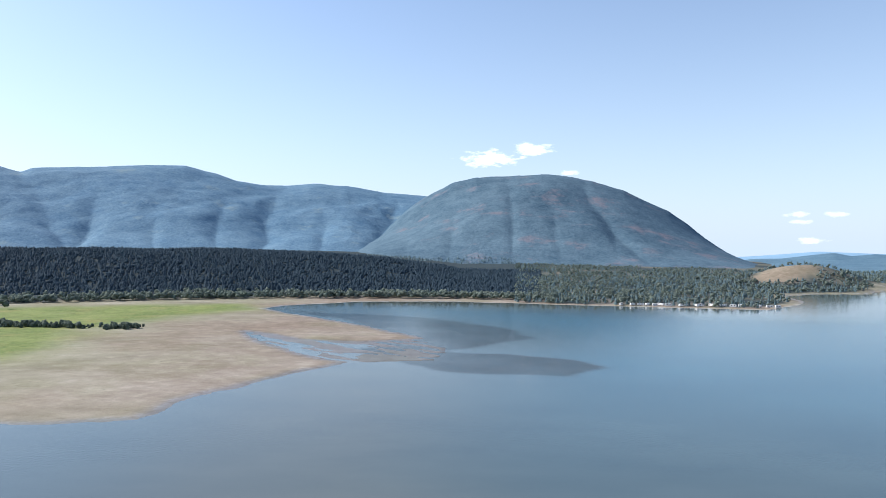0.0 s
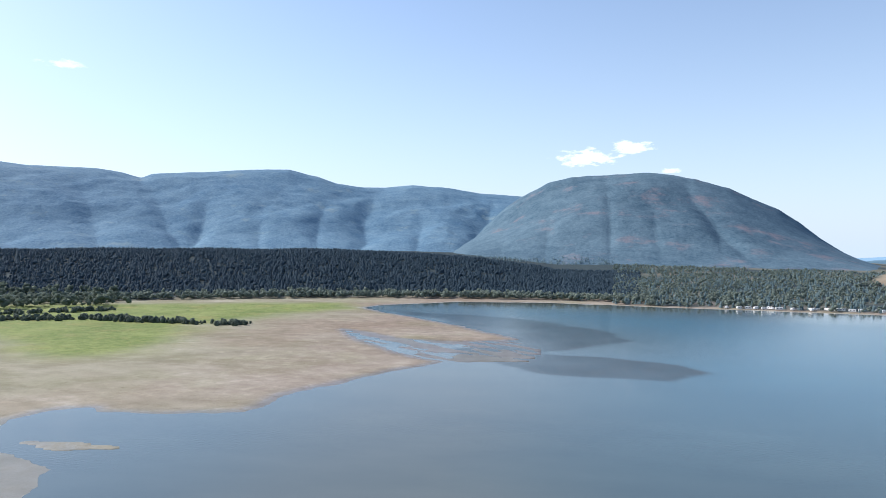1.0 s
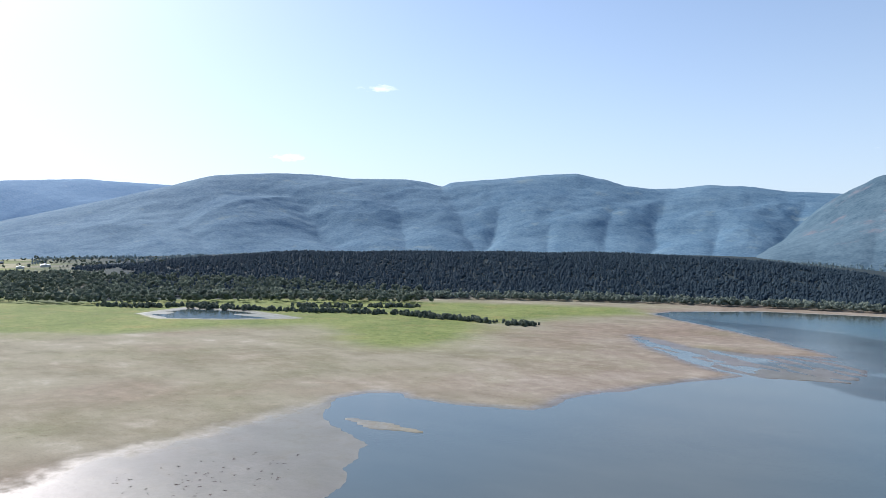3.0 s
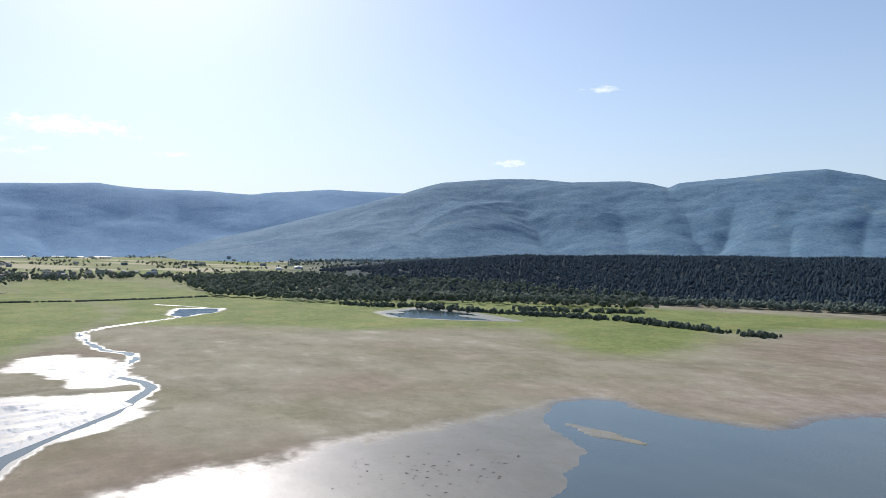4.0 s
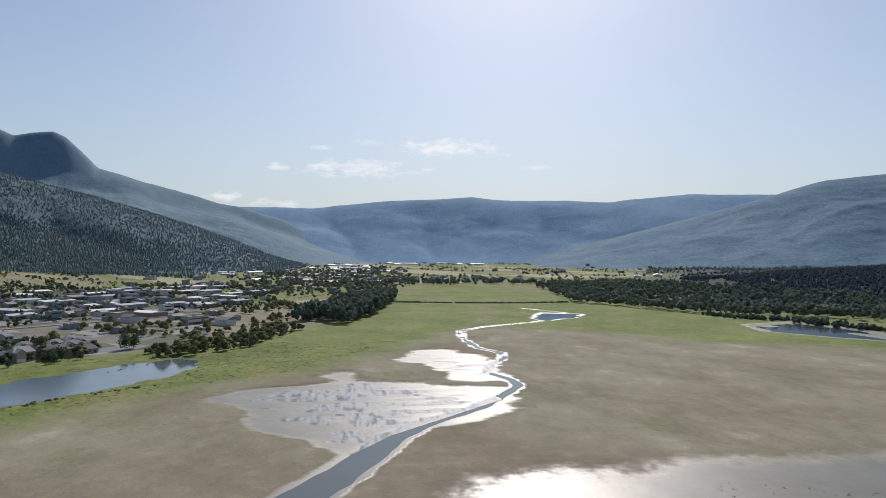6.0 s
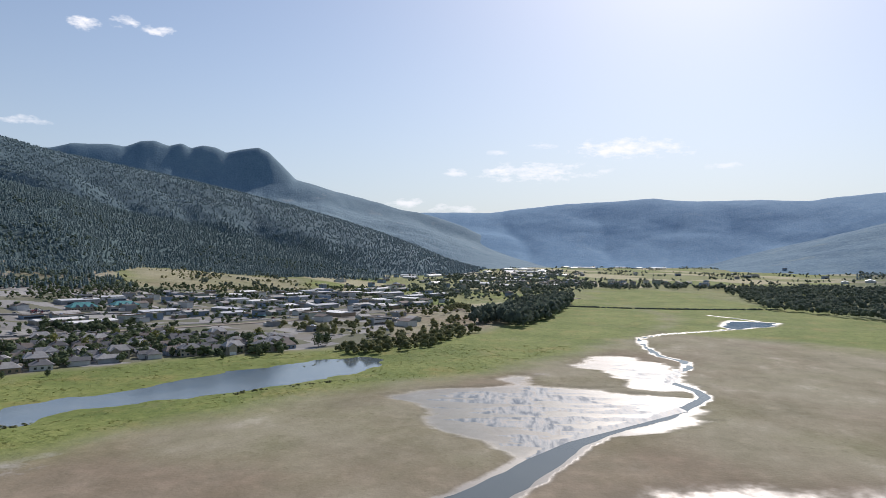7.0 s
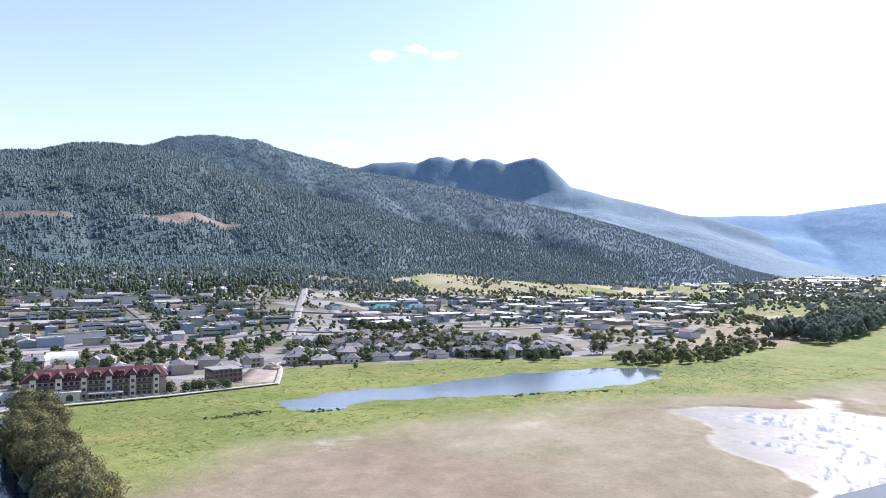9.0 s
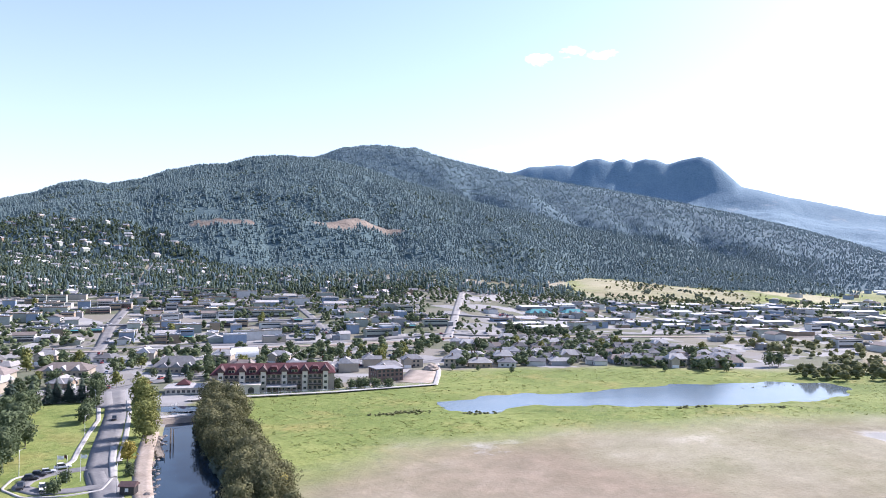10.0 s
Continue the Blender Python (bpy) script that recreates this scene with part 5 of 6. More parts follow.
# ---- trade buildings ----
def make_block(k):
    """A shop or workshop: walls, a parapet or low gable roof, shop front, upper windows, a lower wing and roof units."""
    g = random.Random(300 + k)
    length, depth, high = g.choice((9, 11, 13, 15, 18, 24)), g.uniform(8, 13), g.choice((3.8, 4.6, 5.5, 7.2, 8.4))
    shop = new("workshop" if k % 4 == 3 else "office_building" if high > 5 else "commercial_building")
    bm = bmesh.new()
    box(bm, 0, 0, -2.5, length, depth, high)
    part("wall", bm, SIDINGS[g.choice((0, 0, 1, 2, 2, 3, 4, 5))], shop)
    if k % 4 == 3:
        bm = bmesh.new()
        prism_x(bm, [(-0.7, high - 0.1), (-0.7, high + 0.15), (depth / 2, high + 2.3), (depth + 0.7, high + 0.15), (depth + 0.7, high - 0.1), (depth / 2, high + 2.0)], -0.6, length + 0.6)
        part("roof", bm, SHINGLES[g.choice((0, 1, 2, 3, 3))], shop)
        bm = bmesh.new()
        prism_x(bm, [(0.01, high), (depth / 2, high + 2.0), (depth - 0.01, high)], 0.05, length - 0.05)
        part("gable", bm, SIDINGS[g.choice((0, 1, 2))], shop)
    else:
        bm = bmesh.new()
        box(bm, 0.3, 0.3, high, length - 0.3, depth - 0.3, high + 0.1)
        roof = part("roof", bm, FLAT_ROOFS[g.choice((0, 0, 1, 1, 2, 2, 3))], shop)
        bm = bmesh.new()
        for q in ((-0.15, -0.15, length + 0.15, 0.3), (-0.15, depth - 0.3, length + 0.15, depth + 0.15), (-0.15, 0.3, 0.3, depth - 0.3), (length - 0.3, 0.3, length + 0.15, depth - 0.3)):
            box(bm, q[0], q[1], high - 0.35, q[2], q[3], high + 0.6)
        part("parapet", bm, SIDINGS[g.choice((0, 1, 2, 3))], shop)
        bm = bmesh.new()
        ux, uy = g.uniform(2, length - 4), g.uniform(2, depth - 4)
        box(bm, ux, uy, high + 0.1, ux + 2.2, uy + 1.6, high + 1.4)
        part("roof_unit", bm, FLAT_ROOFS[3], roof, "grey roof ventilation unit")
    bm = bmesh.new()
    box(bm, 0.8, -0.08, 0.6, length - 0.8, 0.1, 2.5)
    part("shop_front", bm, GLASS, shop, "dark glazed shop front")
    if high > 5:
        bm = bmesh.new()
        box(bm, 0.9, -0.07, high - 2.3, length - 0.9, 0.1, high - 1.2)
        part("window_band", bm, GLASS, shop)
    if k % 3 == 0:
        bm = bmesh.new()
        w = g.uniform(4, 8)
        box(bm, length, 1.0, -2.5, length + w, depth - 1.5, high * 0.65)
        part("side_wing", bm, SIDINGS[g.choice((0, 1, 2))], shop)
    elif k % 3 == 1:
        bm = bmesh.new()
        prism_x(bm, [(-1.6, 2.6), (0, 3.3), (0, 3.1), (-1.6, 2.45)], 0.3, length - 0.3)
        part("awning", bm, [TEAL, BROWN_TILE, SHINGLES[1]][k % 2 + (k % 5 == 0)], shop)
    return shop


def make_store(k):
    """A long low store or warehouse with a wide pale roof."""
    g = random.Random(350 + k)
    length, depth, high = g.uniform(26, 44), g.uniform(16, 24), g.uniform(4.2, 5.6)
    store = new("warehouse")
    bm = bmesh.new()
    box(bm, 0, 0, -2.5, length, depth, high)
    part("wall", bm, SIDINGS[(0, 2, 1, 5, 0, 3)[k]], store)
    bm = bmesh.new()
    prism_x(bm, [(-0.5, high), (-0.5, high + 0.3), (depth / 2, high + 1.5), (depth + 0.5, high + 0.3), (depth + 0.5, high)], -0.5, length + 0.5)
    part("roof", bm, FLAT_ROOFS[(0, 3, 0, 1, 3, 0)[k]], store)
    bm = bmesh.new()
    box(bm, length * 0.15, -0.08, 0.4, length * 0.55, 0.1, 2.6)
    part("shop_front", bm, GLASS, store, "dark glazed shop front")
    bm = bmesh.new()
    box(bm, length * 0.62, -0.1, 0.0, length * 0.74, 0.1, 3.2)
    part("loading_door", bm, FLAT_ROOFS[3], store)
    bm = bmesh.new()
    box(bm, length * 0.12, -1.4, 2.8, length * 0.58, 0.1, 3.4)
    part("canopy", bm, SHINGLES[k % 4], store)
    return store


BLOCKS = [make_block(k) for k in range(20)]
STORES = [make_store(k) for k in range(6)]


# ---- the hotel on the shore ----
def make_hotel():
    hotel = new("hotel")
    length, depth = 61.0, 17.0
    bm = bmesh.new()
    box(bm, 0, 0, -1, length, depth, 9.2)
    part("wall", bm, TAUPE, hotel)
    bm = bmesh.new()
    hip_roof(bm, 0, 0, length, depth, 9.2, 4.3, 0.7, 0.45, 0.35)
    part("roof", bm, RED_TILE, hotel, "red tiled hipped roof")
    for k in range(6):
        xc = 3.2 + k * 10.4
        bm = bmesh.new()
        box(bm, xc, -1.0, -0.5, xc + 2.6, 0.5, 10.6)
        part("bay", bm, STUCCO, hotel, "cream projecting bay")
        bm = bmesh.new()
        prism(bm, [(xc - 1.0, 10.3), (xc + 3.6, 10.3), (xc + 1.3, 13.0)], -1.6, 8.0)
        part("dormer_roof", bm, BROWN_TILE, hotel, "dark brown gable roof over a bay")
    for k in range(5):
        xc = 9.6 + k * 10.4
        bm = bmesh.new()
        box(bm, xc - 1.6, 0.6, 9.2, xc + 1.6, 5, 11.2)
        dormer = part("dormer", bm, STUCCO, hotel)
        bm = bmesh.new()
        prism(bm, [(xc - 2.1, 11.1), (xc + 2.1, 11.1), (xc + 1.2, 12.6), (xc - 1.2, 12.6)], 0.1, 6)
        part("dormer_roof", bm, RED_TILE, dormer)
        shared_part("window", WINDOW, dormer, pose(xc - 0.8, 0.58, 10.3))
        shared_part("window", WINDOW, dormer, pose(xc + 0.8, 0.58, 10.3))
    for zc in (1.7, 4.7, 7.7):
        for k in range(6):
            shared_part("window", WINDOW, hotel, pose(4.5 + k * 10.4, -1.0, zc))
        for k in range(5):
            for dx in (-2.4, 0, 2.4):
                shared_part("window", WINDOW, hotel, pose(9.6 + k * 10.4 + dx, 0, zc))
            if zc > 3:
                bm = bmesh.new()
                xc = 9.6 + k * 10.4
                box(bm, xc - 3.4, -1.3, zc - 1.5, xc + 3.4, 0.1, zc - 1.3)
                box(bm, xc - 3.4, -1.3, zc - 0.45, xc + 3.4, -1.2, zc - 0.35)
                for q in np.arange(-3.4, 3.41, 0.4):
                    box(bm, xc + q - 0.03, -1.28, zc - 1.3, xc + q + 0.03, -1.22, zc - 0.4)
                part("balcony", bm, DARK_METAL, hotel, "dark railed balcony")
    bm = bmesh.new()
    box(bm, 1.5, -6, -1, 24, 0, 4.3)
    box(bm, 1.1, -6.4, 4.3, 24.4, 0, 4.8)
    part("arcade", bm, STUCCO, hotel, "cream ground floor arcade with arched windows")
    for k in range(3):
        bm = bmesh.new()
        xc = 5.2 + k * 7.3
        prism(bm, [(xc - 1.5, 0.3), (xc + 1.5, 0.3), (xc + 1.5, 2.5), (xc + 0.9, 3.3), (xc, 3.6), (xc - 0.9, 3.3), (xc - 1.5, 2.5)], -6.08, -5.9)
        part("arched_window", bm, GLASS, hotel)
    bm = bmesh.new()
    box(bm, 27, -6.5, 3.0, 42, 0, 3.6)
    for q in np.arange(27.2, 42, 2.9):
        box(bm, q, -6.4, -0.5, q + 0.4, -6.0, 3.0)
    part("terrace_canopy", bm, CONCRETE, hotel, "pale flat terrace canopy on posts")
    return tagged(hotel, "cream hotel with red tiled roof and dormers beside the marsh", "hotel")


hotel_angle = math.degrees(math.atan2(-267 + 307, -249 + 203))
place(make_hotel(), -203, -307, hotel_angle, 0.2)
for q in range(7):
    f = q / 6
    TAKEN.append((-203 - 46 * f - 5, -307 + 40 * f - 7, 13))


def make_low_wing():
    wing = new("restaurant")
    bm = bmesh.new()
    box(bm, 0, 0, -1, 17.5, 11, 3.4)
    part("wall", bm, STUCCO, wing)
    bm = bmesh.new()
    hip_roof(bm, 0, 0, 17.5, 11, 3.4, 1.6, 0.8, 0.9)
    part("roof", bm, SHINGLES[3], wing)
    bm = bmesh.new()
    hip_roof(bm, 5, 2.5, 11, 8.5, 4.7, 2.4, 0.3, 1.0)
    part("cupola", bm, RED_TILE, wing, "red pyramid roof")
    for q in np.arange(1.5, 17, 2.4):
        shared_part("window", WINDOW, wing, pose(q, 0, 1.6))
    return tagged(wing, "low cream restaurant with shallow roof and red cupola", "restaurant")


place(make_low_wing(), -185, -319, hotel_angle, 0.2)
TAKEN.append((-186, -325, 14))


def make_condo():
    condo = new("apartment_block")
    bm = bmesh.new()
    box(bm, 0, 0, -1, 16, 12, 7.2)
    part("wall", bm, BRICK, condo)
    bm = bmesh.new()
    box(bm, -0.6, -0.6, 7.2, 9.6, 12.6, 7.6)
    box(bm, 9.8, -0.6, 6.8, 16.6, 12.6, 7.2001)
    part("roof", bm, FLAT_ROOFS[2], condo)
    for zc in (1.4, 3.9, 6.0):
        for xc in np.arange(1.6, 15.5, 2.6):
            shared_part("window", WINDOW, condo, pose(xc, 0, zc), "")
        for yc in np.arange(2, 11, 3):
            shared_part("window", WINDOW, condo, pose(0, yc, zc, 0, 0, 90))
    return tagged(condo, "brown brick apartment block with flat roof by the boardwalk", "apartment building")


place(make_condo(), -280, -266, math.degrees(math.atan2(6, -14)), 0.2)
TAKEN.append((-290, -270, 13))


def make_shed():
    """The white arched shed beside the railway."""
    shed = new("arched_shed")
    bm = bmesh.new()
    prism_x(bm, [(7 * math.cos(math.pi * k / 14), 6.5 * math.sin(math.pi * k / 14)) for k in range(15)], 0, 18)
    part("shell", bm, PAINT_WHITE, shed)
    bm = bmesh.new()
    prism_x(bm, [(-0.5, 5.2), (-0.4, 6.75), (6.0, 6.3), (6.2, 3.4)], -0.3, 18.3)
    part("roof", bm, SHINGLES[1], shed, "grey lean roof")
    return tagged(shed, "white arched shed with grey roof beside the railway", "shed")


place(make_shed(), -289, -414, 150, 0.2)
TAKEN.append((-297, -412, 14))


def make_lodge(roof_mat, rise, label):
    lodge = new("pavilion")
    bm = bmesh.new()
    box(bm, 0, 0, -1.5, 26, 17, 4)
    part("wall", bm, SIDINGS[1], lodge)
    bm = bmesh.new()
    hip_roof(bm, 0, 0, 26, 17, 4, rise, 1.0, 0.7)
    part("roof", bm, roof_mat, lodge)
    for q in (4, 11, 18):
        bm = bmesh.new()
        prism(bm, [(q, 3.8), (q + 5, 3.8), (q + 2.5, 6.6)], -1.2, 6)
        part("gable", bm, SIDINGS[2], lodge, "pale gable")
    for q in np.arange(1.6, 25, 3):
        shared_part("window", WINDOW, lodge, pose(q, 0, 1.7))
    return tagged(lodge, label, "building")


for xx, yy, mat, rise, label in ((-690, -415, TEAL, 4.5, "pavilion with teal metal roof on dry grass"), (-742, -397, TEAL, 4.0, "hall with teal metal roof beside a car park"),
                                 (-215, -385, SHINGLES[0], 5.5, "dark-roofed lodge with pale gables near the shore"), (-128, -432, SHINGLES[2], 4, "pale house with brown hipped roof"),
                                 (-165, -418, SHINGLES[2], 3.6, "beige house with hipped roof beside the street")):
    place(make_lodge(mat, rise, label), xx, yy, hotel_angle, 0.3)
    TAKEN.append((xx, yy, 17))

# ---- fill the zones ----
random.seed(4)
for x, y in lots(ZONE_SHORE, 128, 17, 15.5, 1.5):
    if free_spot(x, y, 7) and off_street(x, y, 6):
        put_thing(random.choice(HOUSES_NEAR), x, y, 128 + random.choice((0, 90, 180, 270)) + random.uniform(-6, 6), HOUSE_LABELS[0], "house", "shore houses", 7)
for x, y in lots(ZONE_FRONT, 128, 20, 21, 3.0):
    if free_spot(x, y, 9) and off_street(x, y, 6.5) and random.random() < 0.8:
        put_thing(random.choice(HOUSES_NEAR), x, y, 128 + random.choice((0, 90, 180)), HOUSE_LABELS[0], "house", "shore houses", 9)
for x, y in lots([(-262, -312), (-300, -348), (-345, -322), (-352, -296), (-300, -286)], 138, 16, 16, 2.0):
    if free_spot(x, y, 6) and off_street(x, y, 5):
        put_thing(random.choice(HOUSES_NEAR), x, y, 138 + random.choice((0, 90, 180)), "brown and grey shore house behind the hotel", "house", "shore houses", 7)
for x, y in lots(ZONE_TRADE, 140, 58, 44, 9.0):
    if free_spot(x, y, 16) and off_street(x, y, 16) and random.random() < 0.75:
        put_thing(random.choice(STORES), x, y, 146 + random.choice((0, 0, 180, 90)) + random.uniform(-5, 5), "long low warehouse with a wide pale roof", "warehouse", "warehouses", 19)
for zone, share, du in ((ZONE_CENTRE, 0.9, 17), (ZONE_TRADE, 0.5, 25)):
    for x, y in lots(zone, 148 if zone is ZONE_CENTRE else 140, du, 18, 3.0):
        if free_spot(x, y, 7) and off_street(x, y, 8) and random.random() < share:
            put_thing(random.choice(BLOCKS), x, y, 148 + random.choice((0, 180, 90, 0)) + random.uniform(-7, 7), "low commercial building in the town centre", "shop", "commercial buildings", 8.0)
for x, y in lots(ZONE_HILL, 118, 30, 30, 8.0):
    if free_spot(x, y, 8) and off_street(x, y, 6) and random.random() < 0.62 and math.hypot(x, y) < 1700:
        put_thing(random.choice(HOUSES_FAR), x, y, 118 + random.choice((0, 90, 180, 270)) + random.uniform(-12, 12), HOUSE_LABELS[1], "house", "hillside houses", 8)
for x, y in lots(ZONE_VALLEY, 150, 75, 60, 22.0):
    if free_spot(x, y, 12) and random.random() < 0.5:
        put_thing(random.choice(BLOCKS + HOUSES_FAR), x, y, 150 + random.choice((0, 90)), "farm building or house on the valley floor", "building", "valley buildings", 12)
for x, y in lots([(-560, -150), (-640, -220), (-800, -90), (-700, -40), (-600, -60)], 140, 34, 30, 6.0):
    if free_spot(x, y, 10) and off_street(x, y, 8) and random.random() < 0.4:
        put_thing(random.choice(BLOCKS), x, y, 140 + random.choice((0, 90)), "low trade building on the waste ground", "shop", "commercial buildings", 12)
for x, y in lots([(-1397, 98), (-1391, 506), (-1600, 581), (-1700, 119)], 150, 36, 30, 8.0):
    if free_spot(x, y, 9) and random.random() < 0.32:
        put_thing(random.choice(BLOCKS + STORES[:2]), x, y, 150 + random.choice((0, 90, 180)), "pale building among trees behind the meadow", "building", "valley buildings", 10)
for x, y in lots([(-1500, 300), (-2400, 500), (-2500, 1100), (-1500, 800)], 150, 120, 120, 45.0):
    if random.random() < 0.3:
        put_thing(random.choice(BLOCKS), x, y, random.uniform(0, 180), "long pale farm shed on the valley floor", "building", "valley buildings", 12)


# ---- single trees ----
def limb(bm, p, q, r0, r1, sides=6):
    p, q = Vector(p), Vector(q)
    turn = (q - p).to_track_quat("Z", "Y").to_matrix()
    ring = [Vector((math.cos(2 * math.pi * k / sides), math.sin(2 * math.pi * k / sides), 0)) for k in range(sides)]
    a = [bm.verts.new(p + turn @ (v * r0)) for v in ring]
    b = [bm.verts.new(q + turn @ (v * r1)) for v in ring]
    bm.faces.new(a[::-1]), bm.faces.new(b)
    for k in range(sides):
        bm.faces.new((a[k], a[(k + 1) % sides], b[(k + 1) % sides], b[k]))


def make_tree(seed, high, wide, lobes, leaves, leaf, mat, low=0.18):
    g = random.Random(seed)
    tree = new("tree")
    bm = bmesh.new()
    r = 0.022 * high
    limb(bm, (0, 0, -0.5), (0.1, 0.05, high * 0.4), r, r * 0.65)
    limb(bm, (0.1, 0.05, high * 0.4), (0.0, 0.1, high * 0.82), r * 0.65, r * 0.15)
    for k in range(5):
        a, z = 2.4 * k + g.random(), high * (0.28 + 0.1 * k)
        reach = wide * high * (0.55 - 0.05 * k)
        limb(bm, (0.08, 0.05, z), (reach * math.cos(a), reach * math.sin(a), z + high * 0.16), r * 0.4, r * 0.1, 5)
    part("trunk", bm, BARK, tree)
    v, f = leafy_template(lobes, leaves, leaf / high, seed, 1.0, wide, low)
    cv, cf = clump_template(lobes, 0, 0.1, seed, 1.0, wide * 0.62, low + 0.06)
    v, f = np.concatenate([v, cv]), np.concatenate([f, cf + len(v)])
    me = raw_mesh("crown", v * high, f)
    me.materials.append(mat)
    crown = new("crown", me)
    crown.parent = tree
    return tree


def make_conifer(seed, high, mat):
    tree = new("conifer")
    bm = bmesh.new()
    limb(bm, (0, 0, -0.4), (0, 0, high * 0.9), 0.018 * high, 0.004 * high)
    part("trunk", bm, BARK, tree)
    g = np.random.default_rng(seed)
    verts, faces = [], []
    for k in range(22):
        z = high * (0.1 + 0.88 * k / 22)
        rad = 0.21 * high * (1 - k / 22) ** 0.85 + 0.15
        for j in range(11):
            a = 2 * math.pi * (j + g.random()) / 11
            q = rad * (0.7 + 0.5 * g.random())
            base = len(verts)
            w = 0.3 * rad + 0.1
            ca, sa = math.cos(a), math.sin(a)
            verts += [(0.1 * ca, 0.1 * sa, z + 0.25 * rad), (q * ca - w * sa, q * sa + w * ca, z - 0.15 * rad), (q * 1.15 * ca, q * 1.15 * sa, z - 0.05 * rad), (q * ca + w * sa, q * sa - w * ca, z - 0.15 * rad)]
            faces += [(base, base + 1, base + 2), (base, base + 2, base + 3)]
    me = raw_mesh("crown", np.array(verts), np.array(faces))
    me.materials.append(mat)
    crown = new("crown", me)
    crown.parent = tree
    return tree


LEAF_WILLOW = island_tint("willow_leaves", (0.055, 0.060, 0.030), (0.205, 0.20, 0.10))
LEAF_POPLAR = island_tint("poplar_leaves", (0.10, 0.125, 0.04), (0.27, 0.27, 0.09))
LEAF_GREEN = island_tint("maple_leaves", (0.05, 0.072, 0.04), (0.15, 0.185, 0.095))
LEAF_YELLOW = island_tint("yellow_leaves", (0.24, 0.20, 0.05), (0.45, 0.38, 0.10))
WILLOWS = [make_tree(400 + k, 13.0, 0.66, 26, 100, 0.45, LEAF_WILLOW, 0.02) for k in range(3)]
POPLARS = [make_tree(410 + k, 17.0, 0.36, 20, 95, 0.42, LEAF_POPLAR, 0.10) for k in range(2)]
MAPLES = [make_tree(420 + k, 10.0, 0.46, 14, 70, 0.42, LEAF_GREEN, 0.14) for k in range(3)]
GOLDEN = make_tree(430, 8.0, 0.4, 12, 60, 0.36, LEAF_YELLOW, 0.12)
TOWN_TREES = [make_tree(440 + k, 9.0, 0.48, 9, 30, 0.62, LEAF_GREEN if k < 3 else LEAF_POPLAR, 0.12) for k in range(5)]
SHRUB = make_tree(450, 3.0, 0.7, 9, 40, 0.25, LEAF_GREEN, 0.03)
SPRUCES = [make_conifer(460 + k, 11.0, TOWN_PINE) for k in range(2)]


def put_tree(source, x, y, scale, label, group):
    m = pose(x, y, float(full_height(x, y)[0]) - 0.2, 0, 0, random.uniform(0, 360))
    if source.name in used:
        ob = copy_thing(source, m)
    else:
        ob = source
        used.add(source.name)
    ob.matrix_basis = m @ Matrix.Diagonal((scale * random.uniform(0.9, 1.1), scale * random.uniform(0.9, 1.1), scale, 1))
    return tagged(ob, label, "tree", group)


random.seed(11)
# the willow row along the canal
BANK = np.array([(-180, -278), (-152, -241), (-136, -207), (-117, -168), (-104, -150)], float)
for row, (cnt, off, low, high) in enumerate(((18, 4.5, 0.7, 0.95), (17, 10.5, 0.75, 1.05), (12, 16.0, 0.5, 0.75))):
    for k in range(cnt):
        f = (k + 0.4 * row) / cnt * 4
        j = min(int(f), 3)
        p = BANK[j] + (BANK[j + 1] - BANK[j]) * (f - j)
        put_tree(WILLOWS[(k + row) % 3], p[0] - 0.87 * off + random.uniform(-2, 2), p[1] + 0.48 * off + random.uniform(-2, 2), random.uniform(low, high) * (1 - 0.035 * f),
                 "olive-grey willow in the row beside the canal", "canal willows")
f = RNG.random(170) * 4
j = np.minimum(f.astype(int), 3)
p = BANK[j] + (BANK[j + 1] - BANK[j]) * (f - j)[:, None]
off = 0.8 + 4 * RNG.random(170)
plant("bank_scrub", "dark tangled scrub on the canal bank", LEAF_DARK, BUSHES, p[:, 0] - 0.87 * off, p[:, 1] + 0.48 * off, 1.2, 3.2, 0.9, category="bushes")
put_tree(GOLDEN, -124, -154, 1.0, "yellowing young willow at the end of the canal row", "canal willows")
for x, y, sc in ((-131, -238, 0.95), (-136, -248, 0.85), (-147, -268, 1.0), (-160, -296, 0.85), (-166, -306, 0.8)):
    put_tree(random.choice(POPLARS), x, y, sc, "tall yellow-green poplar beside the drive", "drive poplars")
put_tree(GOLDEN, -115, -220, 0.95, "small yellow tree beside the canal bank", "drive poplars")
for x, y, sc in ((-107, -298, 1.3), (-117, -309, 1.2), (-124, -319, 1.1), (-96, -264, 1.4), (-102, -266, 0.9), (-87, -244, 1.2), (-104, -281, 1.35), (-112, -300, 1.0), (-98, -290, 1.4), (-92, -256, 1.1),
                 (-88, -272, 1.3), (-80, -232, 0.9)):
    put_tree(random.choice(MAPLES), x, y, sc, "large dark green shade tree on the park lawn", "park trees")
for x, y in ((-138, -336), (-142, -337), (-146, -333), (-150, -330), (-155, -327), (-131, -350), (-133, -341), (-160, -335), (-126, -346)):
    put_tree(random.choice(MAPLES + SPRUCES), x, y, random.uniform(1.0, 1.35), "dark tree in the row between park and street", "park trees")
for x, y, sc in ((-131, -286, 0.75), (-134, -290, 0.8), (-141, -303, 0.7), (-149, -313, 0.6)):
    put_tree(random.choice(MAPLES), x, y, sc, "slender young tree at the edge of the lawn", "park trees")
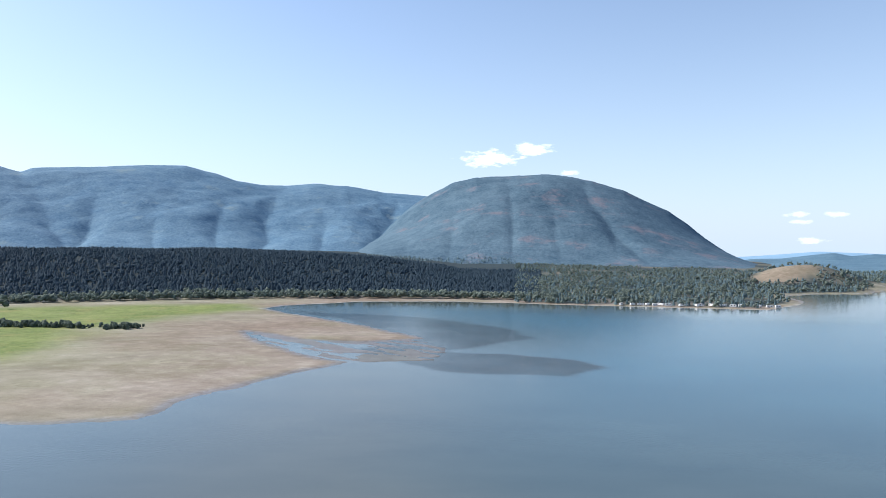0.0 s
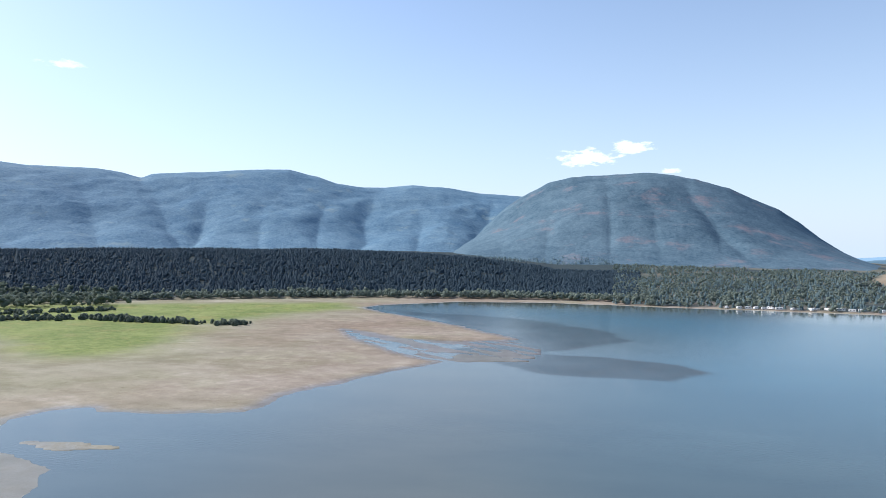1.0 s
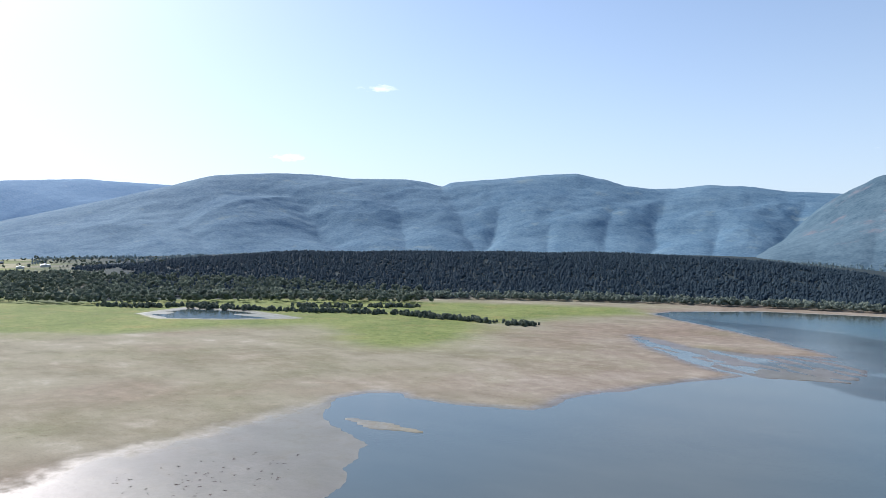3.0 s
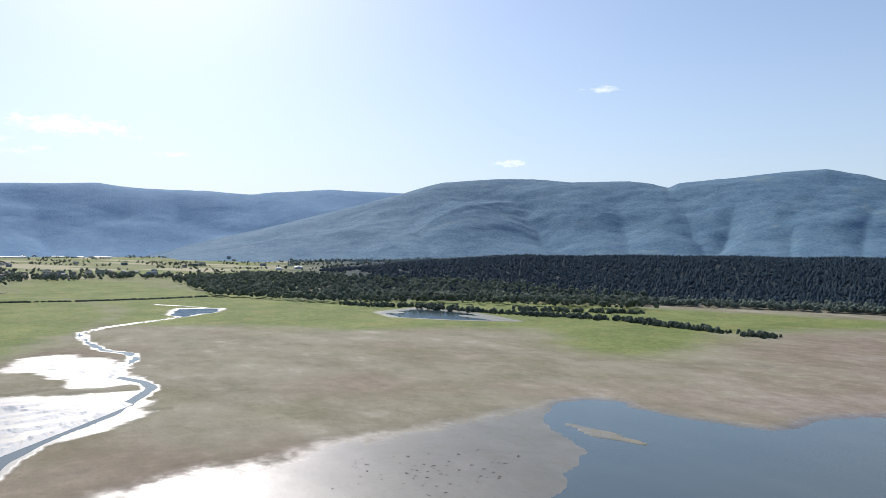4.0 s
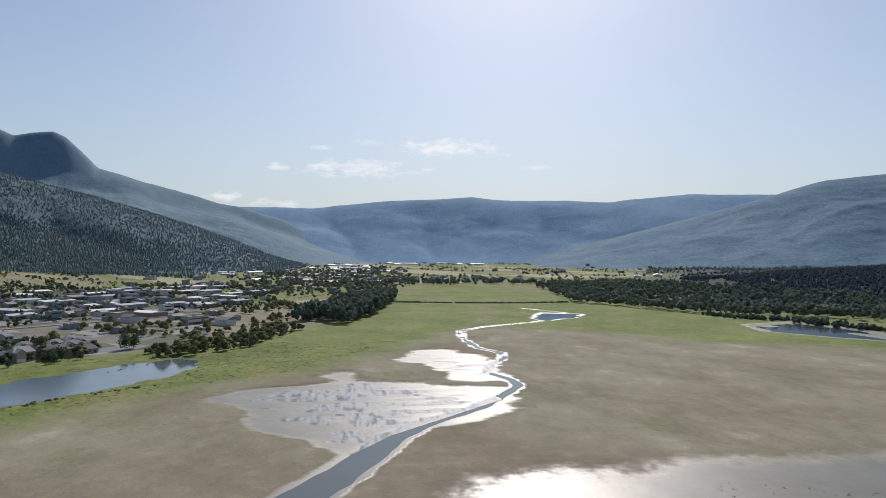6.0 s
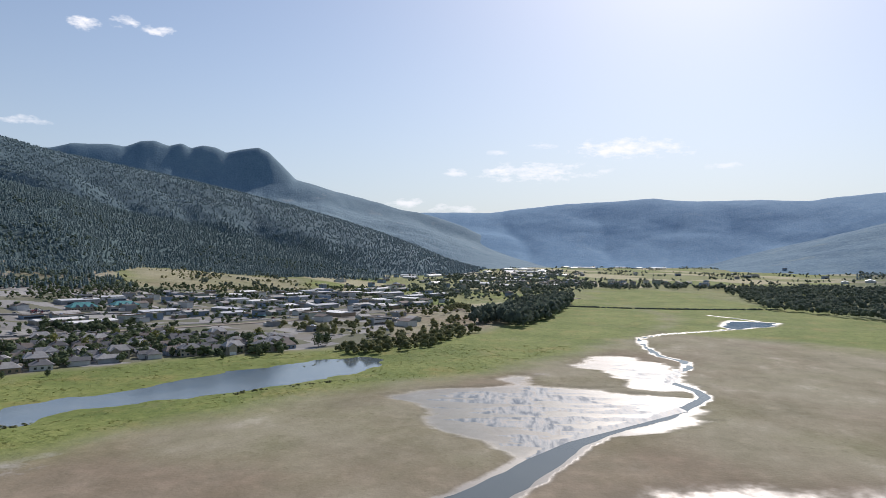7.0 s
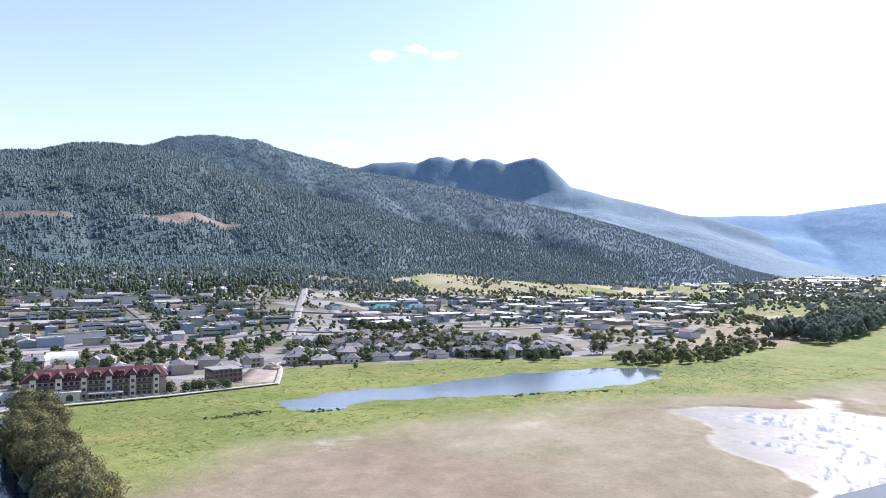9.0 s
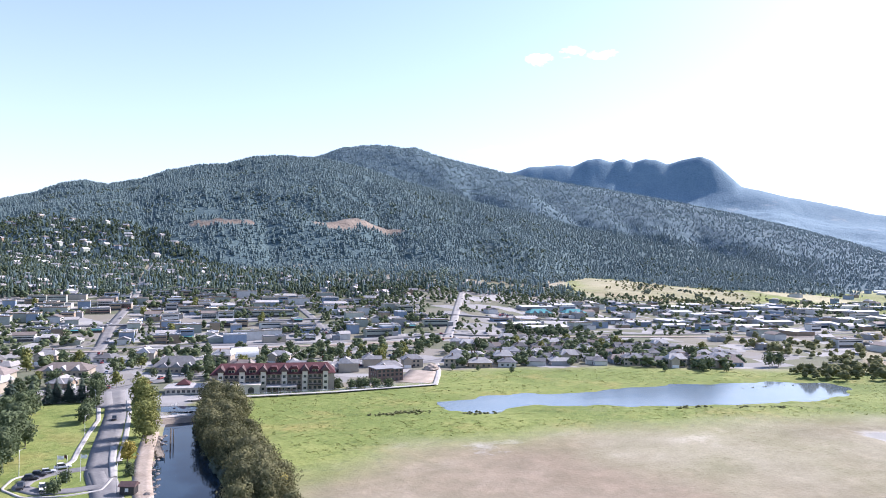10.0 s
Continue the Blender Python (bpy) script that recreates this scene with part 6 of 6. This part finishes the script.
for x, y, sc in ((-109, -207, 0.9), (-94, -216, 1.2), (-87, -208, 1.3), (-112, -213, 0.8), (-257, -262, 1.7), (-262, -258, 1.9), (-267, -254, 1.8), (-272, -250, 1.7), (-252, -268, 1.9), (-264, -263, 1.6)):
    put_tree(SHRUB, x, y, sc, "rounded dark green shrub", "shrubs")
for x, y in ((-224, -364), (-223, -381), (-232, -352), (-240, -346), (-205, -350), (-250, -340)):
    put_tree(random.choice(SPRUCES), x, y, random.uniform(0.7, 1.1), "dark spruce among the shore houses", "town trees")
count = 0
for zone, tries, chance in ((ZONE_SHORE, 17, 0.8), (ZONE_FRONT, 15, 0.75), (ZONE_CENTRE, 30, 0.45), ([(-300, -330), (-360, -295), (-400, -330), (-330, -400), (-270, -390)], 16, 0.8)):
    for x, y in lots(zone, 131, tries, tries, 5.0):
        if random.random() < chance and count < 300 and off_street(x, y, 2) and free_spot(x, y, 0.5 if zone is ZONE_SHORE else -1):
            put_tree(random.choice(TOWN_TREES), x, y, random.uniform(0.55, 1.15), "green street tree between town buildings", "town trees")
            count += 1
for x, y, sc in ((-344, -262, 0.5), (-351, -248, 0.45), (-360, -229, 0.45), (-442, -140, 0.7), (-496, -114, 1.2), (-502, -110, 1.1), (-438, -196, 0.7), (-451, -144, 0.7), (-455, -130, 0.6), (-430, -160, 0.5)):
    put_tree(random.choice(TOWN_TREES[:3]), x, y, sc, "dark bush at the edge of the marsh", "marsh edge bushes")

# tree cover of the wider town
x, y = in_outline(5600, ZONE_HILL)
keep = off_streets(x, y, 2) & (np.hypot(x, y) < 1750)
half = RNG.random(len(x)) > 0.45
plant("hillside_trees", "broadleaf garden trees between the hillside houses", LEAF_GREEN, FAR_TUFTS, x[keep & half], y[keep & half], 5, 10, 1.1)
plant("hillside_conifers", "conifers between the hillside houses", TOWN_PINE, CONIFERS, x[keep & ~half], y[keep & ~half], 8, 15, 1.2)
x, y = in_outline(5200, [(-160, -560), (-260, -900), (-560, -860), (-680, -700), (-900, -620), (-1250, -350), (-1330, -120), (-900, -10), (-600, -280), (-460, -400), (-300, -500)])
keep = off_streets(x, y, 1) & (fbm(x, y, 60, 2, 91) > -0.15) & ((edge_distance(x, y, ZONE_TRADE) < 0) | (RNG.random(len(x)) < 0.45))
plant("town_green", "garden and street trees through the wider town", LEAF_GREEN, FAR_TUFTS, x[keep], y[keep], 4, 9, 1.15)
x, y = in_outline(900, [(-960, -40), (-1300, -140), (-1900, -100), (-2300, 250), (-1500, 260), (-1050, 120)])
keep = fbm(x, y, 130, 3, 92) > -0.1
plant("edge_trees", "rows of trees between the last houses and the fields", LEAF_DARK, FAR_TUFTS, x[keep], y[keep], 6, 13, 1.25)

x, y = in_outline(230, [(-500, -110), (-560, -150), (-640, -200), (-760, -120), (-900, -20), (-860, 60), (-740, 40), (-640, -10), (-540, -45)])
keep = off_streets(x, y, 1) & (fbm(x, y, 50, 3, 96) > -0.1)
plant("waste_scrub", "scrub and young trees on waste ground by the marsh", LEAF_FAR, TUFTS, x[keep], y[keep], 3, 9, 1.25)
x, y = in_outline(340, ZONE_SHORE)
keep = off_streets(x, y, 1)
plant("garden_trees", "small dark garden trees between the shore houses", LEAF_GREEN, TUFTS, x[keep], y[keep], 4.5, 8, 1.3)
x, y = in_outline(330, [(-70, -350), (-100, -560), (-190, -545), (-290, -470), (-395, -405), (-480, -372), (-400, -330), (-350, -300), (-262, -300), (-215, -345)])
clear = np.array([free_spot(p, q, 0.0) for p, q in zip(x, y)])
keep = off_streets(x, y, 1.5) & clear
plant("front_trees", "rounded garden trees between the railway and the shore", LEAF_GREEN, TUFTS, x[keep], y[keep], 4, 8.5, 1.2)
x, y = in_outline(60, [(-560, -262), (-640, -330), (-600, -390), (-520, -340)])
plant("lot_trees", "trees round the car parks by the railway", LEAF_GREEN, TUFTS, x, y, 4, 9, 1.3)
# dyke with a dark hedge across the meadow
t_ = RNG.random(260)
x, y = np.interp(t_, [0, 0.33, 0.66, 1], [-939, -910, -902, -909]) + RNG.normal(size=260), np.interp(t_, [0, 0.33, 0.66, 1], [121, 205, 294, 385]) + RNG.normal(size=260)
plant("dyke_hedge", "low dark hedge along the meadow dyke", LEAF_DARK, BUSHES, x, y, 1.2, 2.4, 1.4, category="hedge")
# ---- marsh tussocks ----
TUSSOCK = [leafy_template(3, 5, 0.42, 500 + k, 1.0, 1.2, 0.0) for k in range(3)]
SEDGE = island_tint("marsh_sedge", (0.19, 0.225, 0.07), (0.34, 0.35, 0.13), 0.9, 0.5)
x, y = in_outline(15000, MARSH)
keep = (np.hypot(x, y) < 520) & (edge_distance(x, y, POND) < -1) & (fbm(x, y, 12, 3, 93) > -0.2) & (edge_distance(x, y, MARSH) > 6 * RNG.random(len(x)))
plant("marsh_sedge", "tussocks of green and yellow sedge in the marsh", SEDGE, TUSSOCK, x[keep], y[keep], 0.12, 0.32, 3.4, 0.06, "marsh grass")
for line, cnt in (([(-219, -209), (-232, -202), (-241, -197)], 70), ([(-325, -117), (-345, -95), (-362, -70)], 40), ([(-249, -181), (-262, -176)], 25), ([(-400, -110), (-440, -82)], 30)):
    p = np.array(line, float)
    f = RNG.random(cnt) * (len(p) - 1)
    k = np.minimum(f.astype(int), len(p) - 2)
    q = p[k] + (p[k + 1] - p[k]) * (f - k)[:, None] + RNG.normal(size=(cnt, 2)) * 2.0
    plant("reed_clump", "dark brown-green reed clump in the marsh", LEAF_FAR, BUSHES, q[:, 0], q[:, 1], 0.35, 0.9, 1.5, 0.1, "reeds")
# dark clods on the wet flat
x, y = in_outline(75, [(-182, 118), (-163, 100), (-140, 120), (-142, 160), (-160, 168), (-175, 140)])
plant("mud_clods", "small dark clods on the wet mud", BROWN_TILE, TUSSOCK, x, y, 0.08, 0.22, 3.0, 0.03, "clods")


# ---- park, drive and canal ----
ribbon("drive", "asphalt park drive", [(-176, -350), (-160, -318), (-147, -292), (-131, -264), (-117, -240), (-104, -216), (-97, -197), (-88, -176)], 8.5, ASPHALT, 0.12, "road", 2.0)
ribbon("drive_median", "pale paved median in the drive", [(-122, -243), (-113, -226), (-105, -209)], 2.2, CONCRETE, 0.3, "path", 2.0)
ribbon("bank_path", "bare dirt track along the canal bank", [(-141, -252), (-128, -232), (-114, -209), (-105, -192), (-97, -176)], 5.5, DIRT, 0.1, "path", 2.0)
ribbon("drive_path", "pale footpath beside the drive", [(-166, -318), (-151, -288), (-137, -263), (-124, -240), (-113, -222)], 2.0, CONCRETE, 0.16, "path", 2.0)
ribbon("lawn_path", "pale curb path along the lawn", [(-155, -324), (-138, -288), (-124, -267), (-111, -246), (-104, -234), (-96, -230), (-89, -226)], 1.8, CONCRETE, 0.18, "path", 2.0)
ribbon("parking_loop", "asphalt parking loop", [(-104, -218), (-99, -204), (-92, -206), (-85, -211), (-83, -220), (-87, -225), (-95, -227), (-104, -224)], 4.5, ASPHALT, 0.15, "road", 1.0)
ribbon("loop_curb", "pale concrete curb round the parking loop", [(-104, -208), (-97, -200), (-88, -203), (-80, -210), (-79, -222), (-85, -230), (-96, -231)], 0.7, CONCRETE, 0.3, "curb", 1.0)


def make_car(paint, seed):
    g = random.Random(seed)
    long, high = g.uniform(4.3, 4.9), g.choice((1.45, 1.7))
    car = new("car")
    bm = bmesh.new()
    h = high * 0.55
    prism(bm, [(-long / 2, 0.35), (long / 2, 0.35), (long / 2, h * 0.85), (long * 0.3, h), (-long * 0.48, h), (-long / 2, h * 0.9)], -0.9, 0.9)
    bmesh.ops.bevel(bm, geom=bm.edges[:], offset=0.08, segments=1, affect="EDGES")
    part("body", bm, paint, car)
    bm = bmesh.new()
    prism(bm, [(-long * 0.42, h), (long * 0.2, h), (long * 0.05, high), (-long * 0.34, high)], -0.78, 0.78)
    part("cabin", bm, GLASS, car, "dark glazed cabin")
    bm = bmesh.new()
    prism(bm, [(-long * 0.33, high), (long * 0.04, high), (long * 0.03, high + 0.06), (-long * 0.32, high + 0.06)], -0.74, 0.74)
    part("roof", bm, paint, car)
    wheel = bmesh.new()
    tube(wheel, 0, 0, -0.11, 0.11, 0.33, 0.33, 12)
    me = built(wheel, "wheel", DARK_METAL)
    disc = bmesh.new()
    tube(disc, 0, 0, -0.125, 0.125, 0.19, 0.19, 8)
    rim = built(disc, "rim", FLAT_ROOFS[3])
    for dx in (-long * 0.31, long * 0.31):
        for dy in (-0.82, 0.82):
            tyre = shared_part("wheel", me, car, pose(dx, dy, 0.33, 90, 0, 0))
            if seed < 602:
                shared_part("rim", rim, tyre, pose(0, 0, 0))
    return car


PAINTS = [mottled("car_" + k, tuple(0.9 * v for v in c), c, 2.0, 0.3, 0.4, 0.0, 0.0, 0.6) for k, c in (("white", (0.75, 0.75, 0.74)), ("silver", (0.42, 0.43, 0.45)), ("black", (0.03, 0.03, 0.035)), ("red", (0.35, 0.04, 0.035)), ("blue", (0.05, 0.09, 0.2)))]
CARS = [make_car(p, 600 + k) for k, p in enumerate(PAINTS)]
CAR_NAMES = ["white", "silver", "black", "red", "blue"]


def put_car(k, x, y, angle, where):
    return put_thing(CARS[k], x, y, angle, CAR_NAMES[k] + " car parked " + where, "car", "parked cars", 1.5, -0.17)


for k, x, y, a in ((2, -83, -219, 60), (2, -88, -225, 150), (0, -86.5, -213, 70), (1, -94, -228, 160), (2, -91, -227, 150), (0, -99, -229.5, 160), (2, -142, -283, 60)):
    put_car(k, x, y, a, "beside the park loop")
random.seed(21)
cars = 0
for line, width in STREET_LINES[:8]:
    p = np.array(line, float)
    for i in range(len(p) - 1):
        d = p[i + 1] - p[i]
        size = np.hypot(*d)
        ang = math.degrees(math.atan2(d[1], d[0]))
        for q in np.arange(6, size, 15):
            if random.random() < 0.35 and cars < 80:
                side = random.choice((-1, 1)) * (width / 2 - 1.4)
                c = p[i] + d * q / size + np.array([-d[1], d[0]]) / size * side
                if 250 < np.hypot(*c) < 900:
                    put_car(random.choice((0, 0, 1, 1, 2, 3, 4)), c[0], c[1], ang, "along a town street")
                    cars += 1
for x0, y0, a in ((-330, -365, 131), (-355, -345, 131), (-420, -470, 148), (-650, -430, 140), (-760, -330, 140), (-860, -250, 140)):
    for i in range(3):
        for j in range(7):
            if random.random() < 0.75:
                c, s_ = math.cos(radians(a)), math.sin(radians(a))
                put_car(random.choice((0, 0, 1, 1, 2, 3, 4)), x0 + 2.9 * j * c - 9 * i * s_, y0 + 2.9 * j * s_ + 9 * i * c, a + 90, "in a town car park")


def make_kiosk():
    kiosk = new("kiosk")
    bm = bmesh.new()
    box(bm, -2, -1.5, -0.3, 2, 1.5, 2.5)
    part("wall", bm, DARK_METAL, kiosk)
    bm = bmesh.new()
    hip_roof(bm, -2, -1.5, 2, 1.5, 2.5, 1.0, 0.4, 0.0, 0.15)
    part("roof", bm, BROWN_TILE, kiosk)
    bm = bmesh.new()
    box(bm, -0.5, -1.58, 0.9, 0.5, -1.45, 1.9)
    part("hatch", bm, PAINT_WHITE, kiosk, "white sign panel")
    return tagged(kiosk, "small dark wooden kiosk at the canal bank", "kiosk")


place(make_kiosk(), -101, -192, 128, 0.0)


def make_pole(high, arm, label, flag=None):
    pole = new("lamp_post" if arm else "flagpole")
    bm = bmesh.new()
    tube(bm, 0, 0, -0.3, high, 0.1, 0.06, 8)
    part("pole", bm, PAINT_WHITE, pole)
    if arm:
        bm = bmesh.new()
        limb(bm, (0, 0, high - 0.1), (1.3, 0, high + 0.25), 0.05, 0.04)
        arm_part = part("arm", bm, PAINT_WHITE, pole)
        bm = bmesh.new()
        box(bm, 1.0, -0.16, high + 0.17, 1.8, 0.16, high + 0.33)
        part("lamp_head", bm, DARK_METAL, arm_part)
    if flag:
        bm = bmesh.new()
        rows = [[bm.verts.new((0.1 + 0.22 * i, 0.12 * math.sin(i * 0.9), high - 0.1 - 1.1 * j)) for i in range(9)] for j in range(2)]
        for i in range(8):
            bm.faces.new((rows[0][i], rows[0][i + 1], rows[1][i + 1], rows[1][i]))
        part("flag", bm, flag, pole)
    return tagged(pole, label, "lamp post" if arm else "flagpole")


for x, y, arm, flag, label in ((-99, -195, 1, None, "white street lamp beside the kiosk"), (-121, -263, 1, None, "white street lamp beside the drive"), (-148, -312, 1, None, "white street lamp at the lawn edge"),
                               (-92, -217, 0, PAINT_WHITE, "white flagpole in the parking loop"), (-94, -215, 0, RED_TILE, "white flagpole with a red flag"), (-97, -213, 0, PAINT_WHITE, "white flagpole on the loop lawn"),
                               (-87, -231, 1, None, "white street lamp behind the parking loop")):
    place(make_pole(8.0, arm, label, flag), x, y, random.uniform(0, 360), 0.0)


def make_dam():
    dam = new("dam")
    bm = bmesh.new()
    prism(bm, [(-8.5, -1.5), (8.5, -1.5), (3.5, 1.7), (-3.5, 1.7)], -11, 11)
    part("embankment", bm, GRAVEL, dam, "dark earth embankment")
    bm = bmesh.new()
    box(bm, -2, -11.5, 1.7, 2, 11.5, 1.95)
    part("deck", bm, CONCRETE, dam, "pale walkway deck")
    for sx in (-1.9, 1.85):
        for q in np.arange(-11, 11.1, 2.2):
            bm = bmesh.new()
            box(bm, sx, q - 0.04, 1.95, sx + 0.06, q + 0.04, 2.95)
            part("rail_post", bm, PAINT_WHITE, dam)
        bm = bmesh.new()
        box(bm, sx, -11.2, 2.9, sx + 0.06, 11.2, 3.0)
        part("handrail", bm, PAINT_WHITE, dam)
    return tagged(dam, "earth dam with a pale walkway across the canal", "dam")


place(make_dam(), -161, -267, math.degrees(math.atan2(-24, -10)), 0, z=0.0)


def make_fountain():
    f = new("fountain")
    bm = bmesh.new()
    tube(bm, 0, 0, -0.2, 0.25, 0.8, 0.7, 12)
    part("float_ring", bm, DARK_METAL, f)
    verts, faces = [], []
    g = np.random.default_rng(3)
    for k in range(420):
        a, u = 2 * math.pi * g.random(), g.random()
        x_, z_ = 2.2 * u, 0.3 + 6.0 * u * (1 - u) * (0.8 + 0.2 * g.random()) + 0.6 * (1 - u)
        p = np.array([x_ * math.cos(a), x_ * math.sin(a), z_])
        base = len(verts)
        verts += [p + 0.09 * g.normal(size=3) for _ in range(3)]
        faces.append((base, base + 1, base + 2))
    me = raw_mesh("spray", np.array(verts), np.array(faces))
    me.materials.append(PAINT_WHITE)
    spray = new("spray", me)
    spray.parent = f
    return tagged(f, "small white fountain spraying in the basin", "fountain")


place(make_fountain(), -173, -290, 0, 0, z=0.0)


def make_dock():
    dock = new("dock")
    plank = solid(lambda bm: box(bm, -1.1, -0.14, 0.75, 1.1, 0.14, 0.83), "plank", TIMBER)
    for k in range(60):
        shared_part("plank", plank, dock, pose(0, k * 0.31, 0))
    post = solid(lambda bm: tube(bm, 0, 0, -1.2, 1.6, 0.14, 0.13, 8), "post", TIMBER)
    for k in range(5):
        for sx in (-1.15, 1.15):
            shared_part("post", post, dock, pose(sx, k * 4.5 + 0.2, 0))
    for sx in (-0.9, 0.9):
        bm = bmesh.new()
        box(bm, sx - 0.08, -0.1, 0.5, sx + 0.08, 18.5, 0.745)
        part("beam", bm, TIMBER, dock)
    return tagged(dock, "narrow weathered timber dock along the canal", "dock")


place(make_dock(), -126, -219, math.degrees(math.atan2(-28, -13)) - 90, 0, z=0.0)
for x, y, h in ((-139, -235, 5.5), (-138.4, -234.4, 5.0), (-139.5, -234.2, 5.2)):
    pile = new("mooring_pile", solid(lambda bm: tube(bm, 0, 0, -1.5, h, 0.2, 0.17, 10), "mooring_pile", TIMBER))
    tagged(place(pile, x, y, 0, 0, z=0.0), "dark timber mooring pile standing in the canal", "pile", "mooring piles")

# rocks along the canal bank
STONES = []
for k in range(4):
    bm = bmesh.new()
    bmesh.ops.create_icosphere(bm, subdivisions=2, radius=1.0)
    for v in bm.verts:
        v.co *= 0.8 + 0.35 * noise.noise(v.co * 1.4 + Vector((k * 5, 0, 0)))
        v.co.z *= 0.6
    STONES.append(built(bm, "rock", ROCK))
random.seed(31)
for k in range(64):
    f = random.random()
    x, y = -143 + 44 * f + random.uniform(-1.6, 2.6), -247 + 70 * f + random.uniform(-1.2, 1.2)
    rock = new("rock", STONES[k % 4])
    sc = random.uniform(0.5, 1.5)
    rock.matrix_basis = pose(x, y, float(full_height(x, y)[0]) + 0.1 * sc, random.uniform(-20, 20), 0, random.uniform(0, 360)) @ Matrix.Diagonal((sc, sc * random.uniform(0.7, 1.2), sc, 1))
    tagged(rock, "pale brown boulder on the canal bank", "rock", "bank boulders")


# ---- boardwalk in front of the hotel ----
def make_boardwalk(line):
    walk_way = new("boardwalk")
    for i in range(len(line) - 1):
        (ax, ay), (bx, by) = line[i], line[i + 1]
        size, ang = math.hypot(bx - ax, by - ay), math.degrees(math.atan2(by - ay, bx - ax))
        bm = bmesh.new()
        box(bm, 0, -1.6, 1.5, size, 1.6, 1.75)
        deck = part("deck", bm, CONCRETE, walk_way)
        deck.matrix_basis = pose(ax, ay, 0, 0, 0, ang)
        for side in (-1.5, 1.45):
            bm = bmesh.new()
            box(bm, 0, side, 2.65, size, side + 0.06, 2.75)
            rail = part("handrail", bm, PAINT_WHITE, walk_way)
            rail.matrix_basis = pose(ax, ay, 0, 0, 0, ang)
        leg = solid(lambda bm: box(bm, -0.2, -1.5, -0.8, 0.2, 1.5, 1.5), "trestle", DARK_METAL)
        for q in np.arange(2, size, 6.5):
            ob = shared_part("trestle", leg, walk_way, pose(ax, ay, 0, 0, 0, ang) @ pose(q, 0, 0))
    return tagged(walk_way, "raised pale boardwalk on dark trestles along the marsh", "boardwalk")


make_boardwalk([(-183, -296), (-206, -283), (-243, -260), (-294, -236)])
ribbon("boardwalk_path", "pale gravel shore path", [(-294, -236), (-330, -262), (-358, -286)], 3.0, CONCRETE, 0.4, "path", 3.0)
ribbon("site_pad", "bare construction ground beside the brick block", [(-292, -250), (-312, -262), (-335, -276)], 20, DIRT, 0.15, "ground", 4.0)
bm = bmesh.new()
bmesh.ops.create_icosphere(bm, subdivisions=3, radius=1.0)
for v in bm.verts:
    v.co = Vector((v.co.x * 8, v.co.y * 5.5, max(v.co.z, -0.1) * 3.6)) * (0.9 + 0.25 * noise.noise(v.co * 2.2))
mound = new("dirt_pile", built(bm, "dirt_pile", DIRT))
tagged(place(mound, -338, -274, 40, 0.0), "large brown pile of excavated earth", "dirt pile")


# ---- long pale sheds out on the valley floor ----
def make_greenhouse(k):
    g = random.Random(700 + k)
    length, depth = g.uniform(40, 75), g.uniform(14, 22)
    shed = new("farm_shed")
    bm = bmesh.new()
    box(bm, 0, 0, -3, length, depth, 4)
    part("wall", bm, SIDINGS[0], shed)
    bm = bmesh.new()
    hip_roof(bm, 0, 0, length, depth, 4, 2.6, 0.4, 0.0)
    part("roof", bm, PAINT_WHITE, shed, "white metal roof")
    return shed


SHEDS = [make_greenhouse(k) for k in range(4)]
random.seed(41)
for x, y, n in ((-2330, 150, 4), (-2600, 121, 4), (-2900, 477, 5), (-2850, 659, 4), (-1607, 790, 2), (-2224, 58, 4), (-2003, 184, 3), (-1700, 20, 4), (-1500, -60, 4), (-1850, -150, 3)):
    for k in range(n):
        put_thing(SHEDS[(n + k) % 4], x + random.uniform(-90, 90), y + random.uniform(-110, 110), 60 + random.choice((0, 90)) + random.uniform(-8, 8),
                  "long white-roofed farm shed on the valley floor", "farm building", "valley sheds", 25)


# ---- campers on the far beach ----
def make_camper(k):
    g = random.Random(800 + k)
    long = g.uniform(5.5, 8.0)
    camper = new("camper_trailer")
    bm = bmesh.new()
    prism(bm, [(-long / 2, 0.6), (long / 2, 0.6), (long / 2 + 0.3, 1.6), (long / 2 - 0.3, 3.0), (-long / 2, 3.0)], -1.15, 1.15)
    bmesh.ops.bevel(bm, geom=bm.edges[:], offset=0.12, segments=2, affect="EDGES")
    part("body", bm, PAINT_WHITE, camper)
    for q in (-long * 0.25, long * 0.2):
        for side in (-1.15, 1.15):
            shared_part("window", WINDOW, camper, pose(q, side, 2.0) @ Matrix.Diagonal((0.8, 1, 0.6, 1)))
    bm = bmesh.new()
    limb(bm, (long / 2, 0, 0.6), (long / 2 + 1.2, 0, 0.5), 0.06, 0.06)
    part("tow_bar", bm, DARK_METAL, camper)
    wheel = bmesh.new()
    tube(wheel, 0, 0, -0.12, 0.12, 0.36, 0.36, 12)
    me = built(wheel, "wheel", DARK_METAL)
    for side in (-1.05, 1.05):
        shared_part("wheel", me, camper, pose(-0.3, side, 0.36, 90, 0, 0))
    return camper


CAMPERS = [make_camper(k) for k in range(3)]
random.seed(51)
for k in range(20):
    f = k / 19
    x, y = 205 + 165 * f + random.uniform(-3, 3), 786 - 24 * f + random.uniform(0, 8)
    put_thing(CAMPERS[k % 3], x, y, random.uniform(0, 360), "white camper trailer parked on the far beach", "camper", "beach campers", 3, -0.02)
